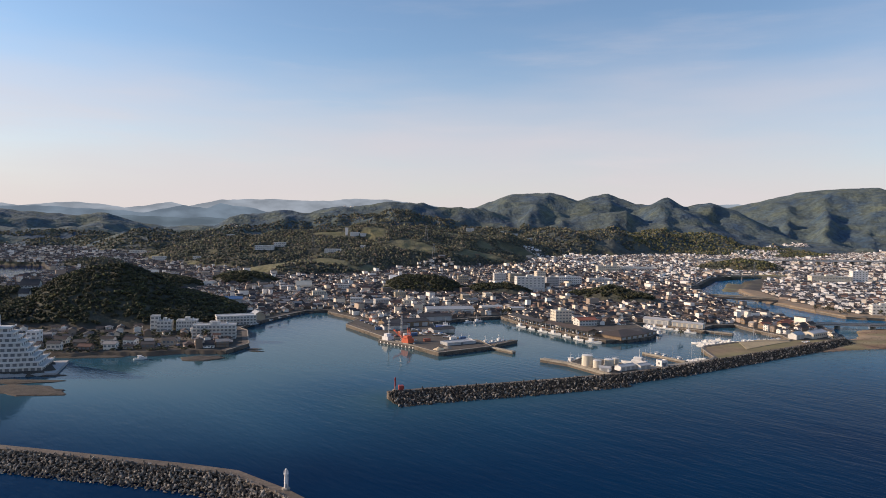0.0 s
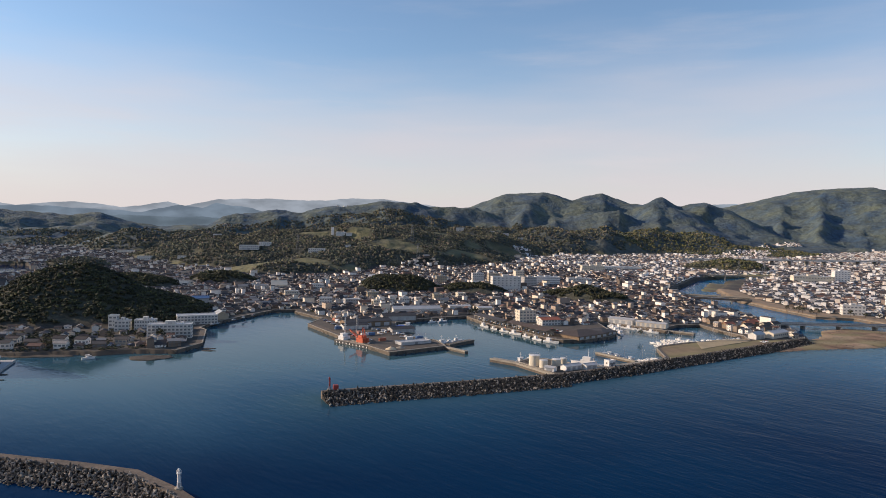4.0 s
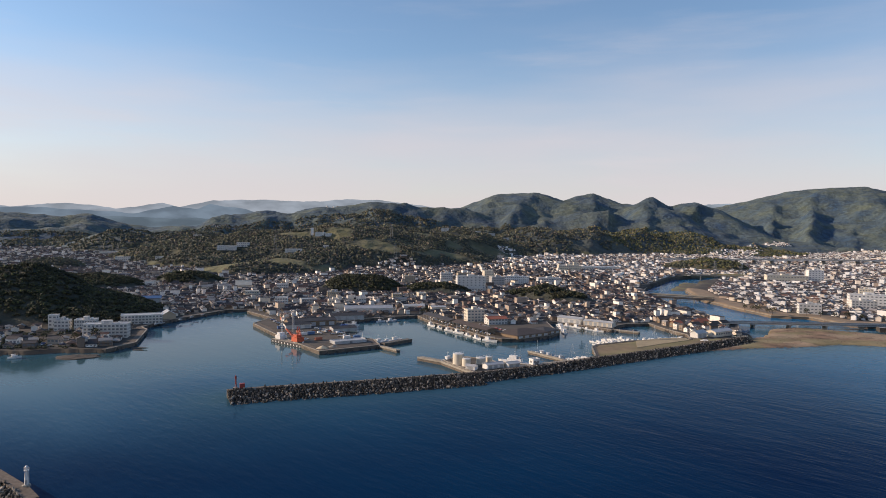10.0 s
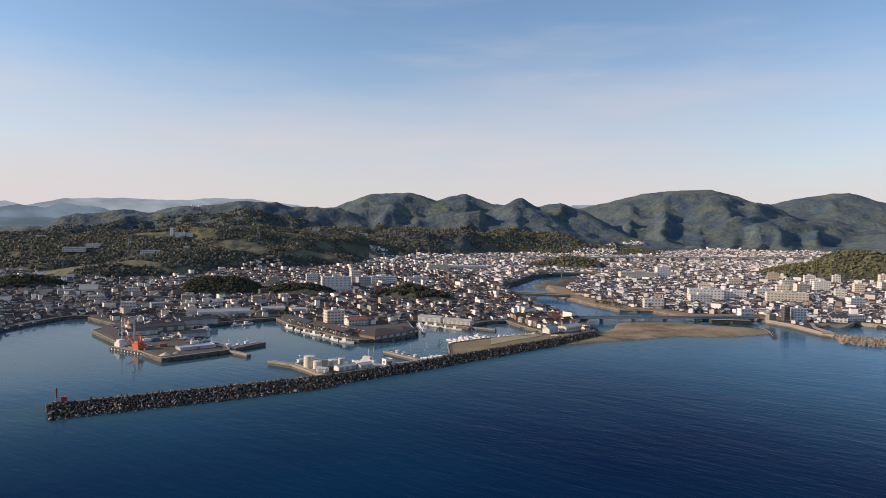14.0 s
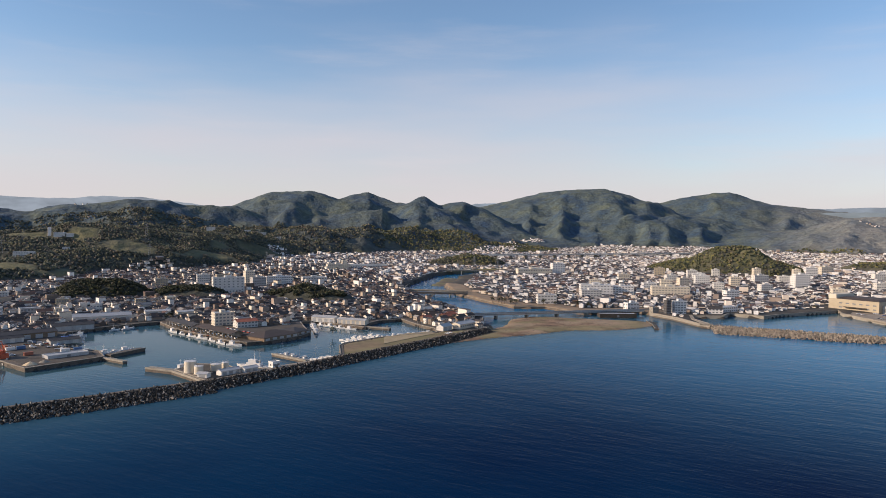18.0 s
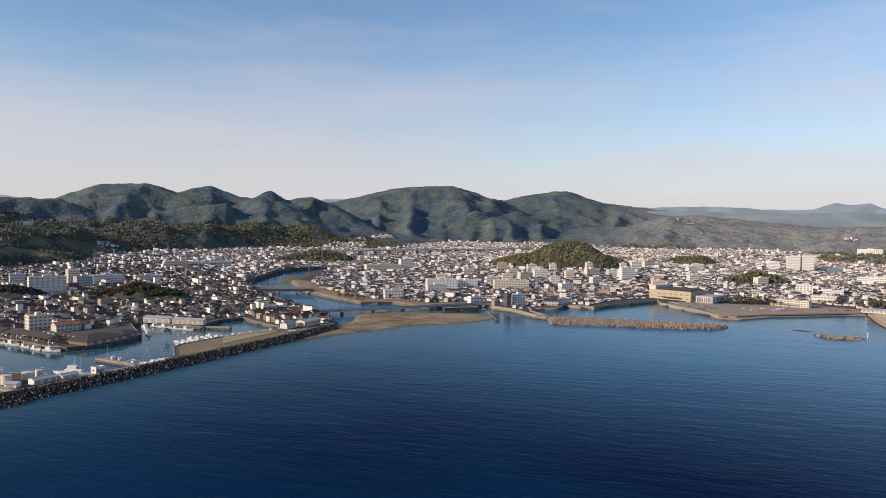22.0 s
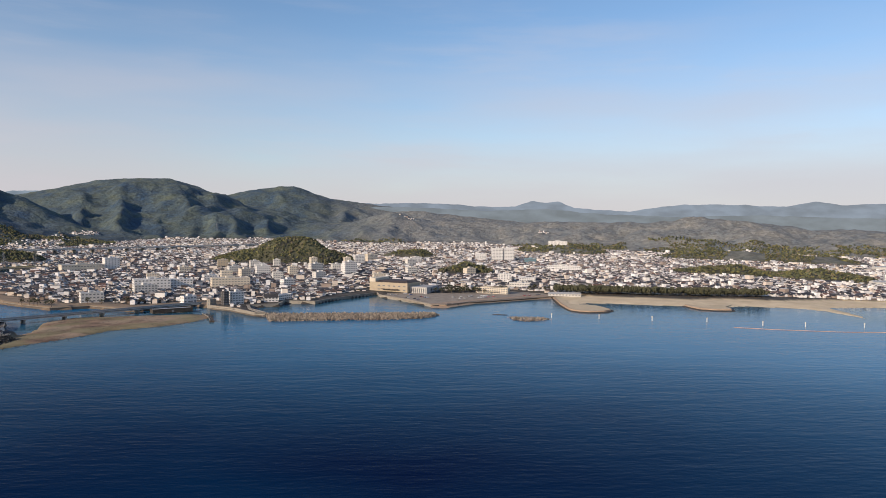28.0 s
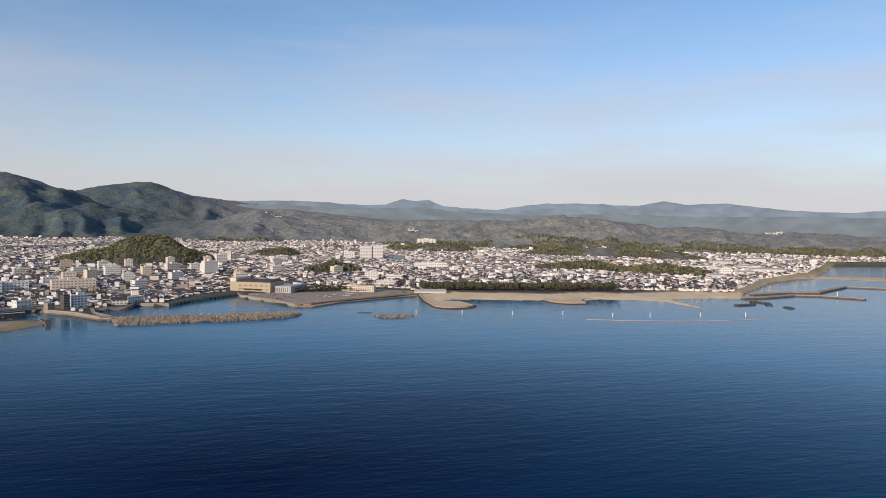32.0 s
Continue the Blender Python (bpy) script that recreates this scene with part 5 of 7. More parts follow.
def block(label, x, y, turn, w, d, h, storeys, wall, bays=0, side=0, name="building", category="building", roof=None, stair=True, balcony=False, canopy=False, z=None, ww=None, group=""):
    """A flat-roofed building: walls, parapet, roof deck, windows, stair house, balconies."""
    z = base_z(x, y) if z is None else z
    FOOTPRINTS.append((x, y, turn, w, d))
    ob = thing(name, label, category, pose(x, y, z - 0.5, 0, 0, turn), group)
    part("wall", boxed((-w / 2, w / 2, -d / 2, d / 2, 0, h + 0.5), bevel=0.08), wall, ob)
    t = 0.3
    bm = boxed((-w / 2 - 0.1, w / 2 + 0.1, -d / 2 - 0.1, -d / 2 + t, h + 0.504, h + 1.2), (-w / 2 - 0.1, w / 2 + 0.1, d / 2 - t, d / 2 + 0.1, h + 0.504, h + 1.2),
               (-w / 2 - 0.1, -w / 2 + t, -d / 2 + t, d / 2 - t, h + 0.504, h + 1.2), (w / 2 - t, w / 2 + 0.1, -d / 2 + t, d / 2 - t, h + 0.504, h + 1.2))
    part("parapet", bm, wall, ob)
    part("roof", boxed((-w / 2 + t, w / 2 - t, -d / 2 + t, d / 2 - t, h + 0.504, h + 0.7)), roof or M["pale_roof"], ob, "flat roof deck")
    if storeys and bays:
        windows(ob, w, d, h, storeys, bays, side, 0.5, ww)
    if balcony:
        for s in range(1, storeys):
            zz = 0.5 + h * s / storeys
            part("balcony", boxed((-w / 2 + 0.4, w / 2 - 0.4, -d / 2 - 1.3, -d / 2 - 0.03, zz - 0.12, zz), (-w / 2 + 0.4, w / 2 - 0.4, -d / 2 - 1.3, -d / 2 - 1.2, zz + 0.004, zz + 0.9)), wall, ob)
    if stair:
        house_top = part("stair_house", boxed((-w * 0.12, w * 0.12, -d * 0.2, d * 0.25, h + 0.704, h + 3.4), bevel=0.05), wall, ob)
        part("hatch", boxed((-w * 0.05, w * 0.05, -d * 0.2 - 0.06, -d * 0.2 + 0.03, h + 0.9, h + 2.8)), M["steel"], house_top)
        part("water_tank", lathe([(0.9, h + 0.704), (0.9, h + 2.4), (0.4, h + 2.6)], 10, at=(w * 0.28, 0)), M["white"], ob, "small white roof tank")
    if canopy:
        part("canopy", boxed((-w * 0.25, w * 0.25, -d / 2 - 3, -d / 2 - 0.05, 3.3, 3.6)), M["concrete"], ob)
    part("door", boxed((-1.2, 1.2, -d / 2 - 0.08, -d / 2 + 0.05, 0.5, 2.8)), M["glass"], ob)
    return ob


def gable_body(w, d, h, rise):
    bm = bmesh.new()
    a = [bm.verts.new(p) for p in ((-w / 2, -d / 2, 0), (-w / 2, d / 2, 0), (-w / 2, d / 2, h), (-w / 2, 0, h + rise), (-w / 2, -d / 2, h))]
    b = [bm.verts.new((w / 2, v.co.y, v.co.z)) for v in a]
    for i in range(5):
        j = (i + 1) % 5
        bm.faces.new((a[i], b[i], b[j], a[j]))
    bm.faces.new(a), bm.faces.new(b[::-1])
    bmesh.ops.recalc_face_normals(bm, faces=bm.faces)
    return bm


def gable_roof(w, d, h, rise, over=0.6, thick=0.2):
    bm = bmesh.new()
    slope = rise / (d / 2)
    lo = h - over * slope
    sec = [(-d / 2 - over, lo + 0.03), (0, h + rise + 0.03), (d / 2 + over, lo + 0.03), (d / 2 + over, lo + thick), (0, h + rise + thick), (-d / 2 - over, lo + thick)]
    a = [bm.verts.new((-w / 2 - over, y, z)) for y, z in sec]
    b = [bm.verts.new((w / 2 + over, y, z)) for y, z in sec]
    for i in range(6):
        j = (i + 1) % 6
        bm.faces.new((a[i], b[i], b[j], a[j]))
    bm.faces.new(a), bm.faces.new(b[::-1])
    bmesh.ops.recalc_face_normals(bm, faces=bm.faces)
    return bm


def hip_roof(w, d, h, rise, over=0.8):
    bm = bmesh.new()
    W, D = w / 2 + over, d / 2 + over
    lo = [bm.verts.new(p) for p in ((-W, -D, h), (W, -D, h), (W, D, h), (-W, D, h))]
    mid = [bm.verts.new(p) for p in ((-W, -D, h + 0.25), (W, -D, h + 0.25), (W, D, h + 0.25), (-W, D, h + 0.25))]
    k = max(W - D, 0.4)
    top = [bm.verts.new((-k, 0, h + rise)), bm.verts.new((k, 0, h + rise))]
    for i in range(4):
        bm.faces.new((lo[i], lo[(i + 1) % 4], mid[(i + 1) % 4], mid[i]))
    bm.faces.new((mid[0], mid[1], top[1], top[0])), bm.faces.new((mid[2], mid[3], top[0], top[1]))
    bm.faces.new((mid[1], mid[2], top[1])), bm.faces.new((mid[3], mid[0], top[0]))
    bm.faces.new(lo[::-1])
    return bm


def shed(label, x, y, turn, w, d, h, rise, wall, roof, doors=3, name="warehouse", z=None, hip=False, bays=0, group=""):
    z = base_z(x, y) if z is None else z
    FOOTPRINTS.append((x, y, turn, w, d))
    ob = thing(name, label, "warehouse" if name != "house" else "house", pose(x, y, z - 0.3, 0, 0, turn), group)
    part("wall", boxed((-w / 2, w / 2, -d / 2, d / 2, 0, h)) if hip else gable_body(w, d, h, rise), wall, ob)
    top = part("roof", hip_roof(w, d, h + 0.004, rise) if hip else gable_roof(w, d, h, rise), roof, ob)
    for k in range(doors):
        dx = -w / 2 + w * (k + 0.5) / doors
        part("shutter_door", boxed((dx - 0.3 * w / doors, dx + 0.3 * w / doors, -d / 2 - 0.06, -d / 2 + 0.05, 0.3, min(h - 0.5, 3.8))), M["steel"], ob)
    if bays:
        windows(ob, w, d, h, max(1, int(h / 3)), bays, 2, 0.2)
    if not hip:
        part("ridge_cap", boxed((-w / 2 - 0.6, w / 2 + 0.6, -0.25, 0.25, h + rise + 0.15, h + rise + 0.35)), roof, top)
    return ob


def open_shed(label, x, y, turn, w, d, h, rise, roof):
    """A quay shed: a low gabled roof on posts, open to the water."""
    ob = thing("market_shed", label, "shed", pose(x, y, 2.7, 0, 0, turn))
    part("roof", gable_roof(w, d, h, rise, 1.0, 0.3), roof, ob)
    part("back_wall", boxed((-w / 2, w / 2, d / 2 - 0.3, d / 2, 0, h)), M["grey"], ob)
    n = max(3, int(w / 7))
    for k in range(n + 1):
        for yy in (-d / 2 + 0.3, 0.0):
            put("post", window_mesh(0.35, h, M["steel"]), ob, -w / 2 + 0.2 + (w - 0.4) * k / n, yy, h / 2)
    for k in range(n * 2):
        put("fish_crate", window_mesh(1.6, 1.2, M["blue"] if k % 3 else M["white"]), ob, -w / 2 + w * (k + 0.5) / (2 * n), d * 0.15 * (-1) ** k, 0.6)
    return ob

# stones along the seaward edge of the river-mouth bar
edge = np.random.default_rng(77)
shingle = []
for x, y, a in along(ESTUARY_BAR[:10], 0.7):
    for _ in range(2):
        s = edge.uniform(0.2, 0.6)
        shingle.append((x + edge.normal(0, 2.2), y + edge.normal(0, 2.2), edge.uniform(-0.1, 0.35), s, s, s * 0.6, edge.uniform(0, 6.28), 0.0))
for _ in range(1600):
    x, y = edge.uniform(300, 560), edge.uniform(566, 720)
    if inside(ESTUARY_BAR, np.array([x]), np.array([y]))[0] and edge.random() < 0.6:
        s = edge.uniform(0.2, 0.7)
        shingle.append((x, y, ground_z(x, y), s * 1.4, s, s * 0.6, edge.uniform(0, 6.28), 0.0))
tagged(new("shingle", scatter_mesh("shingle", LUMPS, shingle, M["rock"])), "scattered dark stones on the river-mouth bar", "stones", kind="stuff")

# ---- western shore ----


def resort_hotel():
    """A white hotel that steps up towards its middle, on the islet."""
    ob = thing("resort_hotel", "white stepped pyramid resort hotel with balconies on an islet", "hotel", pose(-285, 447, 1.6, 0, 0, 18))
    for s in range(9):
        w, d = 54 - 5.2 * s, 30 - 2.2 * s
        part("storey", boxed((-w / 2, w / 2, -d / 2, d / 2, 3 * s, 3 * s + 2.75), bevel=0.1), M["plaster"], ob)
        part("balcony", boxed((-w / 2 - 1.2, w / 2 + 1.2, -d / 2 - 1.4, d / 2 + 1.2, 3 * s + 2.754, 3 * s + 2.996), (-w / 2 - 1.2, w / 2 + 1.2, -d / 2 - 1.4, -d / 2 - 1.25, 3 * s + 3.0, 3 * s + 3.85),
             (w / 2 + 1.05, w / 2 + 1.2, -d / 2 - 1.2, d / 2 + 1.2, 3 * s + 3.0, 3 * s + 3.85)), M["white"], ob)
        for k in range(max(3, int(w / 3.6))):
            put("window", window_mesh(2.3, 1.9, M["glass"]), ob, -w / 2 + (k + 0.5) * w / max(3, int(w / 3.6)), -d / 2 - 0.02, 3 * s + 1.4)
        for k in range(int(d / 4)):
            put("window", window_mesh(2.4, 1.9, M["glass"]), ob, w / 2 + 0.02, -d / 2 + (k + 0.5) * d / int(d / 4), 3 * s + 1.4, 90)
    part("lift_tower", boxed((-7, -1, -4, 4, 27.0, 34.5), bevel=0.15), M["white"], ob)
    part("terrace", boxed((-40, 36, -22, 20, -2.5, -0.004)), M["grey"], ob, "grey terrace on a retaining wall")


resort_hotel()
block("white four-storey building with strip windows by the shore road", -224, 610, 12, 17, 12, 9, 3, M["plaster"], 8, 3)
block("long four-storey white apartment block with balconies beside the quay", -188, 574, 12, 34, 11, 11, 4, M["plaster"], 11, 3, "apartment_block", balcony=True)
ob = block("low white building of stacked terraces by the water", -195, 655, 24, 36, 15, 8, 3, M["plaster"], 12, 3, balcony=True, stair=False)
shed("white warehouse with a tan rounded gable by the quay", -184, 690, -60, 16, 12, 5, 3.5, M["tan"], M["pale_roof"], 2)
block("narrow white tower house at the foot of the hill", -250, 605, 10, 7, 8, 13, 4, M["plaster"], 2, 2, stair=False)
block("white stepped house at the foot of the hill", -241, 603, 10, 12, 9, 9, 3, M["plaster"], 4, 2)
block("small white office beside the quay", -200, 570, 12, 10, 8, 7, 2, M["white"], 3, 2, stair=False)
shed("shed with a blue-grey sheet roof", -230, 750, 20, 26, 14, 5, 2, M["grey"], M["blue"], 3)
block("white narrow house under the wooded hill", -312, 530, 0, 8, 9, 10, 3, M["white"], 2, 2, stair=False)
for k, (x, y, t) in enumerate(((-332, 508, 5), (-318, 518, -8), (-284, 508, 10), (-262, 510, 0), (-247, 517, 5), (-238, 530, -6), (-222, 524, 12), (-212, 540, 0), (-290, 528, 4), (-302, 514, -4), (-272, 522, 8), (-256, 532, 3))):
    shed("timber shore house with a dark tiled roof", x, y, t, 9, 7, 3.5 + (k % 3), 1.6, M["wall_piece"], M["roof_piece"], 0, "house", bays=3, group="houses below the wooded hill")
temple = shed("temple hall with a sweeping grey tiled roof on the hill shoulder", -428, 722, 14, 17, 12, 4, 5.5, M["plaster"], M["dark_roof"], 0, "temple", bays=5)
shed("small white-gabled temple gate beside the hall", -418, 694, 14, 9, 8, 5, 4, M["plaster"], M["dark_roof"], 0, "temple")

# ---- works pier ----
shed("long works shed with a dark sheet roof", -36, 662, 28, 46, 16, 5, 2.0, M["wood"], M["dark_roof"], 5)
shed("white-fronted ice store on the works pier", -44, 640, 28, 24, 10, 4.2, 1.5, M["plaster"], M["dark_roof"], 3)
shed("low warehouse with a dark roof beside the inner basin", -8, 706, 20, 34, 12, 5, 2, M["grey"], M["dark_roof"], 4)
ob = block("low flat grey concrete store with a ribbed roof", 14, 567, 32, 28, 11, 1.9, 1, M["pale_roof"], 0, 0, "warehouse", "warehouse", stair=False)
for k in range(12):
    put("roof_rib", window_mesh(0.5, 0.4, M["pale_roof"]), ob, -12.5 + 2.3 * k, 0, 2.7)
shed("cluttered boat repair shed with a grey roof", 0, 630, 28, 22, 11, 3.4, 1.4, M["grey"], M["dark_roof"], 3)


def dredger():
    """A crane barge moored at the works pier."""
    ob = thing("crane_barge", "moored grey work barge with a red crane and two masts", "barge", pose(-33, 571, 0, 0, 0, -42))
    L, B = 44, 13
    bm = bmesh.new()
    prism(bm, [(-L / 2, -B / 2 + 1), (-L / 2 + 2, -B / 2), (L / 2 - 2, -B / 2), (L / 2, -B / 2 + 1), (L / 2, B / 2), (-L / 2, B / 2)], -1.5, 2.2)
    part("hull", bm, M["dark_roof"], ob, "dark steel hull")
    part("deck", boxed((-L / 2 + 0.3, L / 2 - 0.3, -B / 2 + 1.2, B / 2 - 0.3, 2.204, 2.4)), M["concrete"], ob)
    for k in range(20):
        put("fender", window_mesh(1.0, 1.3, M["white"] if k % 2 else M["dark_roof"]), ob, -L / 2 + 2 + 2.1 * k, -B / 2 - 0.1, 1.1)
    part("wheelhouse", boxed((-20, -13, -3, 4, 2.404, 5.4), (-19, -15, -2, 3, 5.404, 7.6), bevel=0.1), M["white"], ob)
    crane = part("crane_house", boxed((3, 11, -3, 4, 2.9, 6.6), (4, 9, -2, 3, 6.604, 8.6), bevel=0.15), M["orange"], ob, "orange-red painted crane house")
    part("turntable", lathe([(3.4, 2.404), (3.4, 2.9)], 16, at=(7, 0)), M["steel"], ob)
    bm = bmesh.new()
    for yy in (-1.2, 1.2):
        rod(bm, (4, yy, 5), (-9, yy * 0.3, 11.5), 0.22), rod(bm, (4, yy, 6.4), (-9, yy * 0.3, 12), 0.18)
        for k in range(6):
            f, g = k / 6, (k + 0.5) / 6
            rod(bm, (4 - 13 * f, yy * (1 - 0.7 * f), 5 + 6.5 * f), (4 - 13 * g, yy * (1 - 0.7 * g), 6.4 + 5.6 * g), 0.1, 4)
    part("boom", bm, M["orange"], crane, "orange-red lattice boom")
    bm = bmesh.new()
    for yy in (-1.6, 1.6):
        rod(bm, (9, yy, 6.6), (8, yy * 0.5, 15), 0.25), rod(bm, (12, yy, 4), (8, yy * 0.5, 15), 0.18)
    rod(bm, (8, -0.8, 15), (8, 0.8, 15), 0.25)
    part("gantry", bm, M["orange"], crane, "orange-red back gantry")
    bm = rod(bmesh.new(), (-16, 1, 7.6), (-16, 1, 21), 0.35, 8)
    for z in (12, 15, 18):
        rod(bm, (-18, 1, z), (-14, 1, z), 0.12)
    part("mast", bm, M["white"], ob, "white mast with crosstrees")
    bm = bmesh.new()
    for a, b in ((-0.8, -0.8), (0.8, -0.8), (0.8, 0.8), (-0.8, 0.8)):
        rod(bm, (-3 + a, 3 + b, 2.4), (-3 + a * 0.5, 3 + b * 0.5, 24), 0.16, 5)
    for k in range(11):
        z, s = 3 + 1.9 * k, 1 - 0.5 * k / 11
        rod(bm, (-3 - 0.8 * s, 3 - 0.8 * s, z), (-3 + 0.8 * s, 3 - 0.8 * s, z + 1.9), 0.1, 4), rod(bm, (-3 - 0.8 * s, 3 + 0.8 * s, z), (-3 - 0.8 * s, 3 - 0.8 * s, z + 1.9), 0.1, 4)
    part("spud", bm, M["steel"], ob, "grey lattice spud tower")
    part("winch", lathe([(0.8, 2.404), (0.8, 3.8)], 10, at=(15, 0)), M["steel"], ob)


dredger()


def gravel_pile(label, x, y, r, h, seed, mat):
    bm = bmesh.new()
    rows = []
    for j in range(6):
        f = j / 5
        rows.append([bm.verts.new((r * (1 - f) * (1 + 0.2 * noise.noise((math.cos(a), math.sin(a), seed + f))) * math.cos(a), r * (1 - f) * (1 + 0.2 * noise.noise((math.sin(a), math.cos(a), seed))) * math.sin(a), h * f ** 0.85)) for a in [k * math.pi / 8 for k in range(16)]])
    for lo, hi in zip(rows, rows[1:]):
        for k in range(16):
            bm.faces.new((lo[k], lo[(k + 1) % 16], hi[(k + 1) % 16], hi[k]))
    me = bpy.data.meshes.new("gravel_pile")
    bm.to_mesh(me)
    bm.free()
    me.materials.append(mat)
    tagged(new("gravel_pile", me), label, "gravel pile").matrix_world = pose(x, y, 2.86)


gravel_pile("heap of tan gravel on the works pier", -2, 538, 4.5, 2.2, 1, M["sand"])
gravel_pile("low heap of grey spoil on the works pier", 5, 545, 3.5, 1.5, 2, M["concrete"])


def container(label, x, y, turn, mat, L=6.0):
    ob = thing("container", label, "container", pose(x, y, 2.87, 0, 0, turn), "containers on the works pier")
    part("body", boxed((-L / 2, L / 2, -1.2, 1.2, 0.12, 2.5), bevel=0.05), mat, ob)
    part("door", boxed((L / 2 - 0.03, L / 2 + 0.05, -1.05, 1.05, 0.25, 2.35)), M["steel"], ob)


for k, (x, y, t) in enumerate(((-30, 600, 30), (-24, 604, 30), (-36, 610, 120), (10, 585, 30), (18, 588, 30), (-12, 575, 35), (-52, 640, 28), (-58, 634, 28), (-70, 690, -55), (-66, 680, -55))):
    container(("white storage container on the works pier", "blue storage container on the works pier", "rusty storage container on the works pier")[k % 3], x, y, t, (M["white"], M["blue"], M["rust_roof"])[k % 3])
ob = thing("covered_stack", "stack of gear under a bright blue sheet", "stack", pose(-1, 646, 2.87, 0, 0, 20))
part("sheet", boxed((-4, 4, -3, 3, 0, 2.6), bevel=0.6), material("blue_tarpaulin", (0.03, 0.10, 0.42), 0.5, vary=0.2, size=2, bump=0.1), ob)



def net_heap(label, x, y, r, h, seed):
    """A slumped heap of fishing nets with floats."""
    ob = thing("net_heap", label, "net heap", pose(x, y, 2.86, 0, 0, 31 * seed), "gear on the quays")
    rr = random.Random(seed)
    pl = [(rr.gauss(0, r * 0.4), rr.gauss(0, r * 0.25), h * rr.uniform(0.2, 0.45), r * 0.45, r * 0.4, h * 0.5, rr.uniform(0, 6.28), 0.0) for _ in range(9)]
    heap_ob = new("nets", scatter_mesh("nets", LUMPS, pl, M["net"], smooth=True))
    heap_ob.parent = ob
    part("float_line", rod(bmesh.new(), (-r * 0.7, -r * 0.5, 0.15), (r * 0.8, -r * 0.4, 0.15), 0.16, 6), M["orange"], ob)


def pallet_stack(label, x, y, turn, n, mat):
    ob = thing("crate_stack", label, "crates", pose(x, y, 2.87, 0, 0, turn), "gear on the quays")
    for k in range(n):
        part("crate", boxed((-1.6, 1.6, -1.1, 1.1, 0.75 * k + 0.02, 0.75 * k + 0.72), bevel=0.04), mat, ob)


def truck(label, x, y, turn, mat):
    ob = thing("truck", label, "truck", pose(x, y, 2.87, 0, 0, turn), "trucks on the works pier")
    part("cab", boxed((1.4, 3.1, -1.0, 1.0, 0.55, 2.3), bevel=0.15), mat, ob)
    part("windscreen", boxed((3.08, 3.14, -0.85, 0.85, 1.4, 2.1)), M["glass"], ob)
    part("bed", boxed((-3.1, 1.3, -1.0, 1.0, 0.75, 1.25), bevel=0.04), M["steel"], ob)
    for xx in (-2.1, 2.2):
        for yy in (-0.9, 0.9):
            part("wheel", rod(bmesh.new(), (xx, yy - 0.14, 0.42), (xx, yy + 0.14, 0.42), 0.42, 10), M["dark_roof"], ob)


gear = random.Random(17)
for k in range(30):
    f = gear.random()
    x, y = -72 + 92 * f + gear.uniform(-7, 7), 690 - 112 * f + gear.uniform(-9, 9)
    if math.hypot(x + 33, y - 571) < 14 or any(math.hypot(x - q[0], y - q[1]) < 0.6 * q[3] for q in FOOTPRINTS):
        continue
    if k % 3 == 0:
        net_heap("heap of fishing nets on the pier apron", x, y, gear.uniform(1.8, 3.2), gear.uniform(1.0, 1.8), k + 1)
    elif k % 3 == 1:
        pallet_stack("stack of pale fish crates on the pier apron", x, y, gear.uniform(0, 90), gear.choice((1, 2, 3)), M["pale_roof"] if k % 2 else M["wood"])
    else:
        truck("small flatbed truck parked on the works pier", x, y, gear.uniform(0, 360), M["white"] if k % 4 else M["blue"])
for x, y, a in along([(118, 640), (90, 692)], 9):
    net_heap("heap of fishing nets at the market quay edge", x - 5, y - 2, gear.uniform(1.2, 2.0), 1.1, int(x))

# ---- market, north quay and the town behind ----
ob = shed("large fish market hall with a wide dark hipped roof", 162, 622, 40, 40, 28, 3.0, 3.6, M["wood"], M["brown_roof"], 5, "market_hall", hip=True)
ob = shed("lower market wing with a dark hipped roof", 184, 642, 40, 20, 22, 2.8, 2.8, M["wood"], M["dark_roof"], 3, "market_hall", hip=True)
open_shed("long open quay shed with a dark low roof and fish crates", 120, 644, -60, 60, 12, 5, 1.6, M["brown_roof"])
open_shed("second open quay shed with a dark low roof", 88, 700, -62, 56, 11, 4.6, 1.5, M["dark_roof"])
block("four-storey cream building behind the quay sheds", 122, 708, 18, 18, 12, 12, 4, M["cream"], 5, 3)
shed("white building with a rust-red roof behind the market", 143, 690, 20, 20, 12, 6, 2, M["plaster"], M["rust_roof"], 0, bays=6)
shed("long white store with a pale roof by the inner basin", 56, 790, 12, 24, 11, 6, 1, M["plaster"], M["pale_roof"], 3)
shed("cream store with a pale roof by the inner basin", 84, 784, 12, 16, 11, 5.5, 1, M["cream"], M["pale_roof"], 2)
shed("long white quay store with a curved pale roof", 8, 760, 14, 52, 12, 6, 2.5, M["plaster"], M["pale_roof"], 5)
shed("long pale warehouse on the quay", 246, 690, -36, 30, 9, 4.5, 1.0, M["cream"], M["pale_roof"], 6)
shed("cream warehouse beside the quay", 222, 712, -36, 26, 12, 5, 1.2, M["plaster"], M["pale_roof"], 4)
block("white apartment hotel with six bays of windows among trees", 128, 1018, 10, 42, 14, 22, 6, M["plaster"], 7, 3, "apartment_block")
block("lower pale wing of the apartment hotel", 128, 1003, 10, 34, 10, 6, 2, M["plaster"], 8, 2, stair=False)
block("long white school building behind a sports ground", 205, 1128, 6, 40, 12, 14, 4, M["white"], 12, 3, "school", "school")
block("low white hall beside the school", 265, 1172, 6, 40, 14, 9, 2, M["plaster"], 9, 3)
block("orange-brown apartment house among white buildings", 33, 1120, 8, 17, 12, 13, 4, M["tan"], 5, 3)
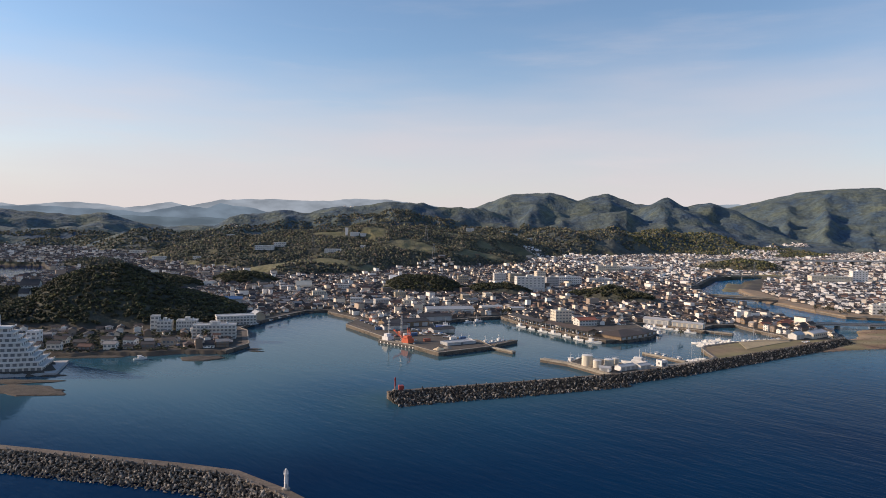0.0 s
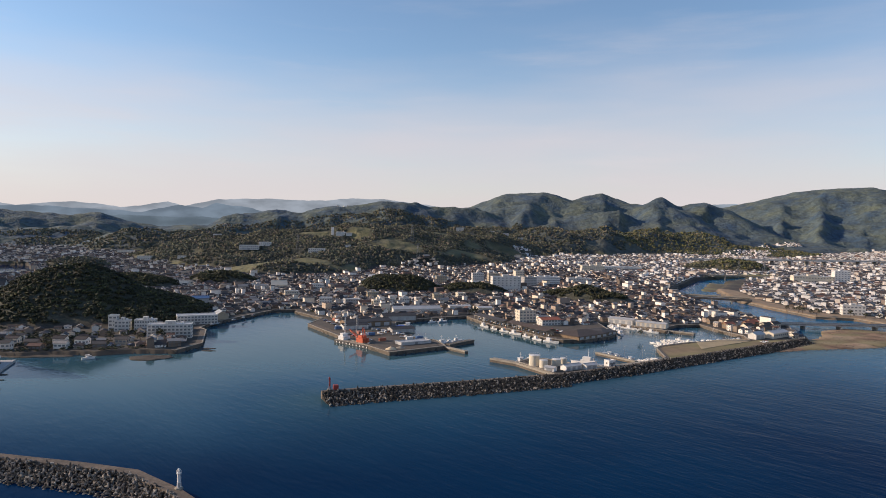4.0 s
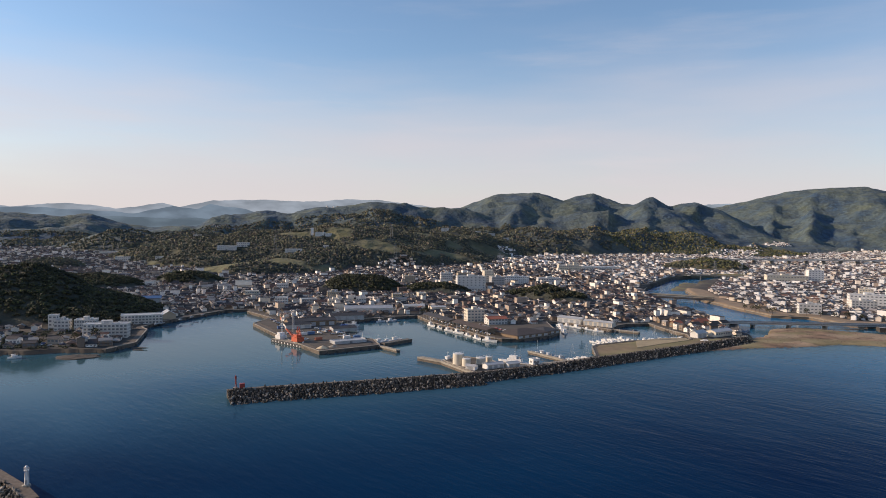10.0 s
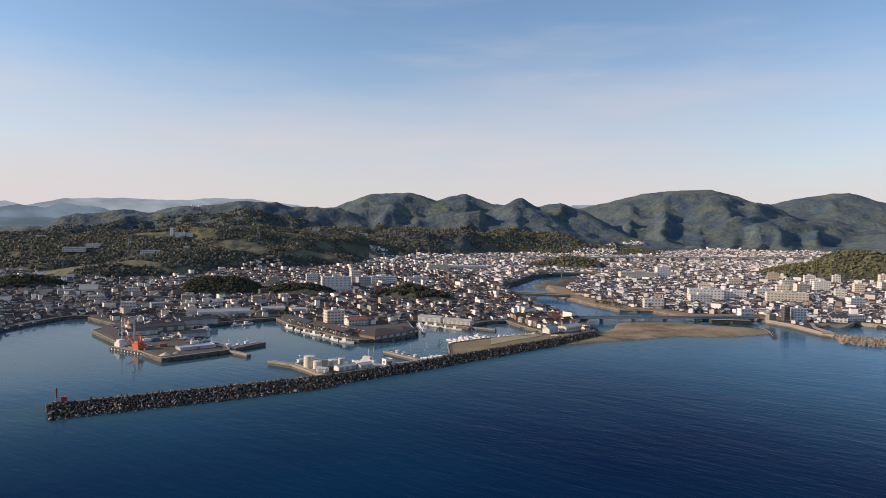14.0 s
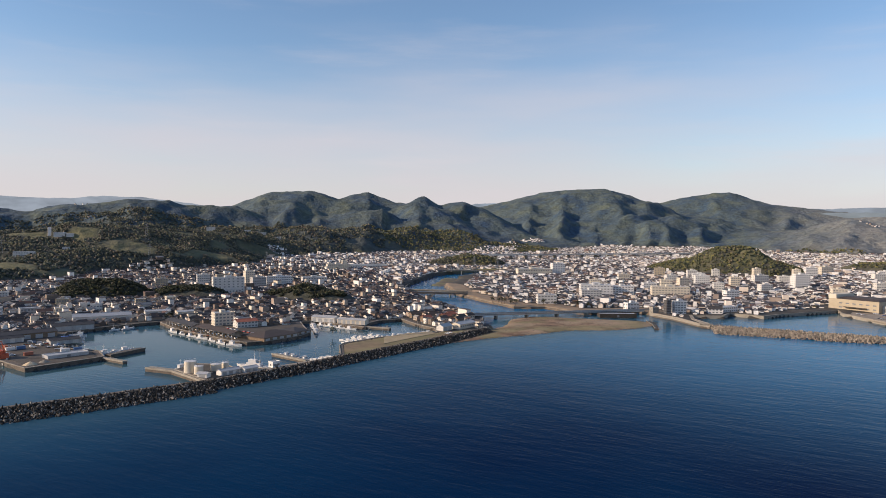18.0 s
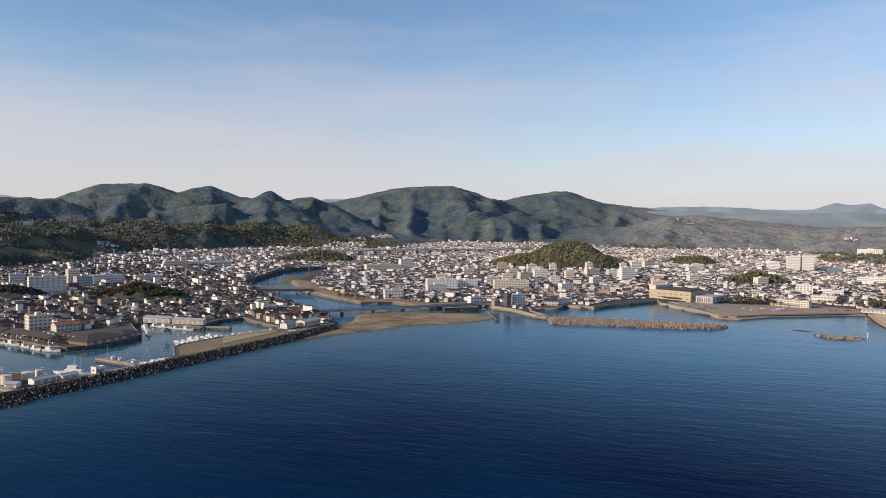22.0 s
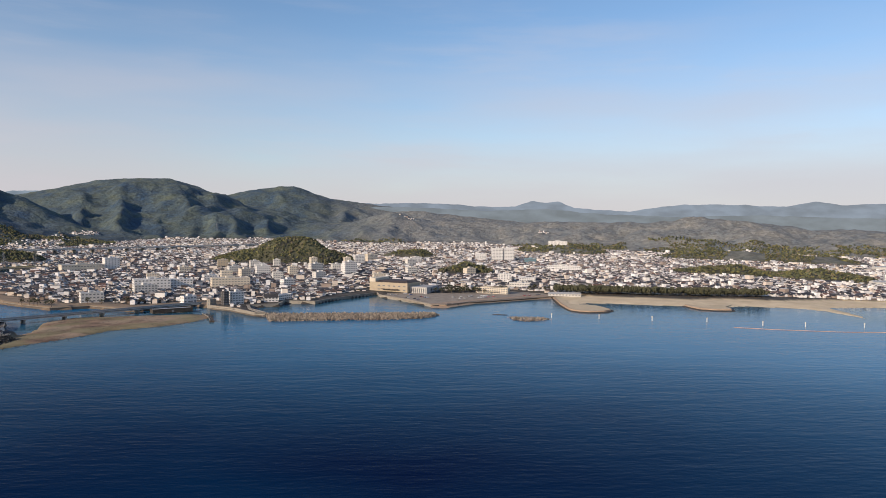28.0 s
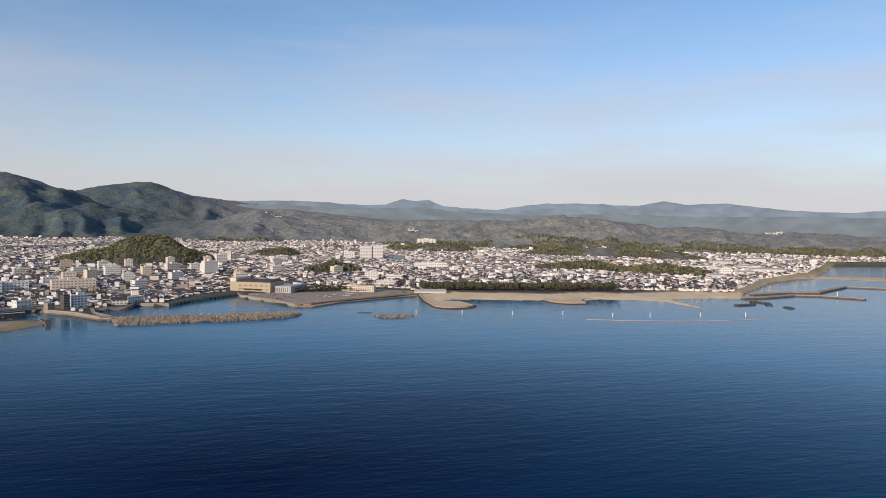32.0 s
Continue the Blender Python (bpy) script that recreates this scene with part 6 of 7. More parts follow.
for k, (x, y, w, h, s) in enumerate(((92, 1125, 22, 20, 6), (120, 1150, 24, 18, 5), (160, 1140, 18, 24, 7), (172, 1100, 26, 17, 5), (-140, 985, 18, 12, 4), (-62, 1050, 16, 11, 3), (-40, 820, 15, 10, 3), (-72, 830, 22, 9, 3), (-100, 812, 17, 13, 4), (-55, 900, 16, 11, 3), (-160, 900, 20, 10, 3), (-215, 960, 22, 11, 3), (-10, 840, 14, 11, 3), (30, 880, 13, 12, 4), (60, 915, 12, 10, 3))):
    block("plastered mid-rise town building with rows of windows", x, y, 8 + 5 * (k % 4), w * 0.85, 11, h * (0.72 if y < 1060 else 0.9), max(2, s - 1), (M["plaster"], M["grey"], M["cream"], M["tan"])[(k * 3) % 4], max(3, int(w / 3.2)), 2, stair=k % 3 == 0, group="mid-rise buildings west of the river")
block("white hall complex on a rise behind the town", 352, 1478, 4, 48, 18, 12, 3, M["cream"], 12, 3)
block("square white tower of the hall complex", 366, 1482, 4, 10, 10, 19, 4, M["cream"], 2, 2, stair=False)
block("long low white factory behind the town", 420, 1520, 4, 90, 30, 8, 1, M["plaster"], 16, 4, "factory", "factory", stair=False)
shed("white domed gymnasium on the wooded slope", -74, 1165, 10, 30, 18, 6, 4, M["white"], M["white"], 2, "gymnasium")
shed("tan-gabled hall on the wooded slope", -200, 1000, 15, 22, 16, 6, 6, M["cream"], M["cream"], 1, "hall")
for b, r_, w, d, h, s in ((-23.7, 1980, 40, 14, 9, 2), (-22.2, 1650, 30, 12, 11, 3), (-14.4, 1560, 40, 18, 9, 2), (-13.2, 1580, 26, 14, 8, 2), (-9.0, 1480, 34, 16, 8, 2), (-6.6, 1560, 12, 9, 6, 2), (-4.6, 2020, 46, 14, 8, 2), (-3.2, 2040, 22, 12, 9, 3), (0.2, 2130, 60, 18, 7, 1), (2.2, 2150, 24, 14, 10, 3), (4.6, 2320, 30, 12, 10, 3), (5.8, 2330, 26, 12, 13, 4), (7.0, 2300, 22, 12, 9, 3), (-1.8, 2250, 14, 10, 8, 2), (-17.0, 1750, 18, 10, 7, 2), (-19.5, 1600, 16, 10, 8, 2)):
    x, y = r_ * math.sin(radians(b)), r_ * math.cos(radians(b))
    block("pale institution building in a clearing among the wooded hills", x, y, -b * 0.5, w, d, h, s, M["plaster"], max(3, int(w / 4)), 2, stair=False, group="buildings among the hills")
ob = thing("chimney", "tall white incinerator chimney on the wooded hilltop", "chimney", pose(-228, 1640, base_z(-228, 1640) - 3))
part("shaft", boxed((-3, 3, -2.5, 2.5, 0, 20), bevel=0.3), M["white"], ob)
part("plant", boxed((9, 30, -8, 8, -6, 10), (32, 46, -6, 6, -8, 8)), M["plaster"], ob, "pale plant building")

# ---- fuel depot and marina ----


def tank(label, x, y, r, h):
    ob = thing("storage_tank", label, "tank", pose(x, y, 2.7), "storage tanks of the fuel depot")
    part("shell", lathe([(r, 0), (r, h)], 28), M["cream"], ob)
    lid = part("roof", lathe([(r + 0.08, h + 0.004), (r + 0.08, h + 0.2), (r * 0.5, h + 0.5), (0.2, h + 0.65)], 28), M["white"], ob)
    part("plinth", lathe([(r + 0.7, -0.3), (r + 0.7, 0.25), (r + 0.05, 0.3)], 28), M["concrete"], ob)
    bm = rod(rod(bmesh.new(), (-0.3, -r - 0.25, 0), (-0.3, -r - 0.25, h + 1), 0.06, 4), (0.3, -r - 0.25, 0), (0.3, -r - 0.25, h + 1), 0.06, 4)
    part("ladder", bm, M["steel"], ob)
    bm = bmesh.new()
    for k in range(14):
        a, b = 2 * math.pi * k / 14, 2 * math.pi * (k + 1) / 14
        rod(bm, (r * math.cos(a), r * math.sin(a), h + 0.2), (r * math.cos(a), r * math.sin(a), h + 1.2), 0.05, 4)
        rod(bm, (r * math.cos(a), r * math.sin(a), h + 1.2), (r * math.cos(b), r * math.sin(b), h + 1.2), 0.05, 4)
    part("railing", bm, M["steel"], lid)


tank("tall cream fuel tank on the depot ground", 103, 486, 3.9, 7.4)
tank("smaller cream fuel tank beside the tall one", 108.5, 479.5, 2.9, 5.2)
tank("low wide cream tank at the depot", 119, 489, 3.4, 4.2)
tank("low cream tank behind the others", 125, 494, 2.4, 4.0)
shed("small white depot office", 112, 470, -30, 7, 5, 2.8, 0.6, M["white"], M["pale_roof"], 1)
shed("long white depot shed", 127, 476, 32, 14, 6, 3.2, 0.9, M["white"], M["pale_roof"], 3)
shed("white sheet-roofed boat shed", 140, 480, 32, 10, 6, 3.2, 0.8, M["plaster"], M["pale_roof"], 2)
block("small white cube hut behind the breakwater", 157, 491, 32, 6, 5, 3.6, 1, M["white"], 2, 1, "hut", "hut", stair=False)
shed("marina clubhouse with a pale roof", 345, 640, 36, 26, 11, 5, 1.6, M["cream"], M["pale_roof"], 0, "clubhouse", bays=7)
shed("boat house with a white gable by the marina", 322, 628, 36, 14, 8, 4.5, 2, M["plaster"], M["pale_roof"], 2)
for k, (x, y, t) in enumerate(((322, 690, 20), (338, 684, 24), (352, 676, 28), (330, 706, 15), (346, 700, 20), (360, 692, 30), (318, 722, 12), (338, 722, 18), (356, 714, 22), (372, 700, 30))):
    shed("brown-walled house with a rust-brown roof by the inner shore", x, y, t, 10, 7.5, 4.5, 2, M["cream"] if k % 2 else M["wood"], M["brown_roof"] if k % 4 else M["rust_roof"], 0, "house", bays=3, group="houses by the inner shore")

# ---- lighthouses ----


def lighthouse(label, x, y, z, mat, accent, hut):
    ob = thing("lighthouse", label, "lighthouse", pose(x, y, z, 0, 0, 20))
    g = 0.42 if hut else 0.66
    part("base", lathe([(1.5, -0.2), (1.5, 0.4), (1.2, 0.55)], 8), M["concrete"], ob)
    part("tower", lathe([(1.1 * g, 0.55), (0.8 * g, 5.2), (0.75 * g, 5.25)], 8), mat, ob)
    gallery = part("gallery", lathe([(0.75 * g, 5.25), (1.35 * g, 5.5), (1.35 * g, 5.75)], 12), mat, ob)
    bm = bmesh.new()
    for k in range(10):
        a, b = 2 * math.pi * k / 10, 2 * math.pi * (k + 1) / 10
        rod(bm, (1.25 * g * math.cos(a), 1.25 * g * math.sin(a), 5.75), (1.25 * g * math.cos(a), 1.25 * g * math.sin(a), 6.6), 0.04, 4)
        rod(bm, (1.25 * g * math.cos(a), 1.25 * g * math.sin(a), 6.6), (1.25 * g * math.cos(b), 1.25 * g * math.sin(b), 6.6), 0.04, 4)
    part("railing", bm, mat, gallery)
    part("lantern", lathe([(0.45, 5.75), (0.45, 6.9), (0.5, 7.0), (0.1, 7.5)], 10), accent, ob)
    part("ladder", rod(rod(bmesh.new(), (1.2 * g, -0.25, 0.6), (1.1 * g, -0.25, 5.4), 0.05, 4), (1.2 * g, 0.25, 0.6), (1.1 * g, 0.25, 5.4), 0.05, 4), mat, ob)
    part("door", boxed((-0.3, 0.3, -1.05 * g, -0.85 * g, 0.6, 2.2)), M["steel"], ob)
    if hut:
        part("hut", boxed((2.2, 5.0, -1.4, 1.4, 0.0, 2.6), bevel=0.1), mat, ob, "red equipment hut")


lighthouse("slim white lighthouse on the breakwater head", -54.5, 245, 4.6, M["white"], M["white"], False)
lighthouse("red lighthouse with a red hut on the harbour breakwater head", -26, 396, 4.6, M["red"], M["red"], True)
lighthouse("small white light beacon on the eastern jetty", 1304, -40, 2.2, M["white"], M["white"], False)

# ---- river, bridges ----


def bridge(label, a, b, width, top, spans, mat, rail=True, thick=1.2):
    a, b = Vector(a), Vector(b)
    L = (b - a).length
    turn = math.degrees(math.atan2(b.y - a.y, b.x - a.x))
    mid = (a + b) / 2
    ob = thing("bridge", label, "bridge", pose(mid.x, mid.y, 0, 0, 0, turn))
    part("deck", boxed((-L / 2, L / 2, -width / 2, width / 2, top - 0.35, top)), M["asphalt"], ob, "dark asphalt deck")
    for yy in (-width / 2 + 0.8, 0, width / 2 - 0.8):
        part("girder", boxed((-L / 2, L / 2, yy - 0.35, yy + 0.35, top - thick - 0.3, top - 0.354)), mat, ob)
    for k in range(1, spans):
        x = -L / 2 + L * k / spans
        part("pier", boxed((x - 0.8, x + 0.8, -width / 2 + 0.6, width / 2 - 0.6, -3, top - thick - 0.304), (x - 1.2, x + 1.2, -width / 2, width / 2, top - thick - 1.1, top - thick - 0.31), bevel=0.08), M["concrete"], ob)
    if rail:
        for yy in (-width / 2 + 0.1, width / 2 - 0.1):
            part("railing", boxed((-L / 2, L / 2, yy - 0.1, yy + 0.1, top + 0.004, top + 0.95)), mat, ob)
    return ob


bridge("low grey road bridge across the river mouth", (372, 716), (592, 712), 9, 5.2, 6, M["steel"])
bridge("road bridge over the middle of the river", (372, 1004), (462, 962), 8, 6.5, 4, M["concrete"])
bridge("old footbridge beside the road bridge", (360, 975), (452, 932), 4, 6.0, 4, M["dark_roof"])
bridge("long road bridge far up the river", (560, 1395), (820, 1330), 12, 9.5, 7, M["concrete"])
bridge("pale expressway viaduct across the far plain", (640, 1760), (1900, 1950), 16, 25, 26, M["plaster"], thick=2)
block("grey sluice house at the bridge end", 600, 700, 0, 8, 7, 7, 2, M["concrete"], 2, 1, "sluice_house", "hut", stair=False, z=2.5)
bm_house = block("stone abutment tower of the river bridge", 545, 690, -14, 42, 10, 3.2, 1, M["rock"], 0, 0, "abutment", "abutment", stair=False, z=1.5)

# ---- the eastern town ----
block("narrow black six-storey building on the town front", 611, 690, -10, 6, 8, 15, 5, M["dark_roof"], 3, 2)
block("white building with a dark top floor on the town front", 626, 690, -10, 14, 10, 14, 5, M["white"], 4, 2)
block("low white restaurant on the town front seawall", 694, 690, 8, 24, 9, 6, 2, M["white"], 7, 2, stair=False)
shed("white house with a gabled front on the seawall", 668, 680, -30, 16, 9, 6, 3, M["white"], M["dark_roof"], 0, "house", bays=4)
block("low white seaside house with a wide terrace", 592, 735, 0, 16, 9, 8, 2, M["white"], 4, 2)
block("white department block in the town centre", 635, 895, -20, 46, 18, 15, 4, M["white"], 10, 4)
block("lower white wing of the department block", 676, 892, -20, 30, 18, 13, 4, M["white"], 7, 4)
block("long cream civic hall with strip windows", 732, 856, -25, 52, 16, 14, 4, M["cream"], 12, 3)
block("cream tower of the civic hall", 742, 880, -25, 16, 12, 22, 6, M["cream"], 4, 3)
block("white office behind the river embankment", 604, 855, -15, 28, 14, 12, 4, M["plaster"], 7, 3)
block("white house block by the river", 518, 815, -15, 24, 12, 11, 3, M["plaster"], 6, 3)
block("tall white telephone exchange in the plain", 770, 1285, -10, 26, 18, 22, 6, M["white"], 5, 3)
block("long low cream factory beside the exchange", 716, 1282, -10, 70, 22, 12, 2, M["cream"], 14, 3, "factory", "factory")
block("yellow-brown apartment tower with a flat roof", 955, 1205, -30, 20, 14, 16, 5, M["tan"], 4, 3)
for k, (x, y, w, h, s) in enumerate(((1018, 1116, 13, 18, 6), (1092, 1092, 13, 21, 7), (1024, 915, 24, 24, 7), (1032, 1016, 26, 15, 5), (1178, 1083, 13, 19, 6), (905, 1010, 24, 16, 5), (880, 1060, 20, 14, 4), (845, 980, 16, 15, 5), (960, 1090, 22, 13, 4), (990, 1150, 18, 15, 5), (820, 1120, 20, 12, 4), (1060, 960, 18, 16, 5), (1090, 1020, 20, 12, 4), (700, 1010, 18, 12, 4), (760, 950, 20, 11, 3), (920, 880, 18, 12, 4), (980, 800, 20, 11, 3), (1240, 1110, 22, 16, 5), (1300, 1010, 20, 14, 4), (1330, 1160, 26, 18, 5), (1400, 1080, 24, 13, 4), (1130, 860, 18, 12, 3), (1180, 760, 20, 11, 3), (790, 800, 18, 12, 4), (850, 900, 15, 14, 4), (930, 960, 14, 17, 5))):
    block("pale mid-rise town building with rows of windows", x, y, -30 + 6 * (k % 4), w, 13, h, s, (M["plaster"], M["cream"], M["white"])[k % 3], max(3, int(w / 3.4)), 2, group="mid-rise buildings in the eastern town")


def mall():
    ob = thing("shopping_hall", "large ochre-tiled shopping hall with a brown sloping roof", "shopping hall", pose(880, 672, 2.6, 0, 0, -75))
    w, d, h = 60, 42, 14
    part("wall", boxed((-w / 2, w / 2, -d / 2, d / 2, 0, h), bevel=0.1), M["tan"], ob)
    bm = bmesh.new()
    lo = [bm.verts.new(p) for p in ((-w / 2 + 10, -d / 2 - 0.3, h + 0.004), (w / 2 + 0.3, -d / 2 - 0.3, h + 0.004), (w / 2 + 0.3, d / 2, h + 0.004), (-w / 2 + 10, d / 2, h + 0.004))]
    hi = [bm.verts.new(p) for p in ((-w / 2 + 13, -d / 2 + 9, h + 2.2), (w / 2 - 5, -d / 2 + 9, h + 2.2), (w / 2 - 5, d / 2 - 6, h + 2.2), (-w / 2 + 13, d / 2 - 6, h + 2.2))]
    for i in range(4):
        bm.faces.new((lo[i], lo[(i + 1) % 4], hi[(i + 1) % 4], hi[i]))
    bm.faces.new(hi), bm.faces.new(lo[::-1])
    part("roof", bm, M["brown_roof"], ob, "low brown sloping roof")
    part("pylon_wall", boxed((-w / 2 - 0.2, -w / 2 + 9.6, -d / 2 - 0.2, d / 2, h + 0.004, h + 5), bevel=0.1), M["cream"], ob, "pale stair block")
    for k in range(6):
        put("window", window_mesh(4, 1.6, M["glass"]), ob, -w / 2 + 15 + 8 * k, -d / 2 - 0.02, 4)
        put("window", window_mesh(4, 1.6, M["glass"]), ob, -w / 2 + 15 + 8 * k, -d / 2 - 0.02, 9)
    part("annex", boxed((w / 2 + 0.004, w / 2 + 26, -d / 2 + 8, d / 2 + 6, 0, 9), bevel=0.1), M["grey"], ob, "grey annex with a colonnade")
    for k in range(8):
        put("column", window_mesh(0.8, 8, M["plaster"]), ob, w / 2 + 2 + 3 * k, -d / 2 + 7, 4)
    for k in range(7):
        put("window", window_mesh(2.2, 5, M["glass"]), ob, w / 2 + 3.5 + 3 * k, -d / 2 + 7.97, 4)
    part("canopy", boxed((-10, 16, -d / 2 - 5, -d / 2 - 0.05, 4.6, 5.1)), M["brown_roof"], ob)


mall()
block("white hospital tower with columns of windows", 1600, 982, -48, 27, 20, 33, 9, M["white"], 7, 4, "hospital", "hospital")
block("white hospital tower beside the first", 1622, 962, -48, 25, 22, 33, 9, M["white"], 6, 4, "hospital", "hospital")
block("lower white hospital wing", 1572, 1012, -48, 26, 18, 18, 5, M["white"], 6, 3, "hospital", "hospital")
block("community building with blue-green glass walls", 1592, 880, -50, 26, 18, 12, 3, M["teal"], 10, 3)
block("large white hospital on the far rise", 2147, 1115, -60, 62, 18, 16, 5, M["white"], 14, 3, "hospital", "hospital")
block("white office block above the seafront", 1094, 626, -55, 22, 16, 15, 5, M["white"], 5, 3)
block("white office wing above the seafront", 1122, 600, -55, 26, 14, 9, 3, M["white"], 7, 3, stair=False)
ob = block("long cream seafront hotel with a dark roof edge", 958, 556, -70, 46, 14, 8, 3, M["cream"], 14, 3, "hotel", "hotel", roof=M["brown_roof"], stair=False, canopy=True)
block("long white school in the eastern town", 1418, 695, -60, 68, 14, 11, 3, M["white"], 18, 3, "school", "school")
block("white clinic beside the pine belt", 1035, 560, -60, 30, 14, 8, 2, M["plaster"], 8, 2)
shed("beach pavilion with a low pale blue sheet roof", 1000, 465, -55, 44, 12, 3.4, 1.6, M["plaster"], M["pale_roof"], 0, "pavilion", bays=10)
for k, (x, y, w, d, h) in enumerate(((2140, 125, 90, 40, 14), (1735, 75, 110, 36, 11), (1860, 120, 80, 30, 10), (1640, 110, 60, 26, 9), (1980, 190, 90, 30, 12), (1520, 150, 50, 24, 9), (2300, 60, 70, 30, 10))):
    shed("large white harbour warehouse with a pale roof", x, y, -75 + 4 * k, w * 0.55, d * 0.75, h * 0.8, 2, M["plaster"], M["pale_roof"], 6, group="eastern harbour warehouses")
block("tall white ice plant by the eastern harbour", 2095, -10, -80, 16, 14, 14, 4, M["white"], 3, 2)
block("white apartment house near the eastern harbour", 1600, 142, -75, 22, 14, 14, 4, M["white"], 5, 3)

# ---- pylons ----


M["pylon"] = material("dull_galvanised_steel", (0.20, 0.21, 0.22), 0.6, 0.3, vary=0.1, size=3)


def pylon_parts(H=34.0):
    ob = thing("pylon", "grey steel lattice power pylon with cross arms", "pylon", pose(0, 0, 0), "power pylons on the hills")
    foot, waist = 3.6, 0.7
    for a, b in ((-1, -1), (1, -1), (1, 1), (-1, 1)):
        part("leg", rod(bmesh.new(), (a * foot, b * foot, -1), (a * waist, b * waist, H), 0.16, 5), M["pylon"], ob)
    bm = bmesh.new()
    for k in range(9):
        z, zz = H * k / 9, H * (k + 1) / 9
        s, t = foot + (waist - foot) * k / 9, foot + (waist - foot) * (k + 1) / 9
        for (a, b), (c, d) in (((-1, -1), (1, -1)), ((1, -1), (1, 1)), ((1, 1), (-1, 1)), ((-1, 1), (-1, -1))):
            rod(bm, (a * s, b * s, z), (c * t, d * t, zz), 0.06, 4), rod(bm, (c * s, d * s, z), (a * t, b * t, zz), 0.06, 4)
    part("bracing", bm, M["pylon"], ob)
    for z, w in ((H * 0.72, 5.5), (H * 0.83, 4.8), (H * 0.94, 4.0)):
        part("cross_arm", boxed((-w, w, -0.22, 0.22, z, z + 0.4)), M["pylon"], ob)
    return ob


first = pylon_parts()
spots = ((640, 1424, 20), (700, 1440, 20), (-280, 1500, 10), (-40, 1640, 10), (-20, 1500, 5), (210, 1560, 5), (930, 2070, -30), (1205, 1995, -30), (1800, 2500, -40), (1180, 1600, -30), (1010, 1590, -30), (2480, 1550, -60), (2520, 1250, -60), (2500, 950, -70), (2560, 700, -70), (2620, 520, -75), (2550, 330, -80), (2450, 250, -80))
first.matrix_world = pose(spots[0][0], spots[0][1], base_z(*spots[0][:2]), 0, 0, spots[0][2])
for x, y, t in spots[1:]:
    copy_thing(first, pose(x, y, base_z(x, y), 0, 0, t))

# ---- boats ----


def hull(L, B, H, bow=0.35, stern=0.75):
    """A hull with a raked bow and a flat stern, along +x."""
    bm = bmesh.new()
    rows = []
    for f in (0, 0.15, 0.4, 0.65, 0.85, 1.0):
        half = B / 2 * (stern + (1 - stern) * min(1, f * 3)) * (1 - max(0, (f - 0.5) / 0.5) ** 2.2 * 0.97)
        up = H * (1 + bow * max(0, f - 0.4) ** 2 / 0.36)
        x = -L / 2 + L * f
        rake = 0.06 * L * f
        rows.append([bm.verts.new(p) for p in ((x - rake, 0, -0.5), (x - 0.5 * rake, -half * 0.8, 0), (x, -half, up), (x, -half * 0.86, up), (x, -half * 0.82, up - 0.35), (x, half * 0.82, up - 0.35), (x, half * 0.86, up), (x, half, up), (x - 0.5 * rake, half * 0.8, 0))])
    n = len(rows[0])
    for a, b in zip(rows, rows[1:]):
        for k in range(n):
            bm.faces.new((a[k], b[k], b[(k + 1) % n], a[(k + 1) % n]))
    bm.faces.new(rows[0]), bm.faces.new(rows[-1][::-1])
    bmesh.ops.recalc_face_normals(bm, faces=bm.faces)
    return bm


def fishing_boat():
    ob = thing("fishing_boat", "white fishing boat with a small wheelhouse moored at the quay", "boat", pose(0, 0, 0), "fishing boats along the quays")
    part("hull", hull(14, 3.8, 1.5), M["white"], ob)
    part("stripe", boxed((-6.8, 2.0, -1.93, -1.89, 0.55, 0.75), (-6.8, 2.0, 1.89, 1.93, 0.55, 0.75)), M["blue"], ob, "blue hull stripe")
    cabin = part("wheelhouse", boxed((-4.2, -0.6, -1.2, 1.2, 1.15, 3.6), bevel=0.12), M["white"], ob)
    part("windscreen", boxed((-0.62, -0.55, -1.0, 1.0, 2.5, 3.2)), M["glass"], cabin)
    part("roof", boxed((-4.5, -0.2, -1.4, 1.4, 3.604, 3.75)), M["white"], cabin)
    part("mast", rod(rod(bmesh.new(), (-2.5, 0, 3.75), (-2.5, 0, 7.5), 0.1), (-2.5, -1.2, 6.2), (-2.5, 1.2, 6.2), 0.06), M["white"], ob)
    part("boom", rod(rod(bmesh.new(), (4.2, 0, 1.2), (4.2, 0, 4.8), 0.09), (4.2, 0, 4.5), (-0.4, 0, 3.9), 0.06), M["steel"], ob)
    part("net_drum", lathe([(0.6, 1.15), (0.6, 2.0)], 10, at=(-5.6, 0)), M["steel"], ob)
    return ob


def motor_cruiser():
    ob = thing("motor_boat", "white motor cruiser berthed at the marina", "boat", pose(0, 0, 0), "pleasure boats in the marina")
    part("hull", hull(9, 3.0, 1.2, 0.3), M["white"], ob)
    cabin = part("cabin", boxed((-1.8, 2.2, -1.0, 1.0, 0.9, 2.2), bevel=0.25), M["white"], ob)
    part("windscreen", boxed((0.2, 2.26, -1.03, 1.03, 1.6, 2.0)), M["glass"], cabin)
    part("hardtop", boxed((-2.2, 0.8, -1.1, 1.1, 2.9, 3.02)), M["white"], ob)
    part("frame", rod(rod(bmesh.new(), (-1.8, -1, 2.1), (-2, -1, 2.9), 0.05), (-1.8, 1, 2.1), (-2, 1, 2.9), 0.05), M["steel"], ob)
    return ob


